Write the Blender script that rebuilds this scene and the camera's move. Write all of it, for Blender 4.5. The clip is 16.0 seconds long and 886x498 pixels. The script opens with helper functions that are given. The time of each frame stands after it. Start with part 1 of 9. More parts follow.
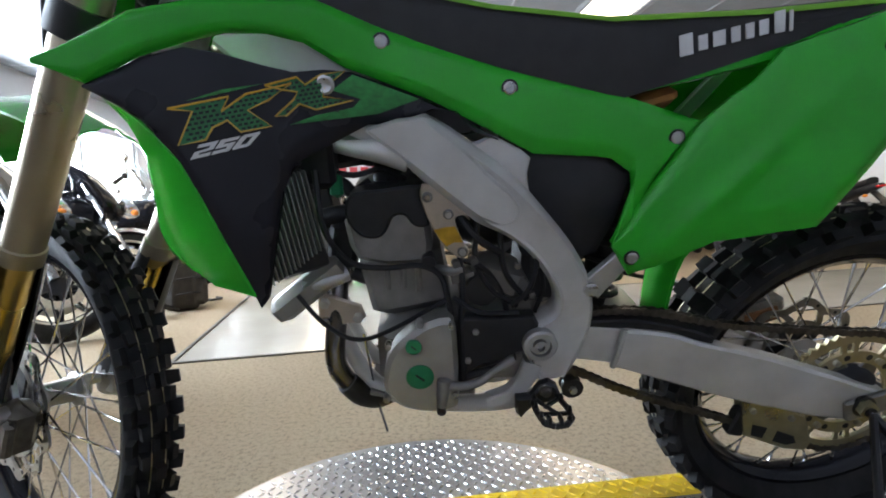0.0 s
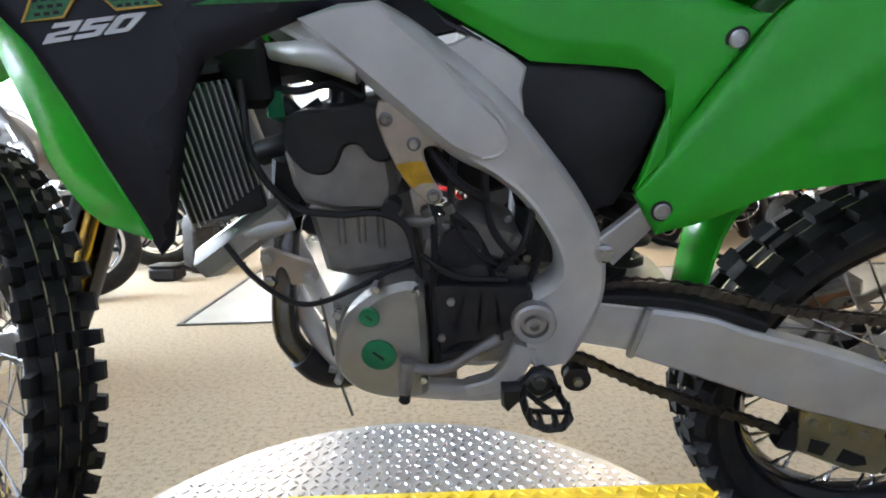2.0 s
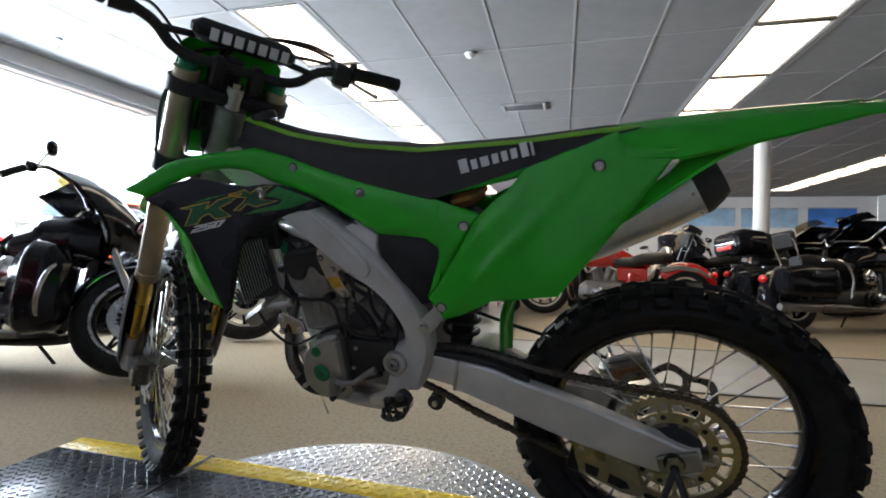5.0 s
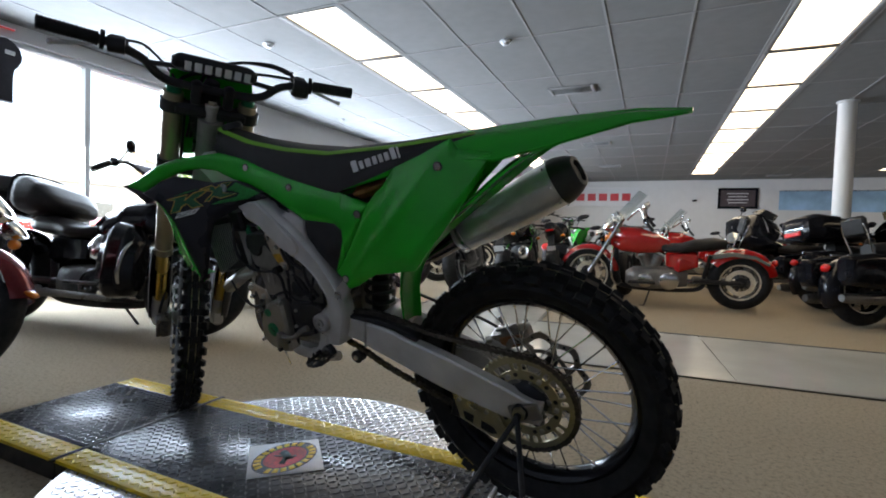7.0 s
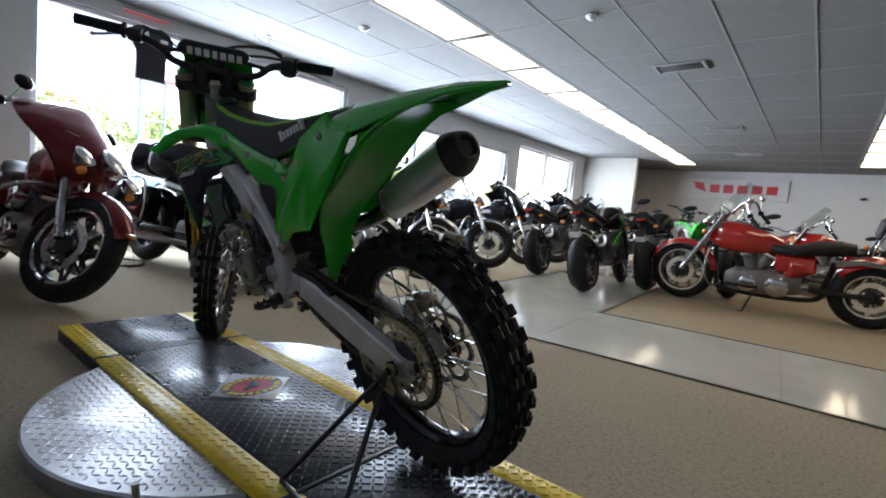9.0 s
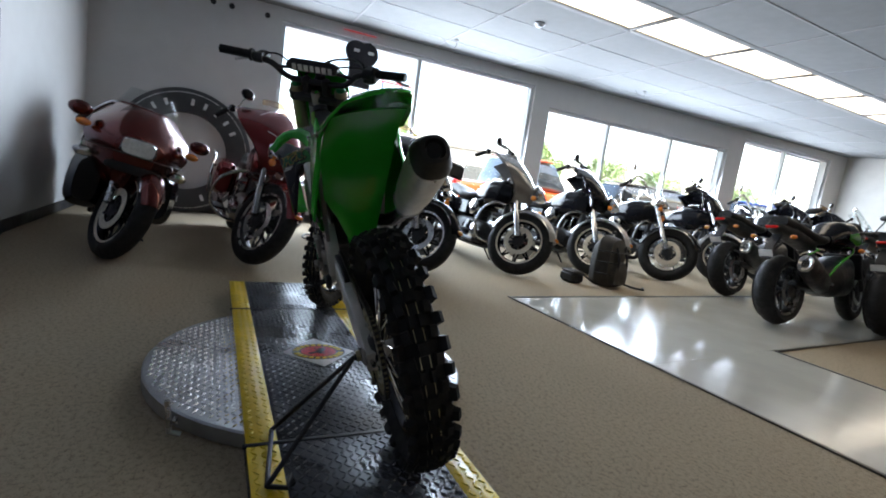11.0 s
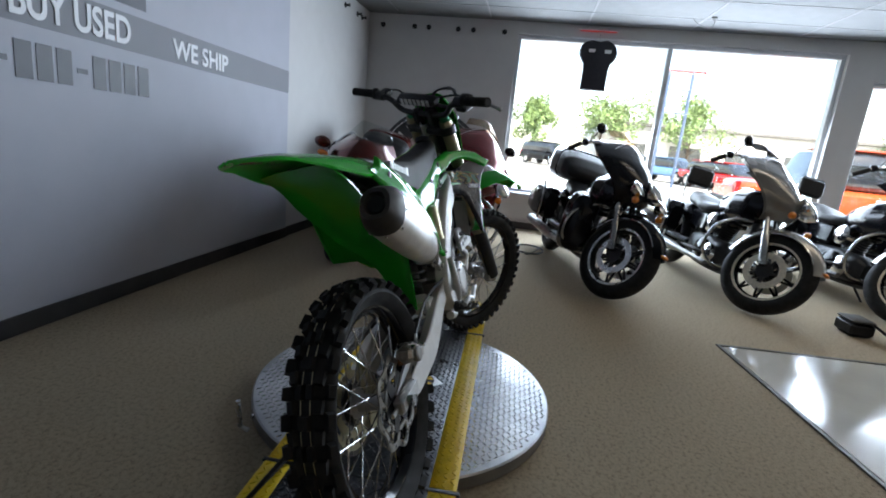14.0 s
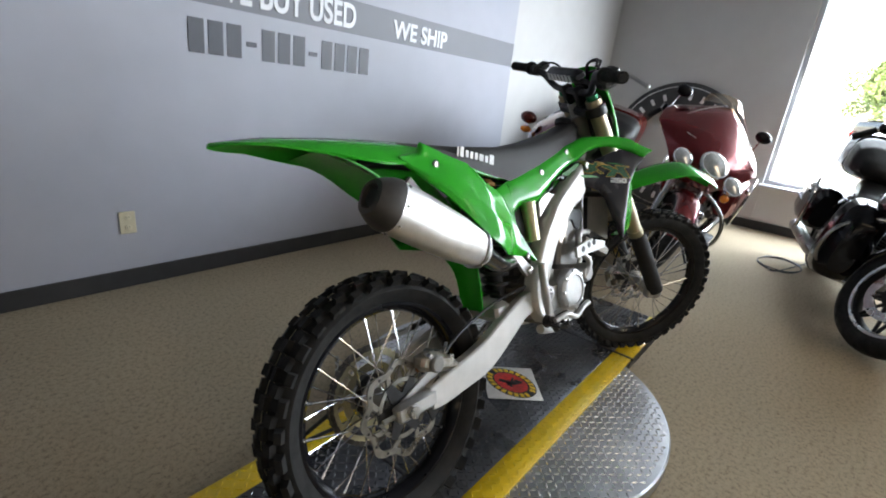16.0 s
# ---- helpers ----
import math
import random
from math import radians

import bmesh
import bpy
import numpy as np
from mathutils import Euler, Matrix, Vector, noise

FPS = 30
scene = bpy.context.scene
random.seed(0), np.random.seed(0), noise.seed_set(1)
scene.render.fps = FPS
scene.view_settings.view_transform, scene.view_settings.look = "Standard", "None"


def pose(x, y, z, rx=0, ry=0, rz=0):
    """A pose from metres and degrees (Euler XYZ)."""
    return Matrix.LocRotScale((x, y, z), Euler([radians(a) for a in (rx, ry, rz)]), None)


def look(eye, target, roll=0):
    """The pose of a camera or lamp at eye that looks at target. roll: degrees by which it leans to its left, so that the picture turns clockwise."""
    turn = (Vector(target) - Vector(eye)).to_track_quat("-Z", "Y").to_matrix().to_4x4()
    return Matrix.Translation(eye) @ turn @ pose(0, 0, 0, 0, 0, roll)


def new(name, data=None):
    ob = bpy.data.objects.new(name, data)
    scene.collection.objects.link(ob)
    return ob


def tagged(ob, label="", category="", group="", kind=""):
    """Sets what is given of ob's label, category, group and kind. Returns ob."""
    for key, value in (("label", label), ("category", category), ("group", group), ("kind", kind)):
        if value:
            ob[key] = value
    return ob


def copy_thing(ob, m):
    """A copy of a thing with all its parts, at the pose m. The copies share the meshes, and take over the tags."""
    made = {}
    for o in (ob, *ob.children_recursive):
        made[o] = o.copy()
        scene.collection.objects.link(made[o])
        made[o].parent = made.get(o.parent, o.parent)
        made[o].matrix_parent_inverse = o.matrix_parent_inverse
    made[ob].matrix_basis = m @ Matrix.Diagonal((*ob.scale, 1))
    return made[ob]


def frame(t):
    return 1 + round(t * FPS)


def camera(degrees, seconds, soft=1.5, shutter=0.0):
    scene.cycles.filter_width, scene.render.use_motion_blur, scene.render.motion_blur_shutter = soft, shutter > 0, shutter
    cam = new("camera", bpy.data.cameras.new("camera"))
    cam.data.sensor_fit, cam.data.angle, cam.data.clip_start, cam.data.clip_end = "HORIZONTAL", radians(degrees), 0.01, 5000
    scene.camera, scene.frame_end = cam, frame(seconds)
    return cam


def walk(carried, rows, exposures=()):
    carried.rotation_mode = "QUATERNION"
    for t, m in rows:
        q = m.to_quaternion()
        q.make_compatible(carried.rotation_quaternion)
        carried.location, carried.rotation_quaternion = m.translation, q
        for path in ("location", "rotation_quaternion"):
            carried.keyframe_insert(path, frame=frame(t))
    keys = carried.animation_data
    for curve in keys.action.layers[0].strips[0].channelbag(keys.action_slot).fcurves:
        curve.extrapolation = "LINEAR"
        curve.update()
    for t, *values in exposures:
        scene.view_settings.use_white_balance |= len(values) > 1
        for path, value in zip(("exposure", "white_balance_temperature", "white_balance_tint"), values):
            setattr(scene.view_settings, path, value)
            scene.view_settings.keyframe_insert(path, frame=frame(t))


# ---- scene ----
cam = camera(86.0, 16.0, soft=1.9)
PATH = [
    (0, (0.225, 0.141, 0.734), (0.42, 2.124, 0.571), -1.7),
    (0.5, (0.262, 0.261, 0.711), (0.461, 2.241, 0.503), -2.1),
    (1, (0.265, 0.327, 0.691), (0.398, 2.311, 0.478), -1.9),
    (1.5, (0.275, 0.325, 0.672), (0.355, 2.312, 0.455), -0.6),
    (2, (0.319, 0.295, 0.682), (0.367, 2.278, 0.424), 0.1),
    (2.5, (0.359, 0.241, 0.698), (0.351, 2.229, 0.483), 0.7),
    (3, (0.428, 0.171, 0.708), (0.325, 2.163, 0.572), 1.2),
    (3.5, (0.508, 0.087, 0.736), (0.274, 2.072, 0.67), 1.2),
    (4, (0.602, -0.025, 0.747), (0.274, 1.948, 0.722), 1.2),
    (4.2, (0.647, -0.07, 0.763), (0.286, 1.897, 0.754), 1.2),
    (6.3, (1.147, -0.192, 0.786), (0.328, 1.632, 0.76), 1.9),
    (6.5, (1.195, -0.204, 0.793), (0.364, 1.614, 0.751), 1.9),
    (7, (1.318, -0.209, 0.787), (0.459, 1.596, 0.717), 1.9),
    (7.5, (1.447, -0.177, 0.796), (0.541, 1.604, 0.711), 3.2),
    (8, (1.599, -0.121, 0.793), (0.598, 1.606, 0.669), 4.5),
    (8.2, (1.648, -0.098, 0.785), (0.603, 1.603, 0.661), 4.8),
    (10.3, (2.129, 0.333, 0.835), (0.475, 1.419, 0.541), 6.4),
    (10.5, (2.158, 0.378, 0.847), (0.468, 1.407, 0.554), 6.8),
    (11, (2.216, 0.509, 0.884), (0.421, 1.339, 0.582), 8.3),
    (11.5, (2.213, 0.654, 0.898), (0.335, 1.263, 0.579), 9.4),
    (12, (2.234, 0.786, 0.922), (0.314, 1.218, 0.568), 9.8),
    (12.5, (2.243, 0.947, 0.977), (0.285, 1.167, 0.633), 9.5),
    (13, (2.231, 1.034, 1.023), (0.262, 1.079, 0.671), 8.0),
    (13.5, (2.189, 1.179, 1.059), (0.228, 1.066, 0.682), 5.9),
    (14, (2.13, 1.279, 1.099), (0.204, 0.98, 0.65), 5.6),
    (14.5, (2.049, 1.423, 1.153), (0.186, 0.896, 0.651), 5.9),
    (15, (1.984, 1.554, 1.178), (0.229, 0.764, 0.634), 6.3),
    (15.5, (1.886, 1.622, 1.177), (0.266, 0.611, 0.584), 6.3),
    (16, (1.745, 1.685, 1.179), (0.288, 0.483, 0.52), 6.2),
]
walk(cam, [(t, look(eye, target, roll)) for t, eye, target, roll in PATH],
     exposures=[(0.0, 4.05, 7250, 13), (1.0, 4.42, 7200, 13), (2.5, 4.55, 7200, 13), (3.5, 4.32, 7250, 13), (4.0, 4.02, 7500, 13), (6.5, 2.92, 7250, 12), (8.0, 2.90, 7150, 12), (10.5, 2.76, 7150, 12), (12.5, 2.42, 7000, 11), (14.0, 2.32, 7050, 11), (15.0, 2.74, 7500, 12), (16.0, 3.2, 7850, 12)])

# ---- world, sun, exposure ----
world = bpy.data.worlds.new("sky")
scene.world = world
world.use_nodes = True
wn = world.node_tree.nodes
sky = wn.new("ShaderNodeTexSky")
sky.sky_type, sky.sun_disc = "NISHITA", False
sky.sun_elevation, sky.sun_rotation = radians(52), radians(75)
wn["Background"].inputs["Strength"].default_value = 0.15
world.node_tree.links.new(sky.outputs["Color"], wn["Background"].inputs["Color"])
sun = new("sun", bpy.data.lights.new("sun", "SUN"))
sun.data.energy, sun.data.angle, sun.data.color = 4.5, radians(0.5), (1.0, 0.95, 0.87)
sun.matrix_world = look((6, 4, 9), (0.5, 2.5, 0))


def window_light(y, z, width, height, power):
    """Sky light that comes in through one window opening."""
    ob = new("window_daylight", bpy.data.lights.new("window_daylight", "AREA"))
    ob.data.shape, ob.data.size, ob.data.size_y = "RECTANGLE", width, height
    ob.data.energy, ob.data.color = power, (0.62, 0.78, 1.0)
    ob.matrix_world = look((-4.5, y, z), (0, y, z - 0.9))
    return ob


window_light(2.87, 1.5, 3.6, 1.8, 72)
window_light(7.28, 1.4, 4.2, 1.5, 86)
window_light(11.4, 1.5, 2.9, 1.8, 38)

# ---- tools ----
TAU = 2 * math.pi


def lerp(a, b, t):
    return a + (b - a) * t


def spline(pts, n):
    """n + 1 points along a smooth curve through pts."""
    P = [Vector(p) for p in pts]
    if len(P) == 2:
        return [P[0].lerp(P[1], i / n) for i in range(n + 1)]
    P = [2 * P[0] - P[1]] + P + [2 * P[-1] - P[-2]]
    out = []
    for i in range(n + 1):
        s = i / n * (len(P) - 3)
        k = min(int(s), len(P) - 4)
        t = s - k
        a, b, c, d = P[k : k + 4]
        out.append(0.5 * (2 * b + (c - a) * t + (2 * a - 5 * b + 4 * c - d) * t * t + (3 * b - a - 3 * c + d) * t**3))
    return out


class Geo:
    """Vertices and faces of one mesh, gathered from simple shaped solids."""

    def __init__(self):
        self.v, self.f, self.flat = [], [], set()

    def add(self, verts, faces, flat=False):
        n = len(self.v)
        self.v += [tuple(p) for p in verts]
        if flat:
            self.flat.update(range(len(self.f), len(self.f) + len(faces)))
        self.f += [tuple(i + n for i in f) for f in faces]
        return self

    def rings(self, rings, closed=False, caps=True, flat=False):
        """Skin a list of equal closed rings of points."""
        n, m = len(rings), len(rings[0])
        faces = []
        for i in range(n if closed else n - 1):
            a, b = i * m, (i + 1) % n * m
            faces += [(a + j, a + (j + 1) % m, b + (j + 1) % m, b + j) for j in range(m)]
        if caps and not closed:
            faces += [tuple(range(m))[::-1], tuple(range((n - 1) * m, n * m))]
        return self.add([p for r in rings for p in r], faces, flat)

    def box(self, c, s, bev=0.004, m=None, top=1.0):
        """Bevelled box of size s centred on c; top: how much its upper face tapers; m turns it about c."""
        hx, hy, hz = (d / 2 for d in s)
        b = min(bev, hx * 0.9, hy * 0.9, hz * 0.9)
        rings = []
        for z, inset, k in ((-hz, b, 1), (-hz + b, 0, 1), (hz - b, 0, top), (hz, b, top)):
            x, y = (hx - inset) * k, (hy - inset) * k
            r = b * 0.6
            ring = [(x - r, -y), (x, -y + r), (x, y - r), (x - r, y), (-x + r, y), (-x, y - r), (-x, -y + r), (-x + r, -y)]
            rings.append([Vector((p[0], p[1], z)) for p in ring])
        m = m or Matrix()
        return self.rings([[Vector(c) + m.to_3x3() @ p for p in r] for r in rings], flat=True)

    def tube(self, pts, r, n=10, steps=0, caps=True):
        """Round bar along pts; r may be a list, one for each point."""
        pts = spline(pts, steps) if steps else [Vector(p) for p in pts]
        rad = [r] * len(pts) if isinstance(r, (int, float)) else [lerp(r[min(int(i / max(1, len(pts) - 1) * (len(r) - 1)), len(r) - 2)], r[min(int(i / max(1, len(pts) - 1) * (len(r) - 1)), len(r) - 2) + 1], i / max(1, len(pts) - 1) * (len(r) - 1) - min(int(i / max(1, len(pts) - 1) * (len(r) - 1)), len(r) - 2)) for i in range(len(pts))]
        rings, side = [], None
        for i, p in enumerate(pts):
            t = (pts[min(i + 1, len(pts) - 1)] - pts[max(i - 1, 0)]).normalized()
            if side is None:
                side = t.orthogonal().normalized()
            side = (side - t * side.dot(t)).normalized()
            up = t.cross(side)
            rings.append([p + rad[i] * (math.cos(a * TAU / n) * side + math.sin(a * TAU / n) * up) for a in range(n)])
        return self.rings(rings, caps=caps)

    def lathe(self, prof, m=None, n=32, closed=False):
        """Turn a profile of (radius, height) round the z axis, then place it by m."""
        m = m or Matrix()
        rings = [[m @ Vector((r * math.cos(a * TAU / n), r * math.sin(a * TAU / n), h)) for a in range(n)] for r, h in prof]
        return self.rings(rings, closed=closed, caps=not closed)

    def beam(self, pts, v0, v1, steps=0, bev=0.25):
        """A bar swept in the upright plane: pts are (u, w, half depth); it lies between v0 and v1."""
        P = spline(pts, steps) if steps else [Vector(p) for p in pts]
        rings = []
        for i, p in enumerate(P):
            a, b = P[max(i - 1, 0)], P[min(i + 1, len(P) - 1)]
            t = Vector((b.x - a.x, b.y - a.y)).normalized()
            nx, ny, h = -t.y, t.x, p.z
            q = bev * min(h, abs(v1 - v0) / 2)
            s = 1 if v1 > v0 else -1
            sec = [(h - q, v0), (h, v0 + s * q), (h, v1 - s * q), (h - q, v1), (-h + q, v1), (-h, v1 - s * q), (-h, v0 + s * q), (-h + q, v0)]
            rings.append([(p.x + nx * d, v, p.y + ny * d) for d, v in sec])
        return self.rings(rings)

    def sheet(self, top, low, vmap, thick=0.004, nu=24, nw=6, roll=0.006, sign=1):
        """A moulded skin between an upper and a lower edge, both (u, w) lines; vmap(u, w) gives how far out it stands."""
        f = lambda line, u: float(np.interp(u, [p[0] for p in line], [p[1] for p in line]))  # noqa: E731
        top, low = sorted(top), sorted(low)
        u0, u1 = max(top[0][0], low[0][0]), min(top[-1][0], low[-1][0])
        us = sorted({round(lerp(u0, u1, i / nu), 4) for i in range(nu + 1)} | {round(p[0], 4) for p in top + low if u0 <= p[0] <= u1})
        out, inn = [], []
        for u in us:
            a, b = f(low, u), f(top, u)
            b = max(b, a + 0.002)
            for j in range(nw + 1):
                e = abs(2 * j / nw - 1)
                w = lerp(a, b, j / nw)
                v = vmap(u, w) - roll * max(0, e - 0.55) ** 2 / 0.2
                out.append((u, sign * v, w))
                inn.append((u, sign * (v - thick), w))
        n, m = len(us), nw + 1
        faces = [(i * m + j, (i + 1) * m + j, (i + 1) * m + j + 1, i * m + j + 1) for i in range(n - 1) for j in range(nw)]
        k = n * m
        rim = [(i * m) for i in range(n)] + [(n - 1) * m + j for j in range(1, m)] + [i * m + nw for i in range(n - 2, -1, -1)] + [j for j in range(nw - 1, 0, -1)]
        faces += [tuple(i + k for i in fc[::-1]) for fc in faces] + [(rim[i], rim[i] + k, rim[(i + 1) % len(rim)] + k, rim[(i + 1) % len(rim)]) for i in range(len(rim))]
        if sign > 0:
            faces = [fc[::-1] for fc in faces]
        return self.add(out + inn, faces)

    def prism(self, outline, v0, v1, inset=0.003):
        """A flat plate: outline of (u, w), between v0 and v1, with chamfered rims."""
        P = [Vector(p) for p in outline]
        area = sum(P[i].x * P[i - 1].y - P[i - 1].x * P[i].y for i in range(len(P)))
        ins = []
        for i, p in enumerate(P):
            a, b = (p - P[i - 1]).normalized(), (P[(i + 1) % len(P)] - p).normalized()
            nrm = Vector((-(a + b).y, (a + b).x))
            nrm = nrm.normalized() if nrm.length > 1e-6 else Vector((0, 0))
            ins.append(p + nrm * inset * (1 if area < 0 else -1))
        s = inset if v1 > v0 else -inset
        r = [[(p.x, v0, p.y) for p in ins], [(p.x, v0 + s, p.y) for p in P], [(p.x, v1 - s, p.y) for p in P], [(p.x, v1, p.y) for p in ins]]
        return self.rings(r, flat=True)

    def ball(self, c, r, n=14, sc=(1, 1, 1), m=None):
        prof = [(max(1e-4, math.sin(i * math.pi / (n // 2))), -math.cos(i * math.pi / (n // 2))) for i in range(n // 2 + 1)]
        k = Matrix.Translation(c) @ (m or Matrix()) @ Matrix.Diagonal((r * sc[0], r * sc[1], r * sc[2], 1))
        return self.lathe(prof, k, n)

    def moved(self, m):
        self.v = [tuple(m @ Vector(p)) for p in self.v]
        return self

    def mirror(self):
        """The same with left and right changed over."""
        g = Geo()
        g.v, g.f, g.flat = [(x, -y, z) for x, y, z in self.v], [f[::-1] for f in self.f], set(self.flat)
        return g

    def mesh(self, name, mat, smooth=True, angle=40):
        me = bpy.data.meshes.new(name)
        me.from_pydata(self.v, [], self.f)
        bm = bmesh.new()
        bm.from_mesh(me)
        bmesh.ops.recalc_face_normals(bm, faces=bm.faces)
        for e in bm.edges:
            e.smooth = len(e.link_faces) != 2 or e.calc_face_angle(0) < radians(angle)
        for f in bm.faces:
            f.smooth = smooth
        bm.to_mesh(me)
        bm.free()
        for one in mat if isinstance(mat, (list, tuple)) else [mat]:
            me.materials.append(one)
        return me


def part(name, geo, mat, parent=None, label="", smooth=True, angle=40):
    """Link a Geo as one mesh object under a thing or a part."""
    ob = new(name, geo.mesh(name, mat, smooth, angle))
    if parent is not None:
        ob.parent = parent
    return tagged(ob, label)


def share(name, ob, parent, m=None):
    """Another object on the mesh of ob."""
    o = new(name, ob.data)
    o.parent = parent
    if m is not None:
        o.matrix_basis = m
    return o


def thing(name, label, category, m=None, group="", kind=""):
    ob = new(name)
    ob.empty_display_size = 0.1
    if m is not None:
        ob.matrix_basis = m
    return tagged(ob, label, category, group, kind)


# a turn that lays the z axis along y (a wheel's axle)
AXLE = Matrix.Rotation(radians(-90), 4, "X")

# ---- materials ----
def material(name, colour, rough=0.5, metal=0.0, vary=0.12, scale=30.0, bump=0.0, bump_scale=200.0, coat=0.0, stain=0.0, emit=0.0, spread=0.0, spec=0.5):
    """A surface with grain at two scales: vary is how much its colour drifts, stain how much its gloss does."""
    mat = bpy.data.materials.new(name)
    mat.use_nodes = True
    nt = mat.node_tree
    b = nt.nodes["Principled BSDF"]
    co = nt.nodes.new("ShaderNodeTexCoord").outputs["Object"]

    def tex(s, detail=4.0):
        t = nt.nodes.new("ShaderNodeTexNoise")
        t.inputs["Scale"].default_value, t.inputs["Detail"].default_value = s, detail
        nt.links.new(co, t.inputs["Vector"])
        return t.outputs["Fac"]

    def ramp(fac, lo, hi, a=0.3, b_=0.7):
        r = nt.nodes.new("ShaderNodeMapRange")
        r.inputs["From Min"].default_value, r.inputs["From Max"].default_value = a, b_
        r.inputs["To Min"].default_value, r.inputs["To Max"].default_value = lo, hi
        nt.links.new(fac, r.inputs["Value"])
        return r.outputs["Result"]

    mul = nt.nodes.new("ShaderNodeMath")
    mul.operation = "MULTIPLY"
    nt.links.new(ramp(tex(scale), 1 - vary, 1 + vary), mul.inputs[0])
    nt.links.new(ramp(tex(scale * 0.11, 2), 1 - vary * 0.7, 1 + vary * 0.7), mul.inputs[1])
    fac = mul.outputs[0]
    if spread:
        info = nt.nodes.new("ShaderNodeObjectInfo")
        m2 = nt.nodes.new("ShaderNodeMath")
        m2.operation = "MULTIPLY"
        nt.links.new(ramp(info.outputs["Random"], 1 - spread, 1 + spread, 0, 1), m2.inputs[0])
        nt.links.new(fac, m2.inputs[1])
        fac = m2.outputs[0]
    hsv = nt.nodes.new("ShaderNodeHueSaturation")
    hsv.inputs["Color"].default_value = (*colour, 1)
    nt.links.new(fac, hsv.inputs["Value"])
    nt.links.new(hsv.outputs["Color"], b.inputs["Base Color"])
    b.inputs["Metallic"].default_value = metal
    nt.links.new(ramp(tex(scale * 0.35, 5), max(0.02, rough * (1 - stain)), min(1, rough * (1 + stain) + 0.01)), b.inputs["Roughness"])
    b.inputs["Coat Weight"].default_value = coat
    b.inputs["Coat Roughness"].default_value = 0.06
    b.inputs["Specular IOR Level"].default_value = spec
    if bump:
        bp = nt.nodes.new("ShaderNodeBump")
        bp.inputs["Strength"].default_value, bp.inputs["Distance"].default_value = bump, 0.002
        nt.links.new(tex(bump_scale, 3), bp.inputs["Height"])
        nt.links.new(bp.outputs["Normal"], b.inputs["Normal"])
    if emit:
        b.inputs["Emission Color"].default_value = (*colour, 1)
        b.inputs["Emission Strength"].default_value = emit
    return mat


def glass(name, tint=(0.95, 0.98, 0.98), rough=0.0, solid=0.12):
    """Clear sheet: see-through with a sharp reflection."""
    mat = bpy.data.materials.new(name)
    mat.use_nodes = True
    nt = mat.node_tree
    nt.nodes.remove(nt.nodes["Principled BSDF"])
    out = nt.nodes["Material Output"]
    tr, gl, mix = nt.nodes.new("ShaderNodeBsdfTransparent"), nt.nodes.new("ShaderNodeBsdfGlossy"), nt.nodes.new("ShaderNodeMixShader")
    tr.inputs["Color"].default_value = (*tint, 1)
    gl.inputs["Roughness"].default_value = rough
    mix.inputs["Fac"].default_value = solid
    nt.links.new(tr.outputs[0], mix.inputs[1])
    nt.links.new(gl.outputs[0], mix.inputs[2])
    nt.links.new(mix.outputs[0], out.inputs["Surface"])
    return mat


GREEN = material("green_plastic", (0.006, 0.36, 0.022), 0.17, vary=0.05, scale=14, stain=0.5, bump=0.03, bump_scale=500, spec=0.36)
LIME = material("lime_seat_cover", (0.16, 0.42, 0.03), 0.55, vary=0.08, scale=60, bump=0.3, bump_scale=700)
SEAT = material("ribbed_black_vinyl", (0.016, 0.015, 0.016), 0.66, vary=0.2, scale=40, bump=0.35, bump_scale=600)
DECAL_BLACK = material("black_decal", (0.013, 0.013, 0.018), 0.30, vary=0.15, scale=20, stain=0.4, spec=0.28)
BLACK_PLASTIC = material("black_plastic", (0.014, 0.014, 0.016), 0.48, vary=0.2, scale=30, stain=0.3, bump=0.1, spec=0.3)
MATT_BLACK = material("dull_black_metal", (0.014, 0.014, 0.016), 0.48, 0.2, vary=0.25, scale=50, stain=0.3)
RUBBER = material("tyre_rubber", (0.011, 0.011, 0.0115), 0.70, vary=0.3, scale=60, bump=0.25, bump_scale=400, stain=0.2, spec=0.3)
ALUMINIUM = material("cast_aluminium", (0.47, 0.46, 0.45), 0.46, 0.85, vary=0.12, scale=25, stain=0.25, bump=0.15, bump_scale=900)
ALU_FRAME = material("brushed_frame_aluminium", (0.56, 0.545, 0.525), 0.50, 0.45, vary=0.10, scale=18, stain=0.3, bump=0.08, bump_scale=1200)
CASE_GREY = material("satin_case_grey", (0.30, 0.285, 0.26), 0.40, 0.65, vary=0.12, scale=22, stain=0.3, bump=0.12, bump_scale=900)
ENGINE_GREY = material("engine_paint_grey", (0.215, 0.205, 0.195), 0.46, 0.6, vary=0.14, scale=40, stain=0.25, bump=0.15, bump_scale=900)
CHROME = material("chrome", (0.62, 0.62, 0.62), 0.13, 1.0, vary=0.06, scale=20, stain=0.4)
FORK_CHROME = material("fork_chrome", (0.36, 0.36, 0.36), 0.2, 1.0, vary=0.1, scale=20, stain=0.4)
# disc steel with the rear disc's shade put into the colour
DISC_SHADED = material("shaded_disc_steel", (0.26, 0.245, 0.22), 0.34, 0.9, vary=0.2, scale=60, stain=0.35)
DULL_STEEL = material("dull_dark_steel", (0.20, 0.195, 0.19), 0.36, 0.95, vary=0.2, scale=60, stain=0.35)
STEEL = material("steel", (0.50, 0.50, 0.49), 0.30, 1.0, vary=0.12, scale=60, stain=0.35)
GOLD_TUBE = material("bronze_fork_tube", (0.42, 0.36, 0.26), 0.34, 0.9, vary=0.08, scale=15, stain=0.3)
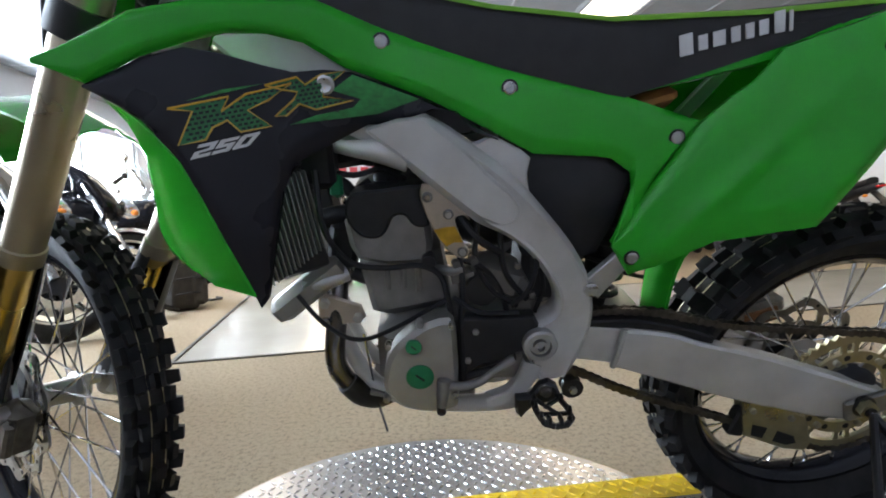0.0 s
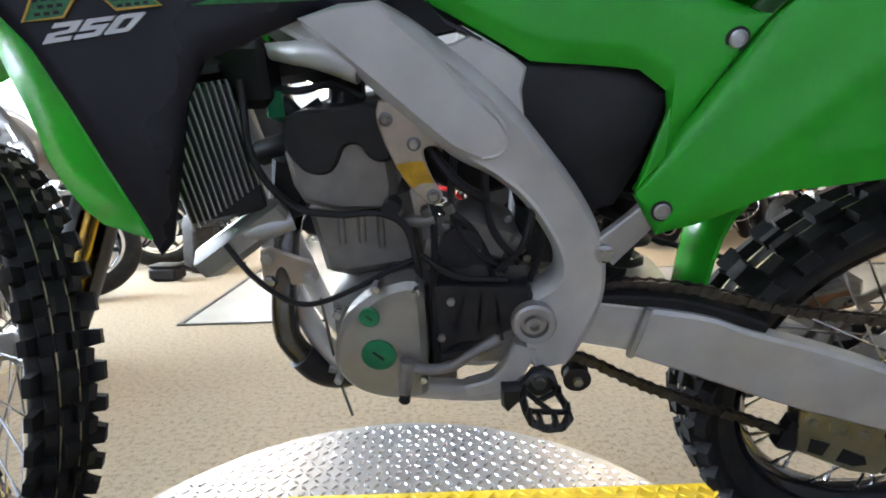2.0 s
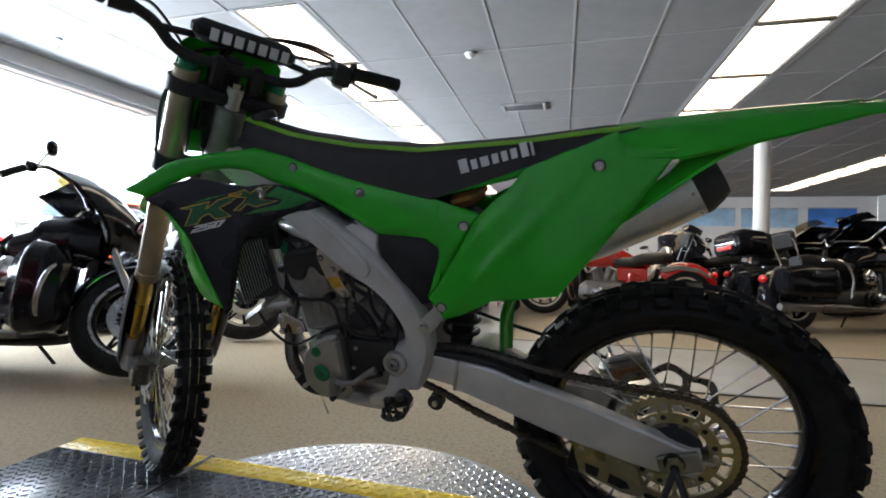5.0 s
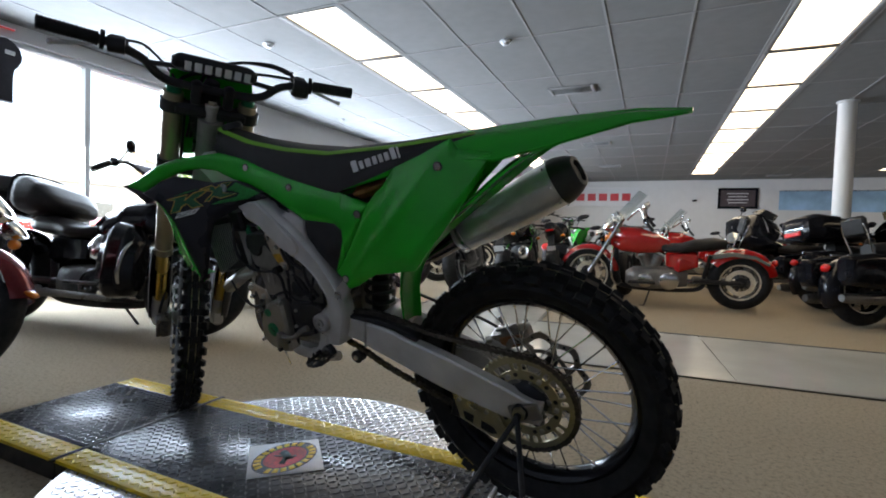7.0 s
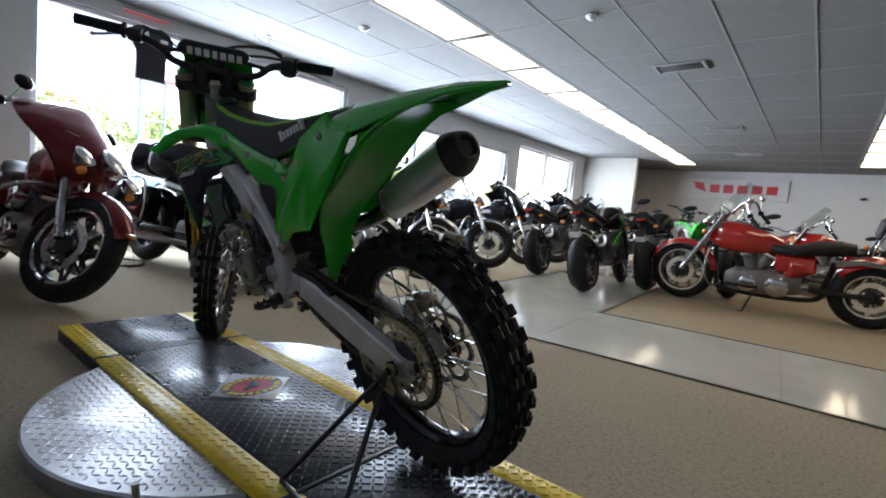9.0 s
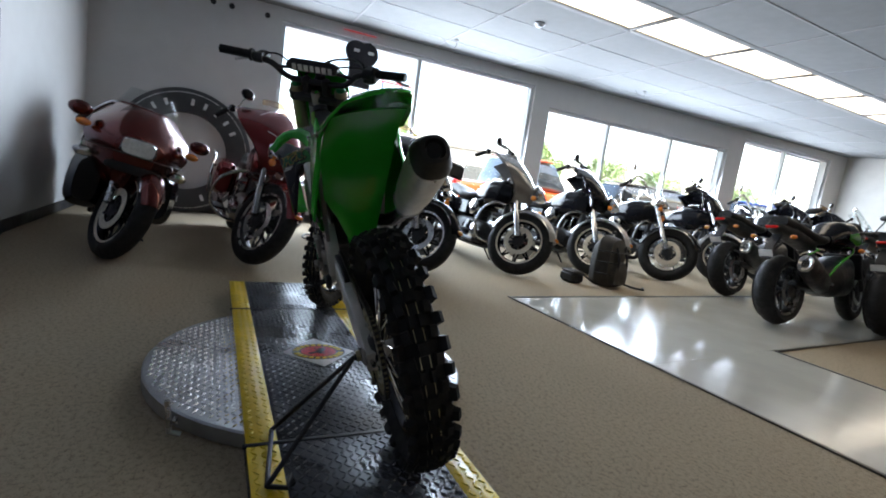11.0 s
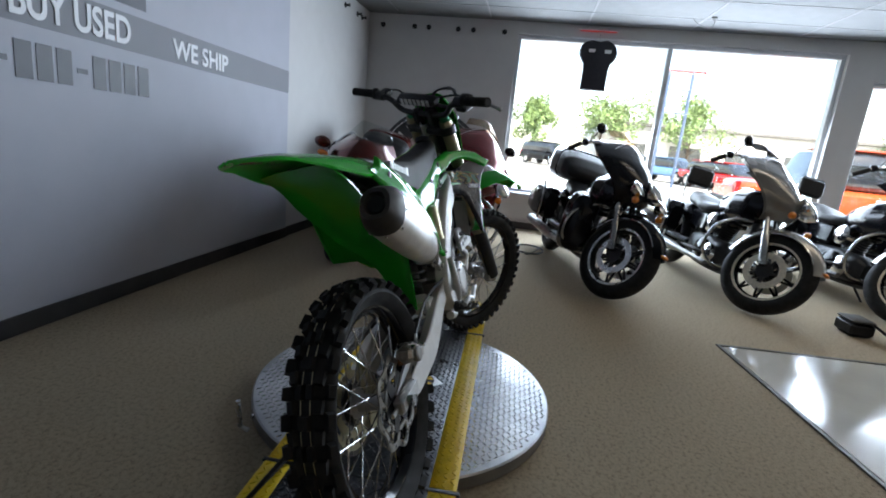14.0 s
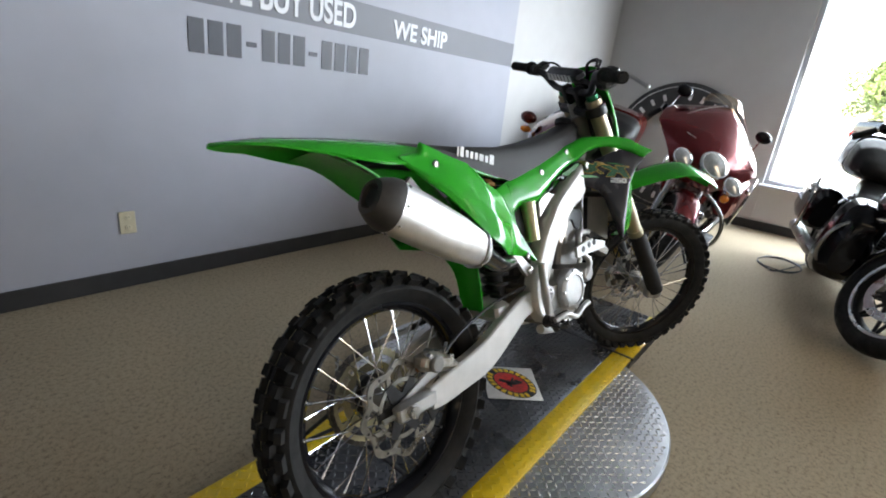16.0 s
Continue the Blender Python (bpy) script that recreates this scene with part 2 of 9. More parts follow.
GOLD = material("gold_anodised", (0.60, 0.42, 0.14), 0.25, 1.0, vary=0.08, scale=20, stain=0.3)
SPROCKET = material("dull_gold_sprocket", (0.48, 0.435, 0.29), 0.34, 0.9, vary=0.12, scale=40, stain=0.3)
MUFFLER = material("brushed_titanium", (0.76, 0.74, 0.72), 0.40, 0.75, vary=0.08, scale=30, stain=0.3)
GREEN_PLUG = material("green_anodised", (0.01, 0.20, 0.09), 0.35, 0.5, vary=0.1, scale=60)
COPPER = material("zinc_yellow_bracket", (0.50, 0.43, 0.36), 0.42, 0.8, vary=0.12, scale=40)
AMBER = material("amber_lens", (0.75, 0.20, 0.02), 0.15, vary=0.1, coat=0.6)
RED_LENS = material("red_lens", (0.55, 0.01, 0.01), 0.15, vary=0.1, coat=0.6)
WHITE_DECAL = material("white_decal", (0.62, 0.62, 0.62), 0.4, vary=0.08, scale=40)
GOLD_LINE = material("gold_decal_line", (0.55, 0.33, 0.04), 0.4, vary=0.1)
FLASH_GREEN = material("green_flash_decal", (0.012, 0.24, 0.045), 0.4, vary=0.3, scale=120)
GREEN_DECAL = material("green_decal", (0.008, 0.13, 0.04), 0.4, vary=0.25, scale=160)
HEADER = material("heat_tinted_steel", (0.17, 0.165, 0.165), 0.2, 1.0, vary=0.25, scale=14, stain=0.35)
CHAIN = material("chain_steel", (0.10, 0.092, 0.085), 0.36, 0.9, vary=0.3, scale=90)

BLACK_PAINT = material("gloss_black_paint", (0.007, 0.007, 0.009), 0.12, vary=0.2, scale=8, coat=0.05, stain=0.4, spec=0.22)
RED_PAINT = material("red_paint", (0.42, 0.012, 0.010), 0.16, vary=0.08, scale=8, coat=0.8, stain=0.4)
MAROON = material("maroon_paint", (0.17, 0.013, 0.015), 0.18, 0.55, vary=0.1, scale=8, coat=0.4, stain=0.4)
RUST_RED = material("copper_red_paint", (0.11, 0.010, 0.006), 0.18, 0.5, vary=0.1, scale=8, coat=0.35, stain=0.4)
GREY_PAINT = material("grey_paint", (0.15, 0.14, 0.13), 0.2, 0.3, vary=0.1, scale=8, coat=0.8, stain=0.4)
SILVER_PAINT = material("silver_grey_paint", (0.30, 0.285, 0.27), 0.22, 0.5, vary=0.1, scale=8, coat=0.6, stain=0.4)
BLUE_PAINT = material("blue_paint", (0.012, 0.07, 0.42), 0.18, vary=0.1, scale=8, coat=0.8)
LEATHER = material("black_leather", (0.013, 0.012, 0.012), 0.5, vary=0.2, scale=40, bump=0.3, bump_scale=300, spec=0.25)
LAMP_GLASS = material("headlamp_glass", (0.42, 0.42, 0.40), 0.10, 0.6, vary=0.15, scale=60, coat=1.0)
SCREEN = glass("windscreen", (0.90, 0.92, 0.92), 0.02, 0.045)
TAN_SCREEN = glass("tan_windscreen", (0.75, 0.62, 0.47), 0.02, 0.2)
DARK_SCREEN = glass("smoked_windscreen", (0.10, 0.10, 0.10), 0.02, 0.12)

WALL_WHITE = material("white_wall_paint", (0.52, 0.515, 0.51), 0.7, vary=0.025, scale=6, bump=0.12, bump_scale=260)
WALL_GREY = material("blue_grey_wall_paint", (0.37, 0.38, 0.435), 0.65, vary=0.03, scale=5, bump=0.12, bump_scale=260)
# white partition paint darkened: the wall's dimmer light is put into its colour
WALL_DIMMED = material("dimmed_partition_paint", (0.40, 0.385, 0.36), 0.7, vary=0.04, scale=6, bump=0.12, bump_scale=260)
STRIPE = material("grey_wall_stripe", (0.17, 0.175, 0.20), 0.6, vary=0.03, scale=5)
LETTER_WHITE = material("white_vinyl_letters", (0.66, 0.67, 0.70), 0.5, vary=0.03)
LETTER_DARK = material("dark_vinyl_letters", (0.045, 0.048, 0.065), 0.5, vary=0.05)
BASEBOARD = material("black_rubber_base", (0.025, 0.025, 0.027), 0.5, vary=0.15, scale=12, stain=0.3)
FRAME_ALU = material("white_window_aluminium", (0.52, 0.53, 0.55), 0.4, 0.4, vary=0.05, scale=10)
# off-white tiles and white grid in grey: the ceiling's dimness is in the colour
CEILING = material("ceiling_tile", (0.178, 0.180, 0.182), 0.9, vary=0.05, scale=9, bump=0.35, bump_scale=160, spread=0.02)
CEIL_GRID = material("ceiling_grid_dimmed", (0.26, 0.26, 0.26), 0.9, vary=0.03)
PLATE_BLACK = material("black_painted_diamond_plate", (0.045, 0.048, 0.056), 0.30, 0.4, vary=0.25, scale=14, stain=0.45, bump=0.1)
PLATE_YELLOW = material("yellow_painted_diamond_plate", (0.74, 0.50, 0.010), 0.42, 0.0, vary=0.14, scale=16, stain=0.3, bump=0.1)
PLATE_SILVER = material("bright_diamond_plate", (0.36, 0.365, 0.375), 0.40, 0.95, vary=0.15, scale=10, stain=0.45)
LUG_SILVER = material("polished_plate_lugs", (0.66, 0.66, 0.67), 0.22, 0.95, vary=0.15, scale=12, stain=0.4)
# paler bluish lugs: wear, with window light put into the colour
LUG_BLACK = material("worn_lit_black_plate_lugs", (0.085, 0.09, 0.10), 0.24, 0.5, vary=0.3, scale=12, stain=0.4)
LUG_YELLOW = material("worn_yellow_plate_lugs", (0.76, 0.53, 0.02), 0.38, 0.1, vary=0.2, scale=12, stain=0.3)


def carpet_material():
    """Short mottled loop carpet in warm grey."""
    mat = bpy.data.materials.new("mottled_carpet")
    mat.use_nodes = True
    nt = mat.node_tree
    b = nt.nodes["Principled BSDF"]
    co = nt.nodes.new("ShaderNodeTexCoord").outputs["Object"]
    fine, mid, big = (nt.nodes.new("ShaderNodeTexNoise") for _ in range(3))
    for n, s, d in ((fine, 210, 3), (mid, 62, 4), (big, 1.1, 3)):
        n.inputs["Scale"].default_value, n.inputs["Detail"].default_value = s, d
        nt.links.new(co, n.inputs["Vector"])
    mix = nt.nodes.new("ShaderNodeMath")
    mix.operation = "MULTIPLY_ADD"
    nt.links.new(fine.outputs["Fac"], mix.inputs[0])
    mix.inputs[1].default_value = 0.9
    nt.links.new(mid.outputs["Fac"], mix.inputs[2])
    rp = nt.nodes.new("ShaderNodeValToRGB")
    rp.color_ramp.elements[0].position, rp.color_ramp.elements[0].color = 0.60, (0.170, 0.136, 0.093, 1)
    rp.color_ramp.elements[1].position, rp.color_ramp.elements[1].color = 1.30, (0.378, 0.307, 0.217, 1)
    nt.links.new(mix.outputs[0], rp.inputs["Fac"])
    hsv = nt.nodes.new("ShaderNodeHueSaturation")
    mr = nt.nodes.new("ShaderNodeMapRange")
    mr.inputs["To Min"].default_value, mr.inputs["To Max"].default_value = 0.86, 1.14
    nt.links.new(big.outputs["Fac"], mr.inputs["Value"])
    nt.links.new(mr.outputs["Result"], hsv.inputs["Value"])
    nt.links.new(rp.outputs["Color"], hsv.inputs["Color"])
    nt.links.new(hsv.outputs["Color"], b.inputs["Base Color"])
    b.inputs["Roughness"].default_value = 0.95
    b.inputs["Specular IOR Level"].default_value = 0.15
    bp = nt.nodes.new("ShaderNodeBump")
    bp.inputs["Strength"].default_value, bp.inputs["Distance"].default_value = 0.4, 0.004
    nt.links.new(mix.outputs[0], bp.inputs["Height"])
    nt.links.new(bp.outputs["Normal"], b.inputs["Normal"])
    return mat


CARPET = carpet_material()
TILE = material("polished_cream_tile", (0.52, 0.50, 0.44), 0.16, vary=0.06, scale=3, stain=0.5, coat=0.3)
METAL_EDGE = material("dark_edge_strip", (0.10, 0.095, 0.085), 0.4, 0.6, vary=0.15)
DIFFUSER = bpy.data.materials.new("lit_diffuser")
DIFFUSER.use_nodes = True
_b = DIFFUSER.node_tree.nodes["Principled BSDF"]
_b.inputs["Base Color"].default_value = (0.9, 0.88, 0.82, 1)
_b.inputs["Emission Color"].default_value = (1.0, 0.87, 0.68, 1)
_b.inputs["Emission Strength"].default_value = 0.5
WINDOW_GLASS = glass("window_glass", (0.97, 0.985, 0.98), 0.0, 0.05)
ASPHALT = material("parking_asphalt", (0.16, 0.155, 0.15), 0.9, vary=0.15, scale=1.2, bump=0.3)

# ---- the room ----
WX, WY, CEIL = -4.42, -1.0, 2.64   # inner faces of the window wall and the lettered wall, ceiling
EAST, FAR = 9.0, 16.3


def structure(name, geo, mat, label, category, parent=None, smooth=False):
    return tagged(part(name, geo, mat, parent, "", smooth), label, category, kind="structure") if parent is None else part(name, geo, mat, parent, label, smooth)


def solid(x0, x1, y0, y1, z0, z1, bev=0.002):
    return Geo().box(((x0 + x1) / 2, (y0 + y1) / 2, (z0 + z1) / 2), (abs(x1 - x0), abs(y1 - y0), abs(z1 - z0)), bev)


floor = structure("floor", solid(WX - 0.2, EAST + 0.2, WY - 0.2, FAR + 0.2, -0.06, 0.0), CARPET, "mottled warm grey short loop carpet floor", "floor")

# tiled aisles, inlaid: one along the room, one towards the windows' end, both a little askew
E1, E2 = Vector((0.995, 0.1)), Vector((-0.1, 0.995))
TIP = Vector((-0.92, 2.62))


def aisle_xy(a, b):
    return TIP + a * E1 + b * E2


def tile_slab(a0, a1, b0, b1):
    pts = [aisle_xy(a0, b0), aisle_xy(a1, b0), aisle_xy(a1, b1), aisle_xy(a0, b1)]
    g = Geo()
    return g.rings([[(p.x, p.y, 0.001) for p in pts], [(p.x, p.y, 0.006) for p in pts]], flat=True)


aisle = thing("aisle_tiles", "polished cream floor tiles of the showroom aisle", "floor tiles", kind="structure")
for a, b in [(0.01 + i * 1.31, 0) for i in range(8)] + [(0.01, j) for j in range(1, 10)]:
    b0 = b * 1.31 + 0.01
    part("tile", tile_slab(a, a + 1.308, b0, b0 + 1.308 if b else 1.32), TILE, aisle, smooth=False)
for k, (a0, a1, b0, b1) in enumerate([(-0.02, 10.5, -0.02, 0.0), (1.335, 10.5, 1.325, 1.345), (-0.02, 0.0, 0, 13.1), (1.325, 1.345, 1.345, 13.1)]):
    pts = [aisle_xy(a0, b0), aisle_xy(a1, b0), aisle_xy(a1, b1), aisle_xy(a0, b1)]
    part("edge_strip", Geo().rings([[(p.x, p.y, 0.001) for p in pts], [(p.x, p.y, 0.009) for p in pts]], flat=True), METAL_EDGE, aisle, "dark metal edging")

# lettered wall
wall_south = structure("wall_south", solid(WX - 0.2, EAST, WY - 0.22, WY - 0.02, 0, CEIL), WALL_WHITE, "plain white painted wall behind the lettered panel", "wall")
panel = structure("wall_panel", solid(-2.21, EAST, WY - 0.02, WY, 0, CEIL), WALL_GREY, "pale blue-grey painted wall with dark stripe and lettering", "wall")


SLOPE = 0.019  # the lettering was hung a shade out of level
PIVOT = Matrix.Translation((-2.21, 0, 1.475)) @ Matrix.Rotation(-SLOPE, 4, "Y") @ Matrix.Translation((2.21, 0, -1.475))


def band(x0, x1, z0, z1, mat, name="stripe", off=0.002):
    p = part(name, solid(x0, x1, WY, WY + off, z0, z1, 0.0005), mat, panel, smooth=False)
    p.matrix_basis = PIVOT
    return p


band(-2.209, 4.5, 1.377, 1.573, STRIPE, "stripe", 0.002)


def words(text, size, mat, name, parent, m, depth=0.002, width=1.0, span=0.0):
    cu = bpy.data.curves.new(name, "FONT")
    cu.body, cu.size, cu.extrude, cu.offset = text, size, depth, size * 0.026
    tmp = bpy.data.objects.new(name + "_curve", cu)
    scene.collection.objects.link(tmp)
    me = bpy.data.meshes.new_from_object(tmp.evaluated_get(bpy.context.evaluated_depsgraph_get()))
    bpy.data.objects.remove(tmp)
    me.materials.clear()
    me.materials.append(mat)
    if span:
        xs = [v.co.x for v in me.vertices]
        width = span / (max(xs) - min(xs))
    me.transform(Matrix.Diagonal((width, 1, 1, 1)))
    ob = new(name, me)
    ob.parent = parent
    ob.matrix_basis = m
    return ob


# facing +y: the writing runs towards -x
def on_south(x, z, off=0.004):
    return Matrix.Translation((x, WY + off, z)) @ Matrix.Rotation(math.pi, 4, "Z") @ Matrix.Rotation(math.pi / 2, 4, "X")


words("WE SHIP", 0.160, LETTER_WHITE, "lettering", panel, PIVOT @ on_south(-0.712, 1.410), span=0.57)
words("WE BUY USED", 0.195, LETTER_WHITE, "lettering", panel, PIVOT @ on_south(0.545, 1.412, 0.005), span=0.93)
# the telephone number and the web address as plain bars
for i in range(12):
    x = 0.665 - i * 0.0985
    if i in (3, 7):
        band(x - 0.015, x - 0.075, 1.205, 1.230, LETTER_DARK, "number_bar", 0.003)
    else:
        band(x - 0.008, x - 0.086, 1.140, 1.305, LETTER_DARK, "number_bar", 0.003)
band(0.55, -0.50, 1.615, 1.69, LETTER_DARK, "address_bar", 0.003)

# baseboards
structure("baseboard", solid(-2.21, EAST, WY, WY + 0.012, 0.0, 0.096, 0.003), BASEBOARD, "black rubber baseboard along the lettered wall", "baseboard")
structure("baseboard", solid(WX, -2.212, WY - 0.02, WY - 0.008, 0.0, 0.096, 0.003), BASEBOARD, "black rubber baseboard in the corner", "baseboard")
structure("baseboard", solid(WX, WX + 0.012, WY, 13.6, 0.0, 0.096, 0.003), BASEBOARD, "black rubber baseboard under the windows", "baseboard")

# power outlet
outlet = thing("power_outlet", "cream double power outlet on the grey wall", "outlet", Matrix.Translation((1.02, WY, 0.347)))
part("cover_plate", Geo().box((0, 0.004, 0), (0.072, 0.008, 0.116), 0.003), material("cream_plastic", (0.62, 0.56, 0.40), 0.4, vary=0.04), outlet)
for z in (-0.026, 0.026):
    s = part("socket", Geo().lathe([(0.0165, 0), (0.0165, 0.011), (0.014, 0.012)], Matrix.Translation((0, 0, z)) @ Matrix.Rotation(radians(-90), 4, "X"), 16), outlet.children[0].data.materials[0], outlet)
    for x in (-0.006, 0.006):
        part("slot", Geo().box((x, 0.0122, z + 0.004), (0.002, 0.002, 0.008), 0.0005), BLACK_PLASTIC, s)

# window wall: piers, sill walls and headers round three openings
OPEN = [(0.96, 4.77, 0.50, 2.49, (2.83,)), (5.09, 9.46, 0.55, 2.20, (6.42, 7.96)), (9.92, 12.95, 0.55, 2.49, (11.35,))]
g = Geo()
ys = [WY - 0.2] + [y for o in OPEN for y in o[:2]] + [FAR]
for i in range(0, len(ys), 2):
    g.box((WX - 0.12, (ys[i] + ys[i + 1]) / 2, CEIL / 2), (0.24, ys[i + 1] - ys[i], CEIL), 0.003)
for y0, y1, z0, z1, _ in OPEN:
    g.box((WX - 0.12, (y0 + y1) / 2, z0 / 2), (0.238, y1 - y0, z0), 0.003)
    g.box((WX - 0.12, (y0 + y1) / 2, (z1 + CEIL) / 2), (0.238, y1 - y0, CEIL - z1), 0.003)
wall_west = structure("wall_west", g, WALL_WHITE, "white painted front wall pierced by shop windows", "wall")
for i, (y0, y1, z0, z1, mull) in enumerate(OPEN, 1):
    win = thing("window_%d" % i, "large shop window with pale aluminium frame", "window", Matrix.Translation((WX - 0.10, 0, 0)), kind="structure")
    t = 0.045
    part("frame_head", Geo().box((0, (y0 + y1) / 2, z1 - t / 2), (0.09, y1 - y0, t)), FRAME_ALU, win)
    part("frame_foot", Geo().box((0, (y0 + y1) / 2, z0 + t / 2), (0.09, y1 - y0, t)), FRAME_ALU, win)
    for y in (y0 + t / 2, y1 - t / 2):
        part("frame_side", Geo().box((0, y, (z0 + z1) / 2), (0.09, t, z1 - z0 - 2 * t)), FRAME_ALU, win)
    for y in mull:
        part("mullion", Geo().box((0, y, (z0 + z1) / 2), (0.09, 0.055, z1 - z0 - 2 * t)), FRAME_ALU, win)
    part("sill", Geo().box((0.13, (y0 + y1) / 2, z0 - 0.012), (0.16, y1 - y0 + 0.06, 0.028), 0.006), FRAME_ALU, win)
    edges = [y0 + t] + [c for y in mull for c in (y - 0.03, y + 0.03)] + [y1 - t]
    for a, b in zip(edges[::2], edges[1::2]):
        p = part("pane", Geo().box((0, (a + b) / 2, (z0 + z1) / 2), (0.008, b - a, z1 - z0 - 2 * t), 0.001), WINDOW_GLASS, win)
        p.visible_shadow = False

# the other walls and a round post
structure("wall_far", solid(WX, EAST, FAR, FAR + 0.2, 0, CEIL), WALL_WHITE, "white painted far wall of the showroom", "wall")
structure("wall_east", solid(EAST, EAST + 0.2, WY, FAR, 0, CEIL), WALL_WHITE, "plain white side wall of the showroom", "wall")
post = thing("round_post", "white painted round steel post", "post", Matrix.Translation((3.30, 7.55, 0)), kind="structure")
part("shaft", Geo().lathe([(0.10, 0.0), (0.10, CEIL - 0.01)], n=28), WALL_WHITE, post)
part("collar", Geo().lathe([(0.13, 0.0), (0.13, 0.02), (0.102, 0.03)], n=28), WALL_WHITE, post)
part("top_collar", Geo().lathe([(0.102, CEIL - 0.03), (0.12, CEIL - 0.02), (0.12, CEIL - 0.005)], n=28), WALL_WHITE, post)

# suspended ceiling with its grid, lit panels left open
SK = -0.034  # how far the ceiling grid runs askew, per metre


def cx(x, y):
    return x + SK * (y - 4.0)


TL = 1.195
LIGHT_COLS = {0: -1.60, 1: 2.43, 2: 6.46}
y_start = 0.60 - 2 * TL
g = Geo()
g.box(((WX + EAST) / 2, (WY + FAR) / 2, CEIL + 0.12), (EAST - WX + 0.6, FAR - WY + 0.6, 0.1))
tiles, bars = Geo(), Geo()
lights = []
for j in range(15):
    y0 = y_start + j * TL
    for c in LIGHT_COLS.values():
        lights.append((c, y0)) if 2.5 < y0 < 14.2 else None
cols = sorted({round(c + k * 0.6717, 4) for c in LIGHT_COLS.values() for k in range(-3, 3)} | {round(LIGHT_COLS[0] - k * 0.6717, 4) for k in range(1, 6)} | {round(LIGHT_COLS[2] + k * 0.6717, 4) for k in range(1, 5)})
for j in range(16):
    y0 = y_start + j * TL
    for c in cols:
        if c in LIGHT_COLS.values() and (c, y0) in lights:
            continue
        pts = [(cx(c + sx * 0.333, y0 + dy), y0 + dy) for sx, dy in ((-1, 0.012), (1, 0.012), (1, TL - 0.012), (-1, TL - 0.012))]
        tiles.rings([[(x, y, CEIL + 0.004 + 0.002 * noise.noise((c, y0, 1))) for x, y in pts], [(x, y, CEIL + 0.022) for x, y in pts]], flat=True)
    y1 = y0 + TL
    bars.rings([[(cx(WX, y0 + d), y0 + d, CEIL) for d in (-0.010, 0.010)] + [(cx(EAST, y0 + d), y0 + d, CEIL) for d in (0.010, -0.010)], [(cx(WX, y0 + d), y0 + d, CEIL + 0.03) for d in (-0.010, 0.010)] + [(cx(EAST, y0 + d), y0 + d, CEIL + 0.03) for d in (0.010, -0.010)]], flat=True)
for c in cols:
    x = c - 0.336
    bars.rings([[(cx(x + d, y), y, CEIL) for d, y in ((-0.010, WY), (0.010, WY), (0.010, FAR), (-0.010, FAR))], [(cx(x + d, y), y, CEIL + 0.03) for d, y in ((-0.010, WY), (0.010, WY), (0.010, FAR), (-0.010, FAR))]], flat=True)
g.add(tiles.v, tiles.f, True)
ceiling = structure("ceiling", g, CEILING, "suspended ceiling of off-white mineral tiles, colour dimmed to grey", "ceiling")
structure("ceiling_grid", bars, CEIL_GRID, "white metal grid of the suspended ceiling, colour dimmed to grey", "ceiling grid")


# end bars coloured dark for the shadowed gap between two fixtures
SHADED_BAR = material("shaded_gap_bar", (0.06, 0.06, 0.058), 0.8, vary=0.1)


def ceiling_light():
    t = thing("ceiling_light", "lit recessed fluorescent troffer with prismatic diffuser", "ceiling light", group="recessed ceiling lights")
    w, l = 0.56, TL - 0.03
    part("diffuser", Geo().box((0, 0, 0.018), (w - 0.02, l - 0.02, 0.006), 0.001), DIFFUSER, t, "glowing warm white diffuser")
    f = Geo()
    for s in (-1, 1):
        f.box((s * (w / 2 + 0.018), 0, 0.006), (0.055, l + 0.02, 0.012), 0.003)
    part("frame", f, CEIL_GRID, t)
    for s in (-1, 1):
        part("end_bar", Geo().box((0, s * l / 2, 0.008), (w, 0.030, 0.018), 0.003), SHADED_BAR, t, "end bar coloured as the shaded gap")
    part("housing", Geo().box((0, 0, 0.048), (w + 0.05, l, 0.03), 0.002), CEIL_GRID, t)
    return t


first = None
for c, y0 in lights:
    yc = y0 + TL / 2
    m = Matrix.Translation((cx(c, yc), yc, CEIL)) @ Matrix.Rotation(math.atan(-SK), 4, "Z")
    if first is None:
        first = ceiling_light()
        first.matrix_basis = m
    else:
        copy_thing(first, m)


def ceiling_vent(x, y):
    t = thing("ceiling_vent", "white louvred air diffuser in the ceiling", "vent", Matrix.Translation((x, y, CEIL)), "ceiling vents")
    part("backing", Geo().box((0, 0, 0.004), (0.52, 0.24, 0.005), 0.001), BLACK_PLASTIC, t)
    f = Geo()
    for s in (-1, 1):
        f.box((s * 0.26, 0, -0.006), (0.04, 0.30, 0.014), 0.003)
        f.box((0, s * 0.135, -0.006), (0.48, 0.03, 0.0135), 0.003)
    part("frame", f, CEIL_GRID, t)
    base = part("slat", Geo().box((0, 0, -0.005), (0.48, 0.022, 0.003), 0.001, Matrix.Rotation(radians(38), 4, "X")), CEIL_GRID, t)
    base.matrix_basis = Matrix.Translation((0, -0.09, 0))
    for i in range(1, 6):
        share("slat", base, t, Matrix.Translation((0, -0.09 + i * 0.036, 0)))
    return t


for x, y in ((0.12, 5.95), (-0.08, 9.6), (-0.15, 12.8), (3.9, 15.4)):
    ceiling_vent(x, y)


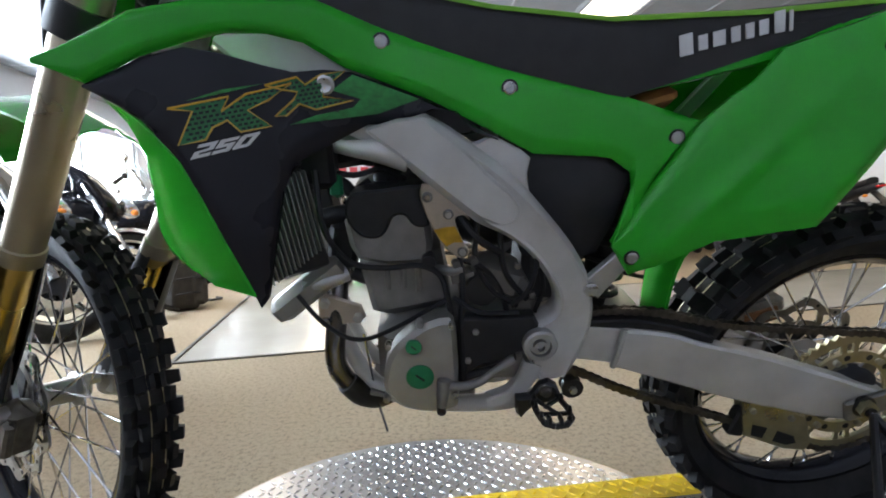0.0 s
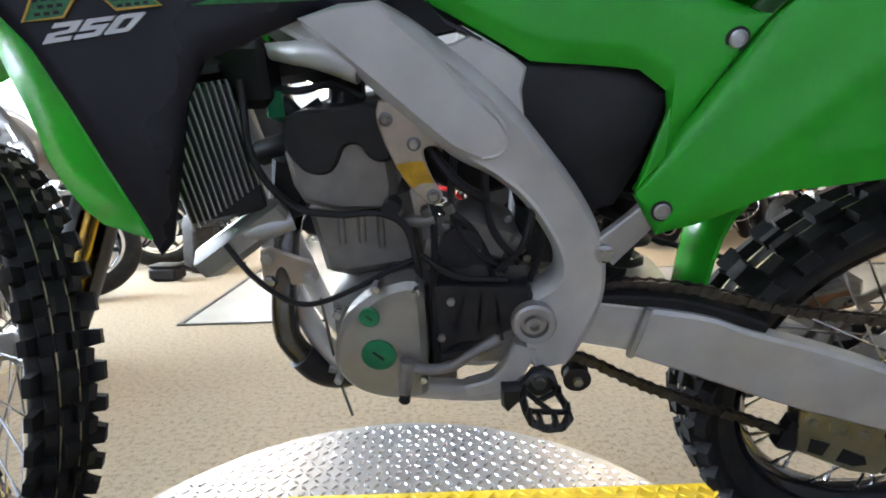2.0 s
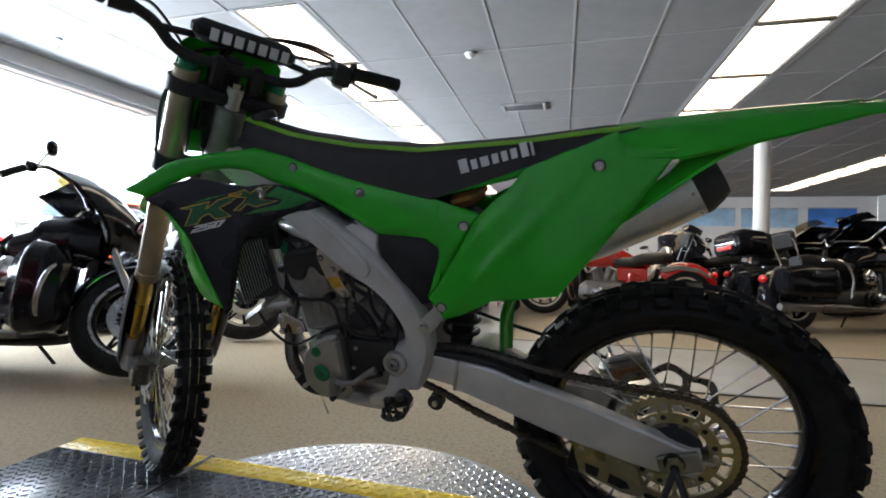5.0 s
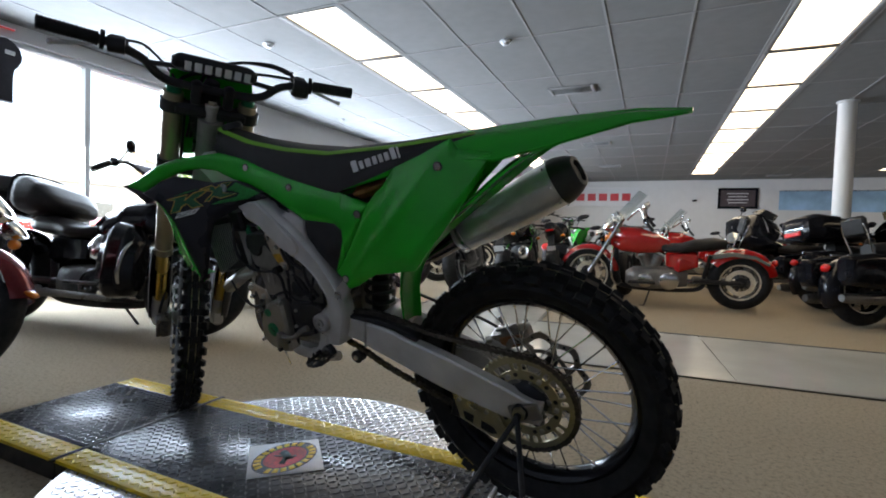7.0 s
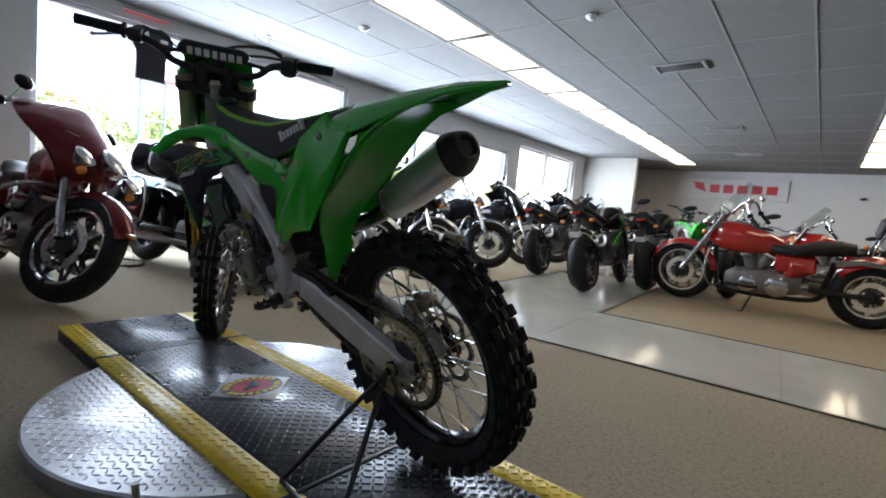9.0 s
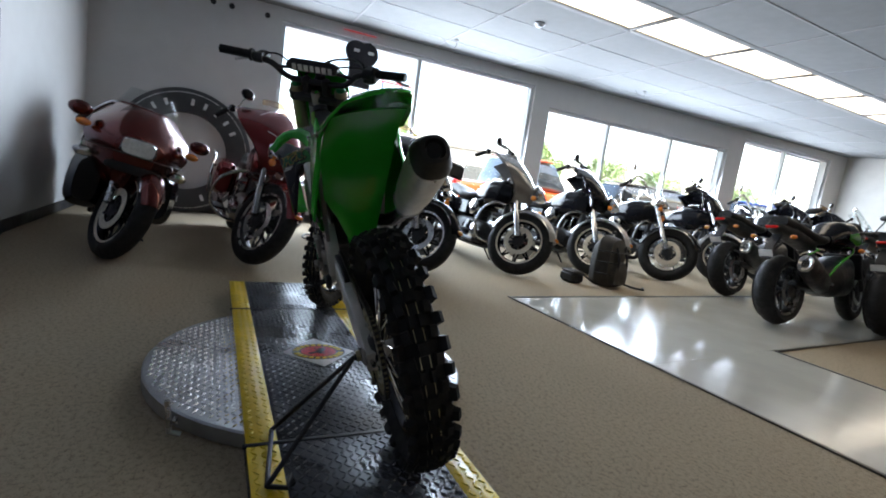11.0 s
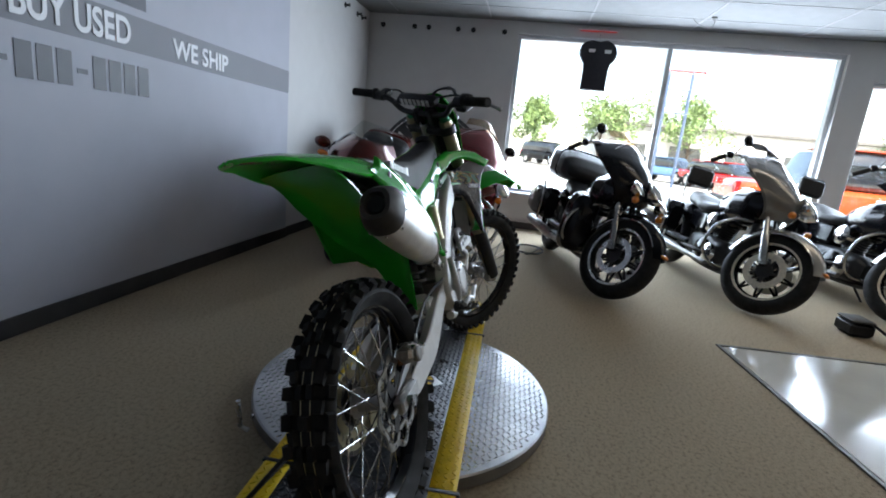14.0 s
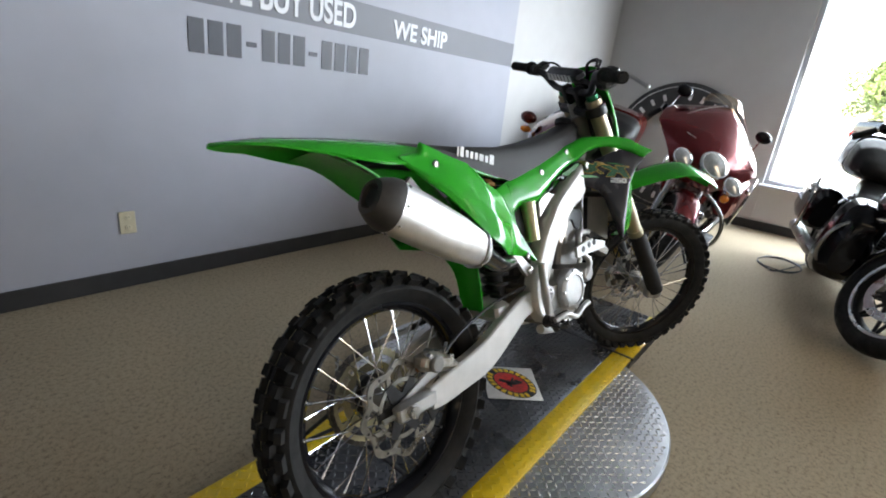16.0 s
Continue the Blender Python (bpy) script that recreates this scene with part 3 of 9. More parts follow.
def smoke_detector(x, y):
    t = thing("smoke_detector", "small white ceiling smoke detector", "detector", Matrix.Translation((x, y, CEIL)), "smoke detectors")
    part("base", Geo().lathe([(0.055, 0), (0.055, -0.012), (0.045, -0.018)], n=20), LETTER_WHITE, t)
    part("dome", Geo().lathe([(0.036, -0.018), (0.034, -0.034), (0.02, -0.042), (0.002, -0.043)], n=20), LETTER_WHITE, t)


smoke_detector(-0.19, 4.2)
smoke_detector(-2.45, 3.42)
for x, y in ((-3.8, 3.05), (-3.75, 6.35)):
    t = thing("ceiling_hook", "small wire hook with cord under the ceiling", "hook", Matrix.Translation((x, y, CEIL)))
    part("cup", Geo().lathe([(0.03, 0), (0.03, -0.012), (0.012, -0.02)], n=14), CEIL_GRID, t)
    part("wire", Geo().tube([(0, 0, -0.015), (0, 0.01, -0.07), (0.02, -0.05, -0.11), (0.03, -0.16, -0.08), (0.02, -0.22, -0.02)], 0.004, 6, 12), CEIL_GRID, t)

# row of dark wall hooks on the white pier
for i, y in enumerate((-0.83, -0.40, -0.21, 0.18, 0.38, 0.78)):
    t = thing("coat_peg", "small black round coat peg on the white wall", "coat peg", Matrix.Translation((WX, y, 2.50)), "row of coat pegs")
    part("plate", Geo().lathe([(0.032, 0), (0.032, 0.006), (0.026, 0.009)], Matrix.Rotation(radians(90), 4, "Y"), 16), BLACK_PLASTIC, t)
    part("peg", Geo().lathe([(0.011, 0.008), (0.011, 0.04), (0.02, 0.045), (0.018, 0.056), (0.002, 0.06)], Matrix.Rotation(radians(90), 4, "Y"), 14), BLACK_PLASTIC, t)
for x in (-4.12, -3.95, -3.55):
    t = thing("coat_peg", "small black round coat peg on the side wall", "coat peg", Matrix.Translation((x, WY - 0.02, 2.50)), "row of coat pegs")
    part("plate", Geo().lathe([(0.032, 0), (0.032, 0.006), (0.026, 0.009)], AXLE, 16), BLACK_PLASTIC, t)
    part("peg", Geo().lathe([(0.011, 0.008), (0.011, 0.04), (0.02, 0.045), (0.018, 0.056), (0.002, 0.06)], AXLE, 14), BLACK_PLASTIC, t)

# ---- display platform ----
PLAT = Matrix.Translation((0.28, 0.88, 0)) @ Matrix.Rotation(radians(1.77), 4, "Z")
TOP = 0.072


def treads(x0, x1, y0, y1, z, pitch, size, inside=None):
    """Raised lozenges of diamond plate, turned alternately."""
    g = Geo()
    nx, ny = int((x1 - x0) / pitch), int((y1 - y0) / pitch)
    for i in range(nx):
        for j in range(ny):
            x, y = x0 + (i + 0.5) * (x1 - x0) / nx, y0 + (j + 0.5) * (y1 - y0) / ny
            if inside and not inside(x, y):
                continue
            a = radians(45 if (i + j) % 2 else -45)
            c, s = math.cos(a), math.sin(a)
            L, W, H = size, size * 0.30, 0.0026
            base = [(L, 0), (0, W), (-L, 0), (0, -W)]
            top = [(L * 0.55, 0), (0, W * 0.4), (-L * 0.55, 0), (0, -W * 0.4)]
            P = [(x + c * p - s * q, y + s * p + c * q, z) for p, q in base] + [(x + c * p - s * q, y + s * p + c * q, z + H) for p, q in top]
            g.add(P, [(0, 1, 5, 4), (1, 2, 6, 5), (2, 3, 7, 6), (3, 0, 4, 7), (4, 5, 6, 7)])
    return g


turntable = thing("turntable", "round bright aluminium diamond plate turntable on the carpet", "turntable", PLAT)
part("disc", Geo().lathe([(0.60, 0.004), (0.62, 0.008), (0.62, 0.052), (0.614, 0.058), (0.3, 0.058), (0.002, 0.058)], n=96), PLATE_SILVER, turntable)
part("tread_pattern", treads(-0.62, 0.62, -0.62, 0.62, 0.058, 0.0215, 0.0125, lambda x, y: math.hypot(x, y) < 0.60 and abs(y) > 0.296), LUG_SILVER, turntable, smooth=False)
part("rim_bolt", Geo().lathe([(0.012, 0), (0.012, 0.012), (0.002, 0.014)], Matrix.Translation((0.38, -0.49, 0.03)) @ Matrix.Rotation(radians(142), 4, "Z") @ Matrix.Rotation(radians(90), 4, "X"), 8), STEEL, turntable)
part("lock_lever", Geo().tube([(0.45, -0.47, 0.02), (0.45, -0.50, 0.03), (0.45, -0.51, 0.13)], 0.008, 8), STEEL, turntable)

deck = thing("display_deck", "black diamond plate ramp deck with yellow painted edges", "platform", PLAT)
for k, (x0, x1) in enumerate(((-1.145, -0.602), (-0.596, 0.632), (0.638, 1.75))):
    for name, y0, y1, mat in (("deck_plate", -0.217, 0.217, PLATE_BLACK), ("edge_plate", -0.302, -0.2175, PLATE_YELLOW), ("edge_plate", 0.2175, 0.302, PLATE_YELLOW)):
        p = part(name, Geo().box(((x0 + x1) / 2, (y0 + y1) / 2, 0.066), (x1 - x0, y1 - y0, 0.012), 0.0012), mat, deck)
        part("tread_pattern", treads(x0 + 0.006, x1 - 0.006, y0 + 0.004, y1 - 0.004, TOP, 0.0213, 0.0122), {PLATE_BLACK: LUG_BLACK, PLATE_YELLOW: LUG_YELLOW}[mat], p, smooth=False)
    for y in (-0.292, 0.292):
        part("side_rail", Geo().box(((x0 + x1) / 2, y, 0.032), (x1 - x0 - 0.002, 0.016, 0.056), 0.002), MATT_BLACK, deck)
    part("end_rail", Geo().box((x0 + 0.02, 0, 0.032), (0.016, 0.56, 0.056), 0.002), MATT_BLACK, deck)
for x in (-0.599, 0.635):
    part("joint_bar", Geo().box((x, 0, 0.070), (0.016, 0.625, 0.009), 0.002), MATT_BLACK, deck, "black joint strip")

# diamond-set square sticker with a round badge on the deck
sticker = thing("floor_sticker", "white square sticker with a round red and gold badge", "sticker", PLAT @ Matrix.Translation((-0.005, 0.018, TOP + 0.0023)) @ Matrix.Rotation(radians(43), 4, "Z"))
BADGE_YELLOW = material("badge_yellow_print", (0.78, 0.50, 0.02), 0.55, vary=0.1, scale=90)
BADGE_RED = material("badge_red_print", (0.50, 0.016, 0.012), 0.6, vary=0.35, scale=90)
part("sheet", Geo().box((0, 0, 0.0005), (0.215, 0.215, 0.001), 0.0003), WHITE_DECAL, sticker)
ELL = Matrix.Rotation(radians(45), 4, "Z") @ Matrix.Diagonal((1.15, 0.85, 1, 1))
for name, r, z, mat in (("badge_ring", 0.096, 0.0018, BLACK_PLASTIC), ("badge_field", 0.064, 0.0022, BADGE_RED)):
    part(name, Geo().lathe([(r, 0.0008), (r, z), (0.001, z)], ELL, 40), mat, sticker)
for i in range(22):
    a = i * TAU / 22
    if i in (0, 11):
        continue
    part("lettering_bar", Geo().box((0.081 * math.cos(a), 0.081 * math.sin(a), 0.0022), (0.021, 0.016, 0.0008), 0.0002, Matrix.Rotation(a, 4, "Z")).moved(ELL), BADGE_YELLOW, sticker)
for x, y, w_, d_, a in ((-0.004, -0.022, 0.050, 0.018, 70), (0.004, 0.006, 0.052, 0.026, 105), (-0.006, 0.032, 0.030, 0.015, 60), (0.018, -0.006, 0.030, 0.010, 20), (-0.020, 0.010, 0.028, 0.009, -25)):
    part("badge_figure", Geo().box((x, y, 0.0026), (w_, d_, 0.0008), 0.0003, Matrix.Rotation(radians(a), 4, "Z")), BLACK_PLASTIC, sticker)

# ---- the dirt bike: u ahead, v to its left, w up, from the ground under the rear axle ----
BIKE = Matrix.Translation((1.025, 1.06, 0.070)) @ Matrix.Rotation(math.pi - 0.073, 4, "Z") @ Matrix.Rotation(-0.285, 4, "X")
bike = thing("dirt_bike", "green and black motocross bike leaning on a wire stand", "motorcycle", BIKE)
RAKE, STEER = radians(29.8), -0.61
RR, RF, WB = 0.335, 0.350, 1.46
AXU, AXW = -0.010, 0.346   # the rear axle
AX = Vector((-math.sin(RAKE), 0, math.cos(RAKE)))
FW = Vector((math.cos(RAKE), 0, math.sin(RAKE)))
HEAD = Vector((WB - 0.035, 0, RF))
ST = Matrix.Translation(HEAD) @ Matrix.Rotation(STEER, 4, AX) @ Matrix.Translation(-HEAD)


def sp(f, l, h):
    """A point of the steered front end before it is turned: f ahead of the steering axis, l left, h along it."""
    return HEAD + AX * (h + 0.335) + FW * f + Vector((0, l, 0))


def skin(u, w):
    """How far the bodywork stands out to the side."""
    return 0.075 + 0.14 * max(0.0, 0.945 - w) + 0.12 * min(max(0.0, (u - 0.80) / 0.25), 1.3)


def block(g, ang, v, rad, dims, roll=0.0, skew=0.0):
    """One tread block on a tyre."""
    t, c, h = dims
    R = Matrix.Rotation(-ang, 4, "Y") @ Matrix.Translation((rad, v, 0)) @ Matrix.Rotation(roll, 4, "Z") @ Matrix.Rotation(skew, 4, "X")
    k = 0.80
    P = [(-h * 0.35, -c / 2, -t / 2), (-h * 0.35, c / 2, -t / 2), (-h * 0.35, c / 2, t / 2), (-h * 0.35, -c / 2, t / 2), (h * 0.65, -c / 2 * k, -t / 2 * k), (h * 0.65, c / 2 * k, -t / 2 * k), (h * 0.65, c / 2 * k, t / 2 * k), (h * 0.65, -c / 2 * k, t / 2 * k)]
    g.add([R @ Vector(p) for p in P], [(4, 5, 6, 7), (0, 1, 5, 4), (1, 2, 6, 5), (2, 3, 7, 6), (3, 0, 4, 7)], True)


def knobby_tyre(r, rim, half, n):
    g = Geo()
    c = r - 0.015
    prof = [(rim + 0.003, -half * 0.50), (rim + 0.016, -half * 0.74), (lerp(rim, c, 0.55), -half * 0.95), (c - 0.020, -half * 0.88), (c - 0.007, -half * 0.62), (c, -half * 0.25)]
    prof = prof + [(a, -b) for a, b in prof[::-1]] + [(rim - 0.006, half * 0.3), (rim - 0.006, -half * 0.3)]
    carcass, g = Geo().lathe(prof, AXLE, 96, closed=True), Geo()
    rnd = random.Random(7)
    for i in range(n):
        a = i * TAU / n
        q = TAU / n
        wob = lambda s: rnd.uniform(-s, s)  # noqa: E731
        for s in (-1, 1):
            block(g, a + wob(0.004), s * half * 0.90, c - 0.010, (TAU * r / n * (0.62 if i % 2 else 0.5), half * 0.34, 0.020), s * 0.85)
            block(g, a + q * 0.5 + wob(0.004), s * half * 0.52, c - 0.002, (TAU * r / n * 0.52, half * 0.38, 0.018), s * 0.30, s * 0.12)
        if i % 2:
            block(g, a + wob(0.003), 0, c + 0.002, (TAU * r / n * 0.55, half * 0.50, 0.017))
        else:
            for s in (-1, 1):
                block(g, a + wob(0.003), s * half * 0.19, c + 0.001, (TAU * r / n * 0.55, half * 0.26, 0.017), s * 0.1)
    return carcass, g


def spoke_wheel(name, r, rim, half, n_knob, hub_half, flange, m, rim_mat, label):
    """A wire wheel; the rim carries tyre, hub and every spoke."""
    k = half * 0.52
    prof = [(rim + 0.012, -k), (rim + 0.012, -k + 0.004), (rim - 0.002, -k + 0.008), (rim - 0.014, -k * 0.45), (rim - 0.016, 0), (rim - 0.014, k * 0.45), (rim - 0.002, k - 0.008), (rim + 0.012, k - 0.004), (rim + 0.012, k), (rim - 0.004, k), (rim - 0.019, k * 0.5), (rim - 0.022, 0), (rim - 0.019, -k * 0.5), (rim - 0.004, -k)]
    w = part(name, Geo().lathe(prof, AXLE, 64, closed=True), rim_mat, bike, label)
    w.matrix_basis = m
    carcass, blocks = knobby_tyre(r, rim, half, n_knob)
    part("tyre", carcass, RUBBER, w, "knobbly black off-road tyre")
    tagged(part("tread", blocks, RUBBER, w, "rubber tread blocks"), kind="stuff")
    for d in (-0.011, 0.011):
        part("tyre_stripe", Geo().lathe([(r - 0.0125, d - 0.001), (r - 0.0125, d + 0.001), (r - 0.0135, d)], AXLE, 64, closed=True), SPROCKET, w, "thin ochre moulding line")
    part("hub", Geo().lathe([(0.012, -hub_half - 0.012), (0.022, -hub_half - 0.012), (0.024, -hub_half), (flange, -hub_half + 0.004), (flange, -hub_half + 0.009), (0.024, -hub_half + 0.016), (0.021, 0), (0.024, hub_half - 0.016), (flange, hub_half - 0.009), (flange, hub_half - 0.004), (0.024, hub_half), (0.022, hub_half + 0.012), (0.012, hub_half + 0.012)], AXLE, 28), ALUMINIUM, w, "machined aluminium hub")
    meshes = {}
    for i in range(36):
        s = 1 if i % 2 else -1
        kind = (s, (i // 2) % 2)
        ang = i * TAU / 36
        if kind not in meshes:
            lead = (0.34 if kind[1] else -0.34)
            p0 = Vector((flange * 0.92 * math.cos(lead * 3.2), s * (hub_half - 0.006), flange * 0.92 * math.sin(lead * 3.2)))
            p1 = Vector((rim - 0.016, s * 0.006, 0))
            d = (p1 - p0).normalized()
            g = Geo().tube([p0, p1 - d * 0.016], 0.0019, 6)
            g.tube([p1 - d * 0.018, p1], 0.0035, 6)
            o = part("spoke", g, CHROME, w)
            o.matrix_basis = Matrix.Rotation(-ang, 4, "Y")
            meshes[kind] = o
        else:
            share("spoke", meshes[kind], w, Matrix.Rotation(-ang, 4, "Y"))
    return w


def star(n, lo, hi, v, half, width=0.16):
    """A thin spider with n arms from the hub to a ring."""
    pts = []
    for i in range(n):
        a = i * TAU / n
        pts += [(lo * math.cos(a - math.pi / n), lo * math.sin(a - math.pi / n)), (hi * math.cos(a - width), hi * math.sin(a - width)), (hi * math.cos(a + width), hi * math.sin(a + width))]
    return Geo().prism(pts, v - half, v + half)


def wavy_disc(r, v, n, mat, parent, name="brake_disc", inner=0.62):
    """A thin petal-edged band on a spider."""
    N = n * 8
    out = [(r + 0.008 * math.cos(n * a * TAU / N)) for a in range(N)]
    rows = []
    for k, y in ((1, v - 0.002), (1, v + 0.002), (0.86, v + 0.002), (0.86, v - 0.002)):
        rows.append([(o * k * math.cos(a * TAU / N), y, o * k * math.sin(a * TAU / N)) for a, o in enumerate(out)])
    disc = part(name, Geo().rings(rows, closed=True), mat, parent, "petal-edged brake disc")
    part("inner_band", Geo().lathe([(r * inner, v - 0.002), (r * inner, v + 0.002), (r * (inner - 0.09), v + 0.002), (r * (inner - 0.09), v - 0.002)], AXLE, 40, closed=True), mat, parent)
    first = None
    for i in range(n):
        m_ = Matrix.Rotation(-(i + 0.5) * TAU / n, 4, "Y")
        if first is None:
            first = part("disc_rib", Geo().box((r * (inner + 0.87) / 2, v, 0), (r * (0.90 - inner), 0.0036, 0.013), 0.001, Matrix.Rotation(0.5, 4, "Y")), mat, parent)
            first.matrix_basis = m_
        else:
            share("disc_rib", first, parent, m_)
    part("disc_spider", star(6, 0.040, r * inner * 1.04, v - 0.001, 0.0015), MATT_BLACK, parent)
    for i in range(2 * n):
        a, k = (i + 0.5) * TAU / (2 * n), 0.93
        part("disc_slot", Geo().lathe([(0.0036, -0.0026), (0.0036, 0.0026), (0.0005, 0.0027)], Matrix.Translation((r * k * math.cos(a), v, r * k * math.sin(a))) @ (AXLE if v > 0 else Matrix.Rotation(radians(90), 4, "X")), 8), MATT_BLACK, parent)
    return disc


rear = spoke_wheel("rear_wheel", RR, 0.252, 0.056, 34, 0.055, 0.042, Matrix.Translation((AXU, 0, AXW)), BLACK_PAINT, "black rimmed rear wire wheel")
wavy_disc(0.118, -0.066, 8, DISC_SHADED, rear, "brake_disc", 0.64)
g = Geo()
N = 50
rows = []
for rad, v in (((0.122, 0.129), 0.060), ((0.122, 0.129), 0.067), ((0.107, 0.107), 0.067), ((0.107, 0.107), 0.060)):
    rows.append([(rad[a % 2] * math.cos(a * TAU / (2 * N)), v, rad[a % 2] * math.sin(a * TAU / (2 * N))) for a in range(2 * N)])
g.rings(rows, closed=True)
part("rear_sprocket", g, SPROCKET, rear, "dull gold rear sprocket")
part("sprocket_ring", Geo().lathe([(0.088, 0.0605), (0.088, 0.0665), (0.066, 0.0665), (0.066, 0.0605)], AXLE, 44, closed=True), SPROCKET, rear)
web = None
for i in range(16):
    m_ = Matrix.Rotation(-i * TAU / 16, 4, "Y") @ Matrix.Rotation(0.09 * (-1) ** i, 4, "Y")
    if web is None:
        web = part("sprocket_web", Geo().beam([(0.086, 0, 0.0052), (0.097, 0, 0.0038), (0.109, 0, 0.0070)], 0.0608, 0.0662), SPROCKET, rear)
        web.matrix_basis = m_
    else:
        share("sprocket_web", web, rear, m_)
hole = None
for i in range(12):
    m_ = Matrix.Rotation(-(i + 0.5) * TAU / 12, 4, "Y") @ Matrix.Translation((0.077, 0, 0)) @ AXLE
    if hole is None:
        hole = part("sprocket_hole", Geo().lathe([(0.0058, 0.0655), (0.0058, 0.0668), (0.001, 0.0668)], None, 12), MATT_BLACK, rear)
        hole.matrix_basis = m_
    else:
        share("sprocket_hole", hole, rear, m_)
part("sprocket_carrier", star(6, 0.050, 0.072, 0.0615, 0.0025, 0.16), DULL_STEEL, rear)
for i in range(6):
    a = i * TAU / 6
    part("sprocket_bolt", Geo().lathe([(0.006, 0.066), (0.006, 0.073), (0.002, 0.074)], Matrix.Translation((0.077 * math.cos(a), 0, 0.077 * math.sin(a))) @ AXLE, 10), STEEL, rear)
part("hub_cover", Geo().lathe([(0.058, 0.056), (0.058, 0.0605), (0.050, 0.069), (0.040, 0.077), (0.028, 0.080), (0.012, 0.081)], AXLE, 32), BLACK_PLASTIC, rear)

FRONT_M = ST @ Matrix.Translation((WB, 0, RF))
front = spoke_wheel("front_wheel", RF, 0.270, 0.0375, 44, 0.045, 0.034, FRONT_M, BLACK_PAINT, "black rimmed front wire wheel")
wavy_disc(0.128, 0.058, 11, STEEL, front, "brake_disc", 0.72)

# --- front end, turned to the right ---
for s in (1, -1):
    l = s * 0.104
    part("fork_outer_tube", Geo().tube([sp(0.031, l, 0.575), sp(0.031, l, 0.34), sp(0.031, l, -0.005), sp(0.031, l, -0.007), sp(0.031, l, -0.033), sp(0.031, l, -0.036)], [0.0285, 0.029, 0.0275, 0.0305, 0.0305, 0.0255], 20).moved(ST), GOLD_TUBE, bike, "bronze anodised fork tube")
    part("fork_inner_tube", Geo().tube([sp(0.031, l, -0.03), sp(0.031, l, -0.27)], 0.0235, 18).moved(ST), GOLD, bike, "gold coated fork slider")
    part("fork_cap", Geo().tube([sp(0.031, l, 0.575), sp(0.031, l, 0.592)], 0.021, 12).moved(ST), GREEN_PLUG, bike, "green anodised fork cap")
    g = Geo().tube([sp(0.031, l, -0.245), sp(0.031, l, -0.335), sp(0.028, l, -0.372)], [0.027, 0.033, 0.024], 16)
    g.box(sp(0.020, l, -0.335), (0.06, 0.040, 0.07), 0.010)
    part("fork_foot", g.moved(ST), ALUMINIUM, bike, "cast aluminium axle clamp")
    gd = Geo()
    rows = []
    for k in range(13):
        h = lerp(-0.030, -0.34, k / 12)
        wd = 0.040 + 0.006 * math.sin(k / 12 * math.pi)
        ring = [sp(0.031 + 0.036 * math.cos(t), l + s * 0.004 + wd * 0.85 * math.sin(t), h) for t in np.linspace(-2.1 if s > 0 else -3.0, 2.1, 13)]
        ring += [sp(0.031 + 0.032 * math.cos(t), l + s * 0.004 + wd * 0.78 * math.sin(t), h) for t in np.linspace(2.1, -2.1 if s > 0 else -3.0, 13)]
        rows.append(ring)
    part("fork_guard", gd.rings(rows).moved(ST), BLACK_PLASTIC, bike, "black plastic fork guard")
part("front_axle", Geo().tube([sp(0.031, 0.135, -0.335), sp(0.031, -0.135, -0.335)], 0.012, 14).moved(ST), STEEL, bike)
for name, h, depth in (("top_clamp", 0.535, 0.034), ("bottom_clamp", 0.335, 0.042)):
    g = Geo()
    for s in (1, -1):
        g.tube([sp(0.031, s * 0.104, h - depth / 2), sp(0.031, s * 0.104, h + depth / 2)], 0.037, 20)
    m3 = Matrix((FW, (0, 1, 0), AX)).transposed()
    g.box(sp(0.018, 0, h), (0.060, 0.20, depth), 0.008, m3.to_4x4())
    part(name, g.moved(ST), MATT_BLACK, bike, "black forged fork clamp")
part("steering_stem", Geo().tube([sp(0, 0, 0.30), sp(0, 0, 0.565)], 0.019, 16), ALUMINIUM, bike)
part("stem_nut", Geo().tube([sp(0, 0, 0.565), sp(0, 0, 0.58)], 0.016, 6), CHROME, bike)
BARS = [sp(-0.012, 0.412, 0.700), sp(0.004, 0.29, 0.688), sp(0.014, 0.195, 0.662), sp(0.016, 0.145, 0.620), sp(0.018, 0.10, 0.606), sp(0.018, 0, 0.604)]
bar_line = BARS + [Vector((p.x, -p.y, p.z)) for p in BARS[-2::-1]]
handlebar = part("handlebar", Geo().tube(bar_line, 0.0125, 14, 60).moved(ST), MATT_BLACK, bike, "matt black braced handlebar")
part("crossbar", Geo().tube([sp(0.012, 0.175, 0.650), sp(0.010, 0, 0.664), sp(0.012, -0.175, 0.650)], 0.008, 10, 12).moved(ST), MATT_BLACK, handlebar)
m3 = Matrix((FW, (0, 1, 0), AX)).transposed().to_4x4()
pad = part("bar_pad", Geo().box(sp(0.008, 0, 0.674), (0.050, 0.230, 0.048), 0.016, m3).moved(ST), BLACK_PLASTIC, handlebar, "black foam crossbar pad")
wide = [0.020, 0.022, 0.022, 0.018, 0.022, 0.022, 0.020]
x = 0.085
for i, wd in enumerate(wide):
    part("pad_lettering_bar", Geo().box(sp(-0.0178, x - 0.012, 0.675), (0.0012, wd * 0.86, 0.026), 0.0004, m3).moved(ST), WHITE_DECAL, pad)
    x -= 0.0265
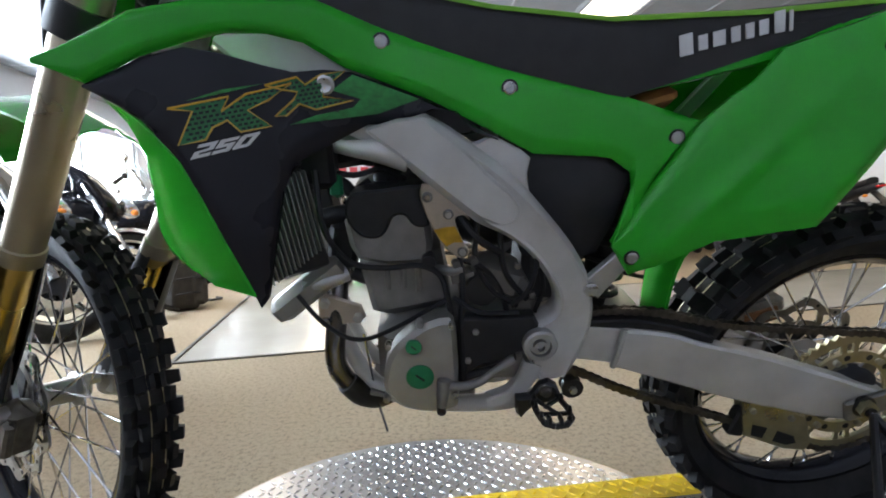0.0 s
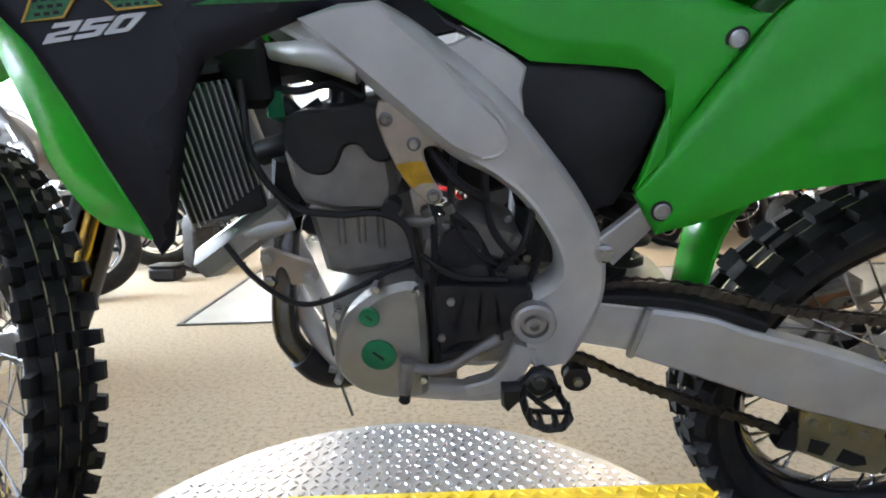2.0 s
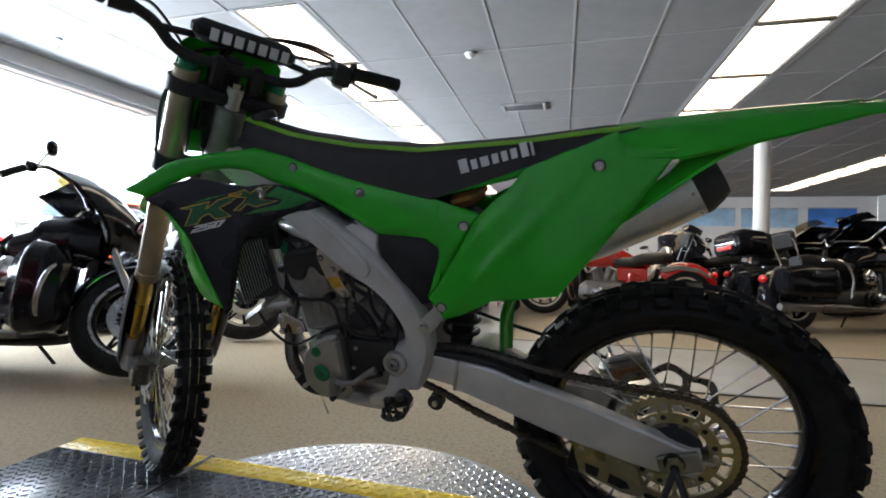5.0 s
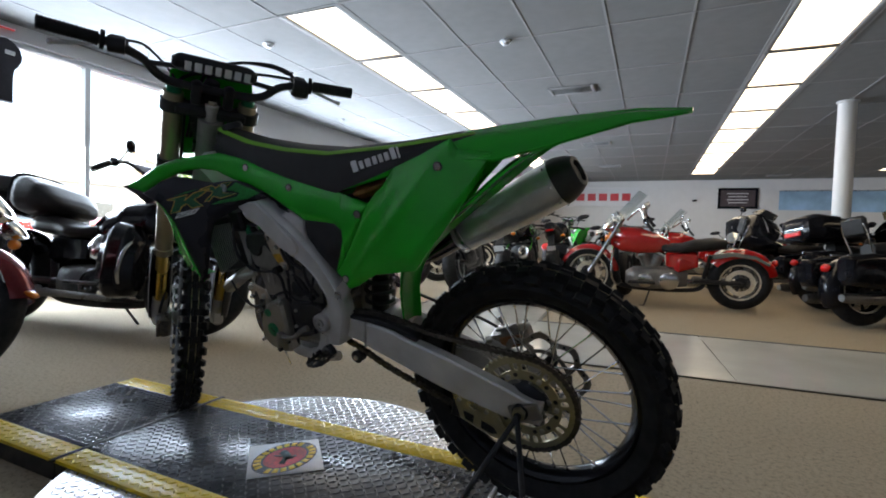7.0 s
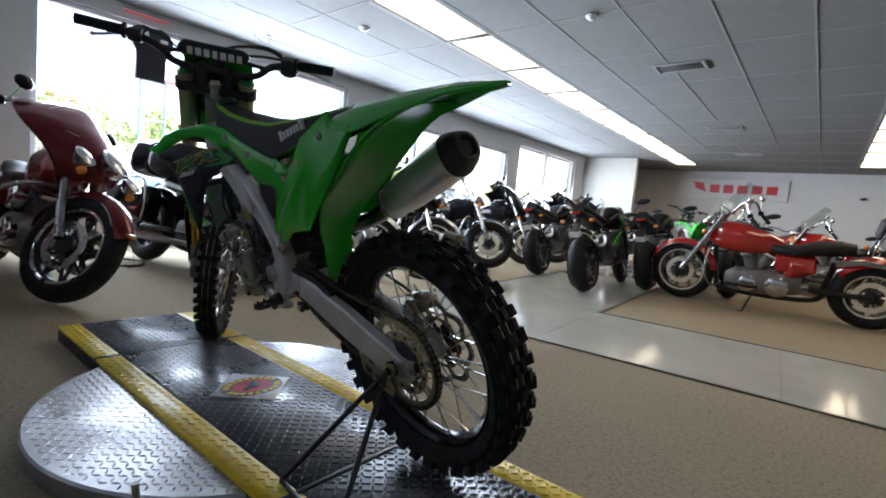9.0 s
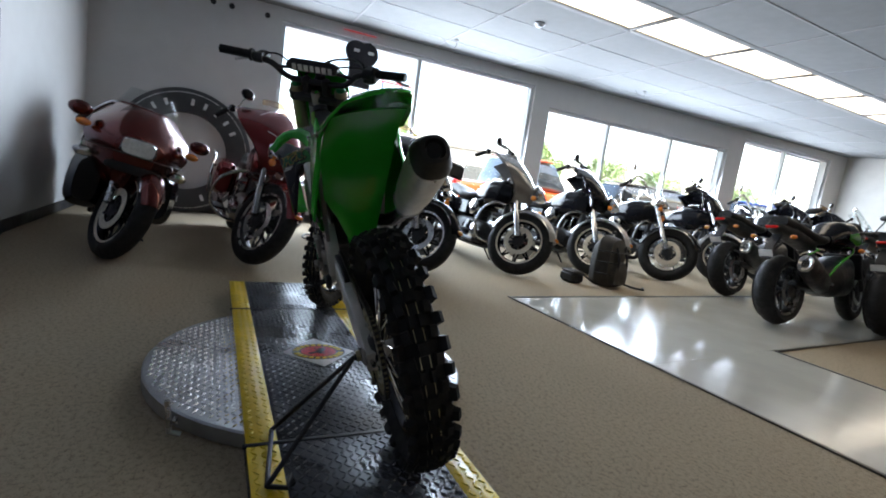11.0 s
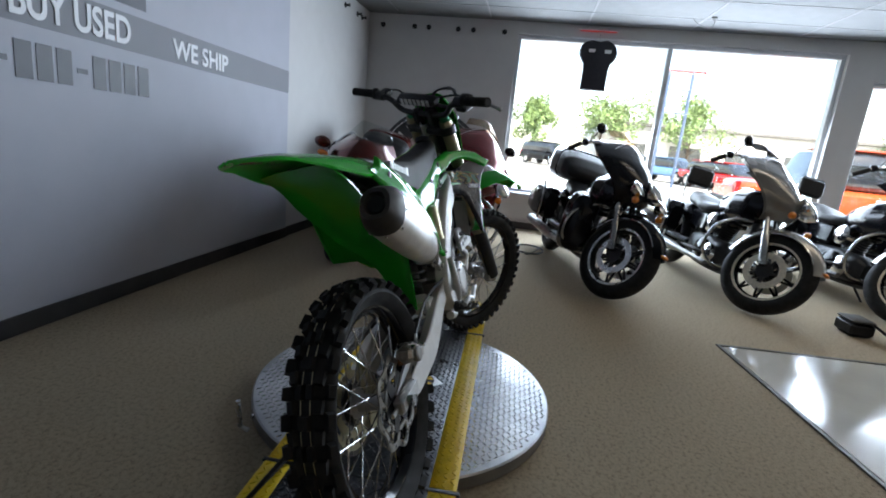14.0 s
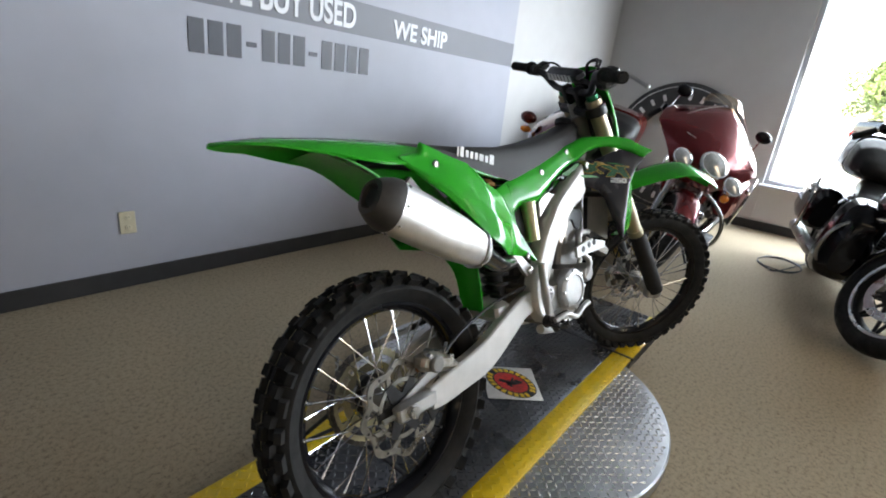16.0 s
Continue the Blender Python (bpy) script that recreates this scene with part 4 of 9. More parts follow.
for s in (1, -1):
    g = Geo()
    ends = [sp(-0.012, s * 0.412, 0.700), sp(0.005, s * 0.282, 0.687)]
    d = (ends[1] - ends[0]).normalized()
    line, rad_ = [], []
    for k in range(15):
        c = 0.03 + k * 0.066
        for o, r in ((-0.018, 0.0162), (-0.016, 0.0180), (0.016, 0.0180), (0.018, 0.0162)):
            line.append(ends[0].lerp(ends[1], c + o))
            rad_.append(r)
    g.tube(line, rad_, 14)
    part("grip", g.moved(ST), RUBBER, handlebar, "ribbed black rubber grip")
    part("grip_flange", Geo().tube([ends[1], ends[1] + d * 0.010], 0.026, 16).moved(ST), RUBBER, handlebar)
    perch = Geo()
    c = sp(0.009, s * 0.245, 0.678)
    perch.tube([c - Vector((0, 0.02, 0)), c + Vector((0, 0.02, 0))], 0.022, 14)
    perch.box(c + FW * 0.03, (0.045, 0.05, 0.032), 0.008, m3)
    if s < 0:
        perch.box(c + FW * 0.02 - Vector((0, 0.005, 0)) + AX * -0.012, (0.07, 0.055, 0.060), 0.012, m3)
    part("lever_perch", perch.moved(ST), MATT_BLACK, handlebar)
    lv = Geo().tube([sp(0.052, s * 0.235, 0.670), sp(0.074, s * 0.29, 0.655), sp(0.066, s * 0.36, 0.640), sp(0.060, s * 0.395, 0.634)], [0.007, 0.006, 0.0055, 0.006], 8, 14)
    lv.ball(sp(0.060, s * 0.397, 0.634), 0.0085, 10)
    part("lever", lv.moved(ST), ALUMINIUM, handlebar, "silver hand lever")
    part("bar_clamp", Geo().box(sp(0.018, s * 0.045, 0.588), (0.040, 0.030, 0.075), 0.008, m3).moved(ST), MATT_BLACK, handlebar)
part("throttle_cable", Geo().tube([sp(0.02, -0.225, 0.70), sp(0.07, -0.16, 0.70), sp(0.08, -0.05, 0.68), sp(0.09, 0.02, 0.60), sp(0.06, 0.05, 0.42)], 0.0045, 8, 30).moved(ST), BLACK_PLASTIC, bike)
part("throttle_cable", Geo().tube([sp(0.02, -0.22, 0.71), sp(0.065, -0.15, 0.708), sp(0.085, -0.03, 0.672), sp(0.10, 0.03, 0.60), sp(0.06, 0.06, 0.42)], 0.0045, 8, 30).moved(ST), BLACK_PLASTIC, bike)
part("clutch_cable", Geo().tube([sp(0.04, 0.24, 0.69), sp(0.07, 0.17, 0.67), sp(0.08, 0.08, 0.55), sp(0.04, 0.07, 0.36)], 0.004, 8, 24).moved(ST), BLACK_PLASTIC, bike)
part("brake_hose", Geo().tube([sp(0.03, -0.26, 0.69), sp(0.09, -0.12, 0.66), sp(0.092, 0.07, 0.61), sp(0.106, 0.122, 0.50), sp(0.096, 0.130, 0.40), sp(0.062, 0.118, 0.28), sp(0.044, 0.092, 0.16), sp(0.040, 0.084, 0.0), sp(0.034, 0.084, -0.16), sp(-0.02, 0.105, -0.28)], 0.005, 8, 60).moved(ST), BLACK_PLASTIC, bike, "black front brake hose")
DARK_ALLOY = material("dark_brake_alloy", (0.16, 0.14, 0.115), 0.42, 0.6, vary=0.25, scale=70, stain=0.3)
TURN = Matrix.Rotation(radians(-20), 4, "Y")
g = Geo().box(sp(-0.046, 0.084, -0.318), (0.052, 0.042, 0.098), 0.014, TURN)
caliper_front = part("brake_caliper", g.moved(ST), DARK_ALLOY, bike, "dark alloy front brake caliper")
part("caliper_bridge", Geo().box(sp(-0.064, 0.104, -0.318), (0.030, 0.016, 0.070), 0.007, TURN).moved(ST), DARK_ALLOY, caliper_front)
for h in (-0.290, -0.340):
    part("piston_boss", Geo().tube([sp(-0.042, 0.100, h), sp(-0.042, 0.113, h)], [0.017, 0.014], 14).moved(ST), ENGINE_GREY, caliper_front)
    part("caliper_bolt", Geo().tube([sp(-0.008, 0.098, h - 0.012), sp(-0.008, 0.112, h - 0.012)], 0.006, 6).moved(ST), STEEL, caliper_front)
part("caliper_hanger", Geo().beam([tuple(sp(0.028, 0, -0.285))[::2] + (0.010,), tuple(sp(-0.036, 0, -0.330))[::2] + (0.008,)], 0.070, 0.080).moved(ST), ALUMINIUM, caliper_front)
part("taped_loom", Geo().tube([sp(0.060, 0.0, 0.62), sp(0.066, 0.012, 0.52), sp(0.062, -0.010, 0.42), sp(0.050, 0.0, 0.34)], [0.020, 0.050, 0.052, 0.030], 12, 14).moved(ST), BLACK_PLASTIC, bike, "taped black wiring behind the plate")
for l, w_ in ((0.045, 0.50), (-0.040, 0.47), (0.03, 0.40)):
    part("connector", Geo().box(sp(0.045, l, w_), (0.030, 0.024, 0.040), 0.005, m3).moved(ST), MATT_BLACK, bike)
# number plate and front mudguard
plate = Geo()
rows = []
for k in range(13):
    h = lerp(0.650, 0.34, k / 12)
    hw = lerp(0.122, 0.084, abs(k / 12 - 0.3) ** 1.2) * (0.80 if k == 0 else 1)
    f0 = 0.118 + 0.012 * math.sin(k / 12 * math.pi)
    line = [(t * hw, f0 - 0.045 * abs(t) ** 2.2) for t in np.linspace(-1, 1, 11)]
    rows.append([sp(f, l, h) for l, f in line] + [sp(f - 0.004, l, h) for l, f in line[::-1]])
part("front_plate", plate.rings(rows).moved(ST), GREEN, bike, "green plastic front number plate")
mud = Geo()
rows = []
for k in range(25):
    t = k / 24
    u = lerp(1.26, 1.715, t)
    w = 0.815 + 0.085 * math.sin(min(1, t * 1.15 + 0.12) * math.pi * 0.62) - 0.075 * max(0, t - 0.55) ** 1.4 * 3
    hw = lerp(0.060, 0.098, math.sin(min(1, t * 1.2) * math.pi * 0.62)) * (1 if t < 0.8 else 1 - 0.75 * ((t - 0.8) / 0.2) ** 2.2)
    sec = [(q * hw, w - 0.028 * abs(q) ** 2.6 + (0.006 if abs(q) < 0.25 else 0)) for q in np.linspace(-1, 1, 13)]
    rows.append([(u, v, z) for v, z in sec] + [(u, v, z - 0.004) for v, z in sec[::-1]])
part("front_mudguard", mud.rings(rows).moved(ST), GREEN, bike, "green plastic front mudguard")

# --- frame ---
SPAR_OUT = [(0.736, 0.853), (0.715, 0.842), (0.690, 0.826), (0.640, 0.790), (0.600, 0.755), (0.562, 0.712), (0.526, 0.667), (0.498, 0.620), (0.484, 0.575), (0.481, 0.535), (0.487, 0.495), (0.497, 0.468), (0.506, 0.450), (0.515, 0.437)]
SPAR_OUT_R = [(0.985, 1.00), (0.90, 0.94), (0.80, 0.880), (0.748, 0.850), (0.70, 0.817), (0.654, 0.781), (0.625, 0.748), (0.598, 0.715), (0.570, 0.675), (0.547, 0.634), (0.530, 0.600), (0.518, 0.568), (0.508, 0.535), (0.504, 0.50), (0.515, 0.455), (0.55, 0.41)]
SPAR_IN_R = [(0.985, 0.93), (0.93, 0.86), (0.870, 0.805), (0.82, 0.775), (0.774, 0.757), (0.74, 0.73), (0.713, 0.70), (0.685, 0.675), (0.655, 0.650), (0.635, 0.62), (0.614, 0.585), (0.595, 0.552), (0.582, 0.525), (0.590, 0.49), (0.60, 0.45), (0.615, 0.41)]
SPAR_IN = [(0.814, 0.832), (0.780, 0.803), (0.743, 0.766), (0.700, 0.729), (0.660, 0.698), (0.622, 0.679), (0.588, 0.652), (0.560, 0.615), (0.543, 0.580), (0.547, 0.550), (0.578, 0.530), (0.590, 0.500), (0.580, 0.466), (0.566, 0.432)]
for s in (1, -1):
    outer = spline([(*p, 0) for p in (SPAR_OUT if s > 0 else SPAR_OUT_R)], 44)
    inner = spline([(*p, 0) for p in (SPAR_IN if s > 0 else SPAR_IN_R)], 44)
    rows = []
    for o, i in zip(outer, inner):
        ring = []
        for q, d in ((0, 0.016), (0.05, 0.006), (0.14, 0.0005), (0.22, 0.003), (0.5, 0.0), (0.80, 0.003), (0.87, 0.0005), (0.95, 0.006), (1, 0.016), (1, 0.045), (0, 0.045)):
            p = o.lerp(i, q)
            face = 0.110 if s > 0 else float(np.interp(p.x, [0.80, 0.855, 0.89, 0.98], [0.114, 0.108, 0.065, 0.045]))
            ring.append((p.x, s * (face - d), p.y))
        rows.append(ring)
    part("frame_spar", Geo().rings(rows), ALU_FRAME, bike, "dull silver aluminium frame spar")
    if s > 0:
        face = [(p.x, p.y) for p in spline([(*p, 0) for p in [(0.676, 0.802), (0.647, 0.771), (0.624, 0.751), (0.609, 0.735), (0.605, 0.718), (0.614, 0.704), (0.634, 0.700), (0.664, 0.713)]], 26)]
        part("spar_panel", Geo().prism([(0.812, 0.837), (0.770, 0.849), (0.735, 0.851), (0.706, 0.827)] + face + [(0.700, 0.742), (0.742, 0.778), (0.775, 0.806)], 0.100, 0.116, 0.004), ALU_FRAME, bike, "raised flat face of the spar")
        part("spar_lip", Geo().tube([(0.632, 0.115, 0.759), (0.619, 0.116, 0.746), (0.608, 0.1165, 0.730), (0.607, 0.1165, 0.716), (0.616, 0.1165, 0.706), (0.634, 0.1155, 0.702)], [0.001, 0.0028, 0.0028, 0.001], 6, 24), ALU_FRAME, bike, "raised rounded end of the spar face")
        part("spar_head", Geo().beam([(0.985, 0.970, 0.032), (0.900, 0.905, 0.042), (0.800, 0.850, 0.040), (0.750, 0.812, 0.030)], 0.030, 0.078), ALU_FRAME, bike)
        part("spar_foot", Geo().beam([(0.572, 0.462, 0.016), (0.585, 0.428, 0.015), (0.608, 0.402, 0.011), (0.645, 0.388, 0.010)], 0.086, 0.109, 14), ALU_FRAME, bike, "narrow lower arm of the spar")
        part("tank_guard", Geo().prism([(0.780, 0.862), (0.720, 0.842), (0.685, 0.819), (0.660, 0.824), (0.640, 0.846), (0.62, 0.875), (0.70, 0.90), (0.780, 0.905)], 0.050, 0.066), BLACK_PLASTIC, bike, "black plastic guard below the tank")
    part("spar_tab", Geo().prism([(0.684, 0.810), (0.662, 0.814), (0.642, 0.823), (0.600, 0.800), (0.588, 0.790), (0.592, 0.768), (0.588, 0.742), (0.63, 0.772)], s * 0.078, s * 0.090), ALU_FRAME, bike)
    part("spar_casting", Geo().tube([(0.872, s * 0.050, 0.808), (0.835, s * 0.070, 0.806), (0.800, s * 0.084, 0.804), (0.758, s * 0.088, 0.792)], [0.008, 0.012, 0.016, 0.018], 12, 20), ALU_FRAME, bike, "rough cast frame lug")
    part("pivot_boss", Geo().lathe([(0.027, 0.10), (0.027, 0.121), (0.024, 0.124), (0.017, 0.124), (0.016, 0.117), (0.011, 0.117), (0.011, 0.125), (0.006, 0.126), (0.005, 0.119)], Matrix.Translation((0.566, 0, 0.503)) @ (AXLE if s > 0 else Matrix.Rotation(radians(90), 4, "X")), 24), ALUMINIUM, bike, "swingarm pivot bolt boss")
    part("cradle_rail", Geo().tube([(0.555, s * 0.085, 0.385), (0.64, s * 0.075, 0.365), (0.76, s * 0.055, 0.360), (0.85, s * 0.035, 0.40), (0.905, s * 0.03, 0.55), (0.955, s * 0.02, 0.78), (1.00, s * 0.012, 0.93)], 0.0150, 12, 40), ALU_FRAME, bike)
    part("subframe_rail", Geo().tube([(0.58, s * 0.055, 0.850), (0.46, s * 0.054, 0.874), (0.36, s * 0.050, 0.906), (0.20, s * 0.045, 0.930), (0.02, s * 0.045, 0.948)], 0.010, 10, 20), MATT_BLACK, bike)
    part("subframe_stay", Geo().beam([(0.492, 0.588, 0.019), (0.455, 0.628, 0.015), (0.22, 0.90, 0.011)], s * 0.092, s * 0.106), ALUMINIUM, bike, "silver subframe stay")
    part("stay_bolt", Geo().lathe([(0.011, 0.104), (0.011, 0.111), (0.006, 0.113)], Matrix.Translation((0.492, 0, 0.592)) @ (AXLE if s > 0 else Matrix.Rotation(radians(90), 4, "X")), 12), STEEL, bike)
part("head_casting", Geo().tube([sp(0, 0, 0.31), sp(0, 0, 0.42), sp(0, 0, 0.515)], [0.040, 0.034, 0.036], 20), ENGINE_GREY, bike, "cast steering head")
part("fuel_tank", Geo().tube([(0.985, 0, 0.99), (0.90, 0, 0.985), (0.78, 0, 0.94), (0.66, 0, 0.89)], [0.030, 0.054, 0.058, 0.050], 16, 12), BLACK_PLASTIC, bike, "black plastic fuel tank")
part("fuel_cap", Geo().lathe([(0.030, 0), (0.030, 0.016), (0.026, 0.020), (0.004, 0.021)], Matrix.Translation((0.905, 0, 1.050)) @ Matrix.Rotation(radians(14), 4, "Y"), 20), BLACK_PLASTIC, bike)

# --- engine ---
g = Geo().box((0.695, 0, 0.470), (0.255, 0.190, 0.150), 0.035)
g.box((0.620, 0.0, 0.545), (0.130, 0.150, 0.09), 0.03)
engine = part("crankcase", g, ENGINE_GREY, bike, "grey cast crankcase")
CANT = Matrix.Rotation(radians(10), 4, "Y")
part("cylinder", Geo().box((0.772, 0, 0.600), (0.128, 0.150, 0.120), 0.018, CANT), ENGINE_GREY, engine)
part("cylinder_head", Geo().prism([(0.858, 0.700), (0.853, 0.662), (0.842, 0.640), (0.800, 0.628), (0.735, 0.632), (0.728, 0.662), (0.733, 0.705), (0.752, 0.722), (0.840, 0.722)], -0.082, 0.082, 0.010), ENGINE_GREY, engine, "bare grey cylinder head")
cover = [(0.852, 0.732), (0.843, 0.744), (0.824, 0.748), (0.799, 0.750), (0.743, 0.755), (0.732, 0.740), (0.731, 0.700), (0.738, 0.692), (0.750, 0.692), (0.759, 0.698), (0.766, 0.708), (0.776, 0.711), (0.786, 0.706), (0.794, 0.690), (0.803, 0.680), (0.816, 0.676), (0.831, 0.679), (0.841, 0.687), (0.850, 0.700), (0.854, 0.716)]
smooth = [(p.x, p.y) for p in spline([(*p, 0) for p in cover + cover[:1]], 80)[:-1]]
part("valve_cover", Geo().prism(smooth, -0.087, 0.087, 0.004), MATT_BLACK, engine, "black valve cover with a scalloped lower edge")
for u, w in ((0.80, 0.610), (0.775, 0.612), (0.752, 0.606)):
    part("water_jacket_rib", Geo().tube([(u, 0.074, w - 0.022), (u, 0.076, w + 0.02)], 0.005, 8), ENGINE_GREY, engine)
cover = [(0.812, 0.450), (0.806, 0.485), (0.793, 0.512), (0.768, 0.536), (0.738, 0.556), (0.702, 0.557), (0.695, 0.490), (0.695, 0.430), (0.699, 0.398), (0.740, 0.391), (0.783, 0.402), (0.807, 0.428)]
smooth = [(p.x, p.y) for p in spline([(*p, 0) for p in cover + cover[:1]], 40)[:-1]]
gen = part("generator_cover", Geo().prism(smooth, 0.085, 0.132, 0.008), CASE_GREY, engine, "satin grey generator cover")
for u, w, r in ((0.754, 0.464, 0.0215), (0.762, 0.518, 0.0125)):
    pl = part("inspection_plug", Geo().lathe([(r, 0.130), (r, 0.1345), (r * 0.92, 0.1355), (0.001, 0.1355)], Matrix.Translation((u, 0, w)) @ AXLE, 28), GREEN_PLUG, gen, "green anodised inspection plug")
    part("plug_slot", Geo().box((u, 0.1358, w), (r * 0.8, 0.001, r * 0.16), 0.0003, Matrix.Rotation(radians(-40), 4, "Y")), BLACK_PLASTIC, pl)
for u, w in ((0.808, 0.424), (0.800, 0.520), (0.705, 0.552), (0.70, 0.428), (0.752, 0.556)):
    part("cover_bolt", Geo().lathe([(0.0055, 0.120), (0.0055, 0.136), (0.003, 0.137)], Matrix.Translation((u, 0, w)) @ AXLE, 6), STEEL, gen)
blk = [(0.690, 0.549), (0.575, 0.550), (0.560, 0.520), (0.572, 0.492), (0.600, 0.480), (0.622, 0.468), (0.655, 0.462), (0.690, 0.440)]
part("sprocket_cover", Geo().prism(blk, 0.080, 0.108, 0.005), MATT_BLACK, engine, "black sprocket cover")
part("chain_guard_post", Geo().tube([(0.690, 0.104, 0.436), (0.672, 0.106, 0.446), (0.640, 0.104, 0.452), (0.612, 0.100, 0.462)], 0.0075, 8, 12), MATT_BLACK, engine)
part("drain_hose", Geo().tube([(0.696, 0.100, 0.545), (0.690, 0.104, 0.500), (0.688, 0.104, 0.450), (0.700, 0.098, 0.405)], 0.0046, 8, 16), BLACK_PLASTIC, engine)
for u, w in ((0.666, 0.527), (0.678, 0.475)):
    part("cover_bolt", Geo().lathe([(0.0052, 0.105), (0.0052, 0.113), (0.003, 0.114)], Matrix.Translation((u, 0, w)) @ AXLE, 6), STEEL, engine)
part("water_elbow", Geo().tube([(0.86, 0.030, 0.600), (0.835, 0.030, 0.590), (0.815, 0.03, 0.585)], 0.013, 10, 10), BLACK_PLASTIC, engine)
part("throttle_body", Geo().tube([(0.715, 0, 0.690), (0.64, 0, 0.715), (0.56, 0, 0.735)], [0.030, 0.035, 0.04], 16), MATT_BLACK, engine)
part("starter_motor", Geo().tube([(0.655, 0.02, 0.590), (0.655, 0.095, 0.590)], 0.026, 16), MATT_BLACK, engine)
for pts in ([(0.66, 0.085, 0.72), (0.665, 0.092, 0.64), (0.64, 0.095, 0.59), (0.60, 0.09, 0.56)], [(0.69, 0.09, 0.66), (0.685, 0.10, 0.60), (0.688, 0.105, 0.53), (0.683, 0.11, 0.44)], [(0.63, 0.08, 0.70), (0.62, 0.09, 0.62), (0.585, 0.09, 0.57)]):
    part("hose", Geo().tube(pts, 0.0046, 8, 16), BLACK_PLASTIC, engine, "black rubber hose")
# the dark works between cylinder, spar and sprocket cover
part("air_boot", Geo().tube([(0.70, 0, 0.700), (0.63, 0.01, 0.690), (0.55, 0, 0.730)], [0.045, 0.055, 0.060], 16, 10), BLACK_PLASTIC, engine, "black rubber intake boot")
part("clutch_arm_housing", Geo().box((0.630, 0.055, 0.600), (0.085, 0.060, 0.070), 0.018, Matrix.Rotation(radians(-18), 4, "Y")), ENGINE_GREY, engine)
part("linkage_block", Geo().box((0.555, 0.02, 0.600), (0.070, 0.110, 0.110), 0.020), MATT_BLACK, engine)
part("clutch_lever_arm", Geo().tube([(0.688, 0.098, 0.566), (0.6885, 0.099, 0.545), (0.687, 0.100, 0.516)], [0.0062, 0.0048, 0.0050], 10), DULL_STEEL, engine)
part("cable_stay", Geo().prism([(0.705, 0.620), (0.672, 0.628), (0.664, 0.606), (0.700, 0.596)], 0.080, 0.086), ENGINE_GREY, engine)
part("sensor", Geo().tube([(0.735, 0.070, 0.640), (0.735, 0.098, 0.640)], 0.011, 10), BLACK_PLASTIC, engine)
part("injector_plug", Geo().box((0.668, 0.045, 0.735), (0.030, 0.035, 0.040), 0.006), BLACK_PLASTIC, engine)
part("fuel_line", Geo().tube([(0.668, 0.060, 0.75), (0.69, 0.080, 0.715), (0.662, 0.095, 0.675), (0.628, 0.090, 0.650)], 0.006, 8, 16), BLACK_PLASTIC, engine)
for pts in ([(0.61, 0.10, 0.565), (0.585, 0.11, 0.60), (0.575, 0.10, 0.65), (0.60, 0.09, 0.70)], [(0.70, 0.104, 0.585), (0.66, 0.108, 0.560), (0.60, 0.106, 0.556)], [(0.57, 0.085, 0.545), (0.56, 0.09, 0.59), (0.57, 0.085, 0.64)]):
    part("hose", Geo().tube(pts, 0.0040, 8, 14), BLACK_PLASTIC, engine, "black rubber hose")
for u, w, v in ((0.672, 0.618, 0.088), (0.635, 0.585, 0.088), (0.600, 0.625, 0.080), (0.575, 0.575, 0.080)):
    part("case_bolt", Geo().lathe([(0.005, 0), (0.005, 0.008), (0.002, 0.009)], Matrix.Translation((u, v, w)) @ AXLE, 6), DULL_STEEL, engine)
# grey castings, clips and a bracket in the dark space below the spar
part("link_casting", Geo().prism([(0.628, 0.598), (0.606, 0.606), (0.582, 0.600), (0.574, 0.580), (0.590, 0.568), (0.618, 0.572)], 0.060, 0.078), ENGINE_GREY, engine, "dull grey linkage casting")
part("oil_line", Geo().tube([(0.684, 0.092, 0.640), (0.660, 0.096, 0.632), (0.640, 0.090, 0.610), (0.622, 0.086, 0.575), (0.615, 0.09, 0.552)], 0.0045, 8, 20), BLACK_PLASTIC, engine)
part("outlet_pipe", Geo().tube([(0.722, 0.080, 0.622), (0.700, 0.093, 0.624), (0.684, 0.096, 0.628)], [0.0075, 0.0075, 0.0065], 10, 8), ENGINE_GREY, engine, "short grey breather pipe")
for u, w in ((0.694, 0.636), (0.668, 0.640)):
    part("wire_clip", Geo().box((u, 0.094, w), (0.012, 0.012, 0.016), 0.003, Matrix.Rotation(radians(25), 4, "Y")), DULL_STEEL, engine)
for k in range(4):
    part("case_web", Geo().box((0.655 - k * 0.024, 0.106, 0.512 - 0.006 * k), (0.004, 0.004, 0.060), 0.001, Matrix.Rotation(radians(12 * k - 14), 4, "Y")), MATT_BLACK, engine)
plate = [(0.741, 0.760), (0.7445, 0.745), (0.741, 0.727), (0.732, 0.703), (0.715, 0.671), (0.702, 0.656), (0.690, 0.647), (0.679, 0.648), (0.675, 0.658), (0.683, 0.671), (0.692, 0.692), (0.695, 0.708), (0.684, 0.712), (0.674, 0.705), (0.690, 0.730), (0.720, 0.757)]
plate = [(p.x, p.y) for p in spline([(*p, 0) for p in plate + plate[:1]], 64)[:-1]]
ZINC_GOLD = material("yellow_zinc_tint", (0.52, 0.30, 0.03), 0.38, 0.5, vary=0.25, scale=60)
for s in (1, -1):
    part("mount_plate", Geo().prism(plate, s * 0.094, s * 0.100, 0.002), COPPER, engine, "pinkish zinc head stay plate")
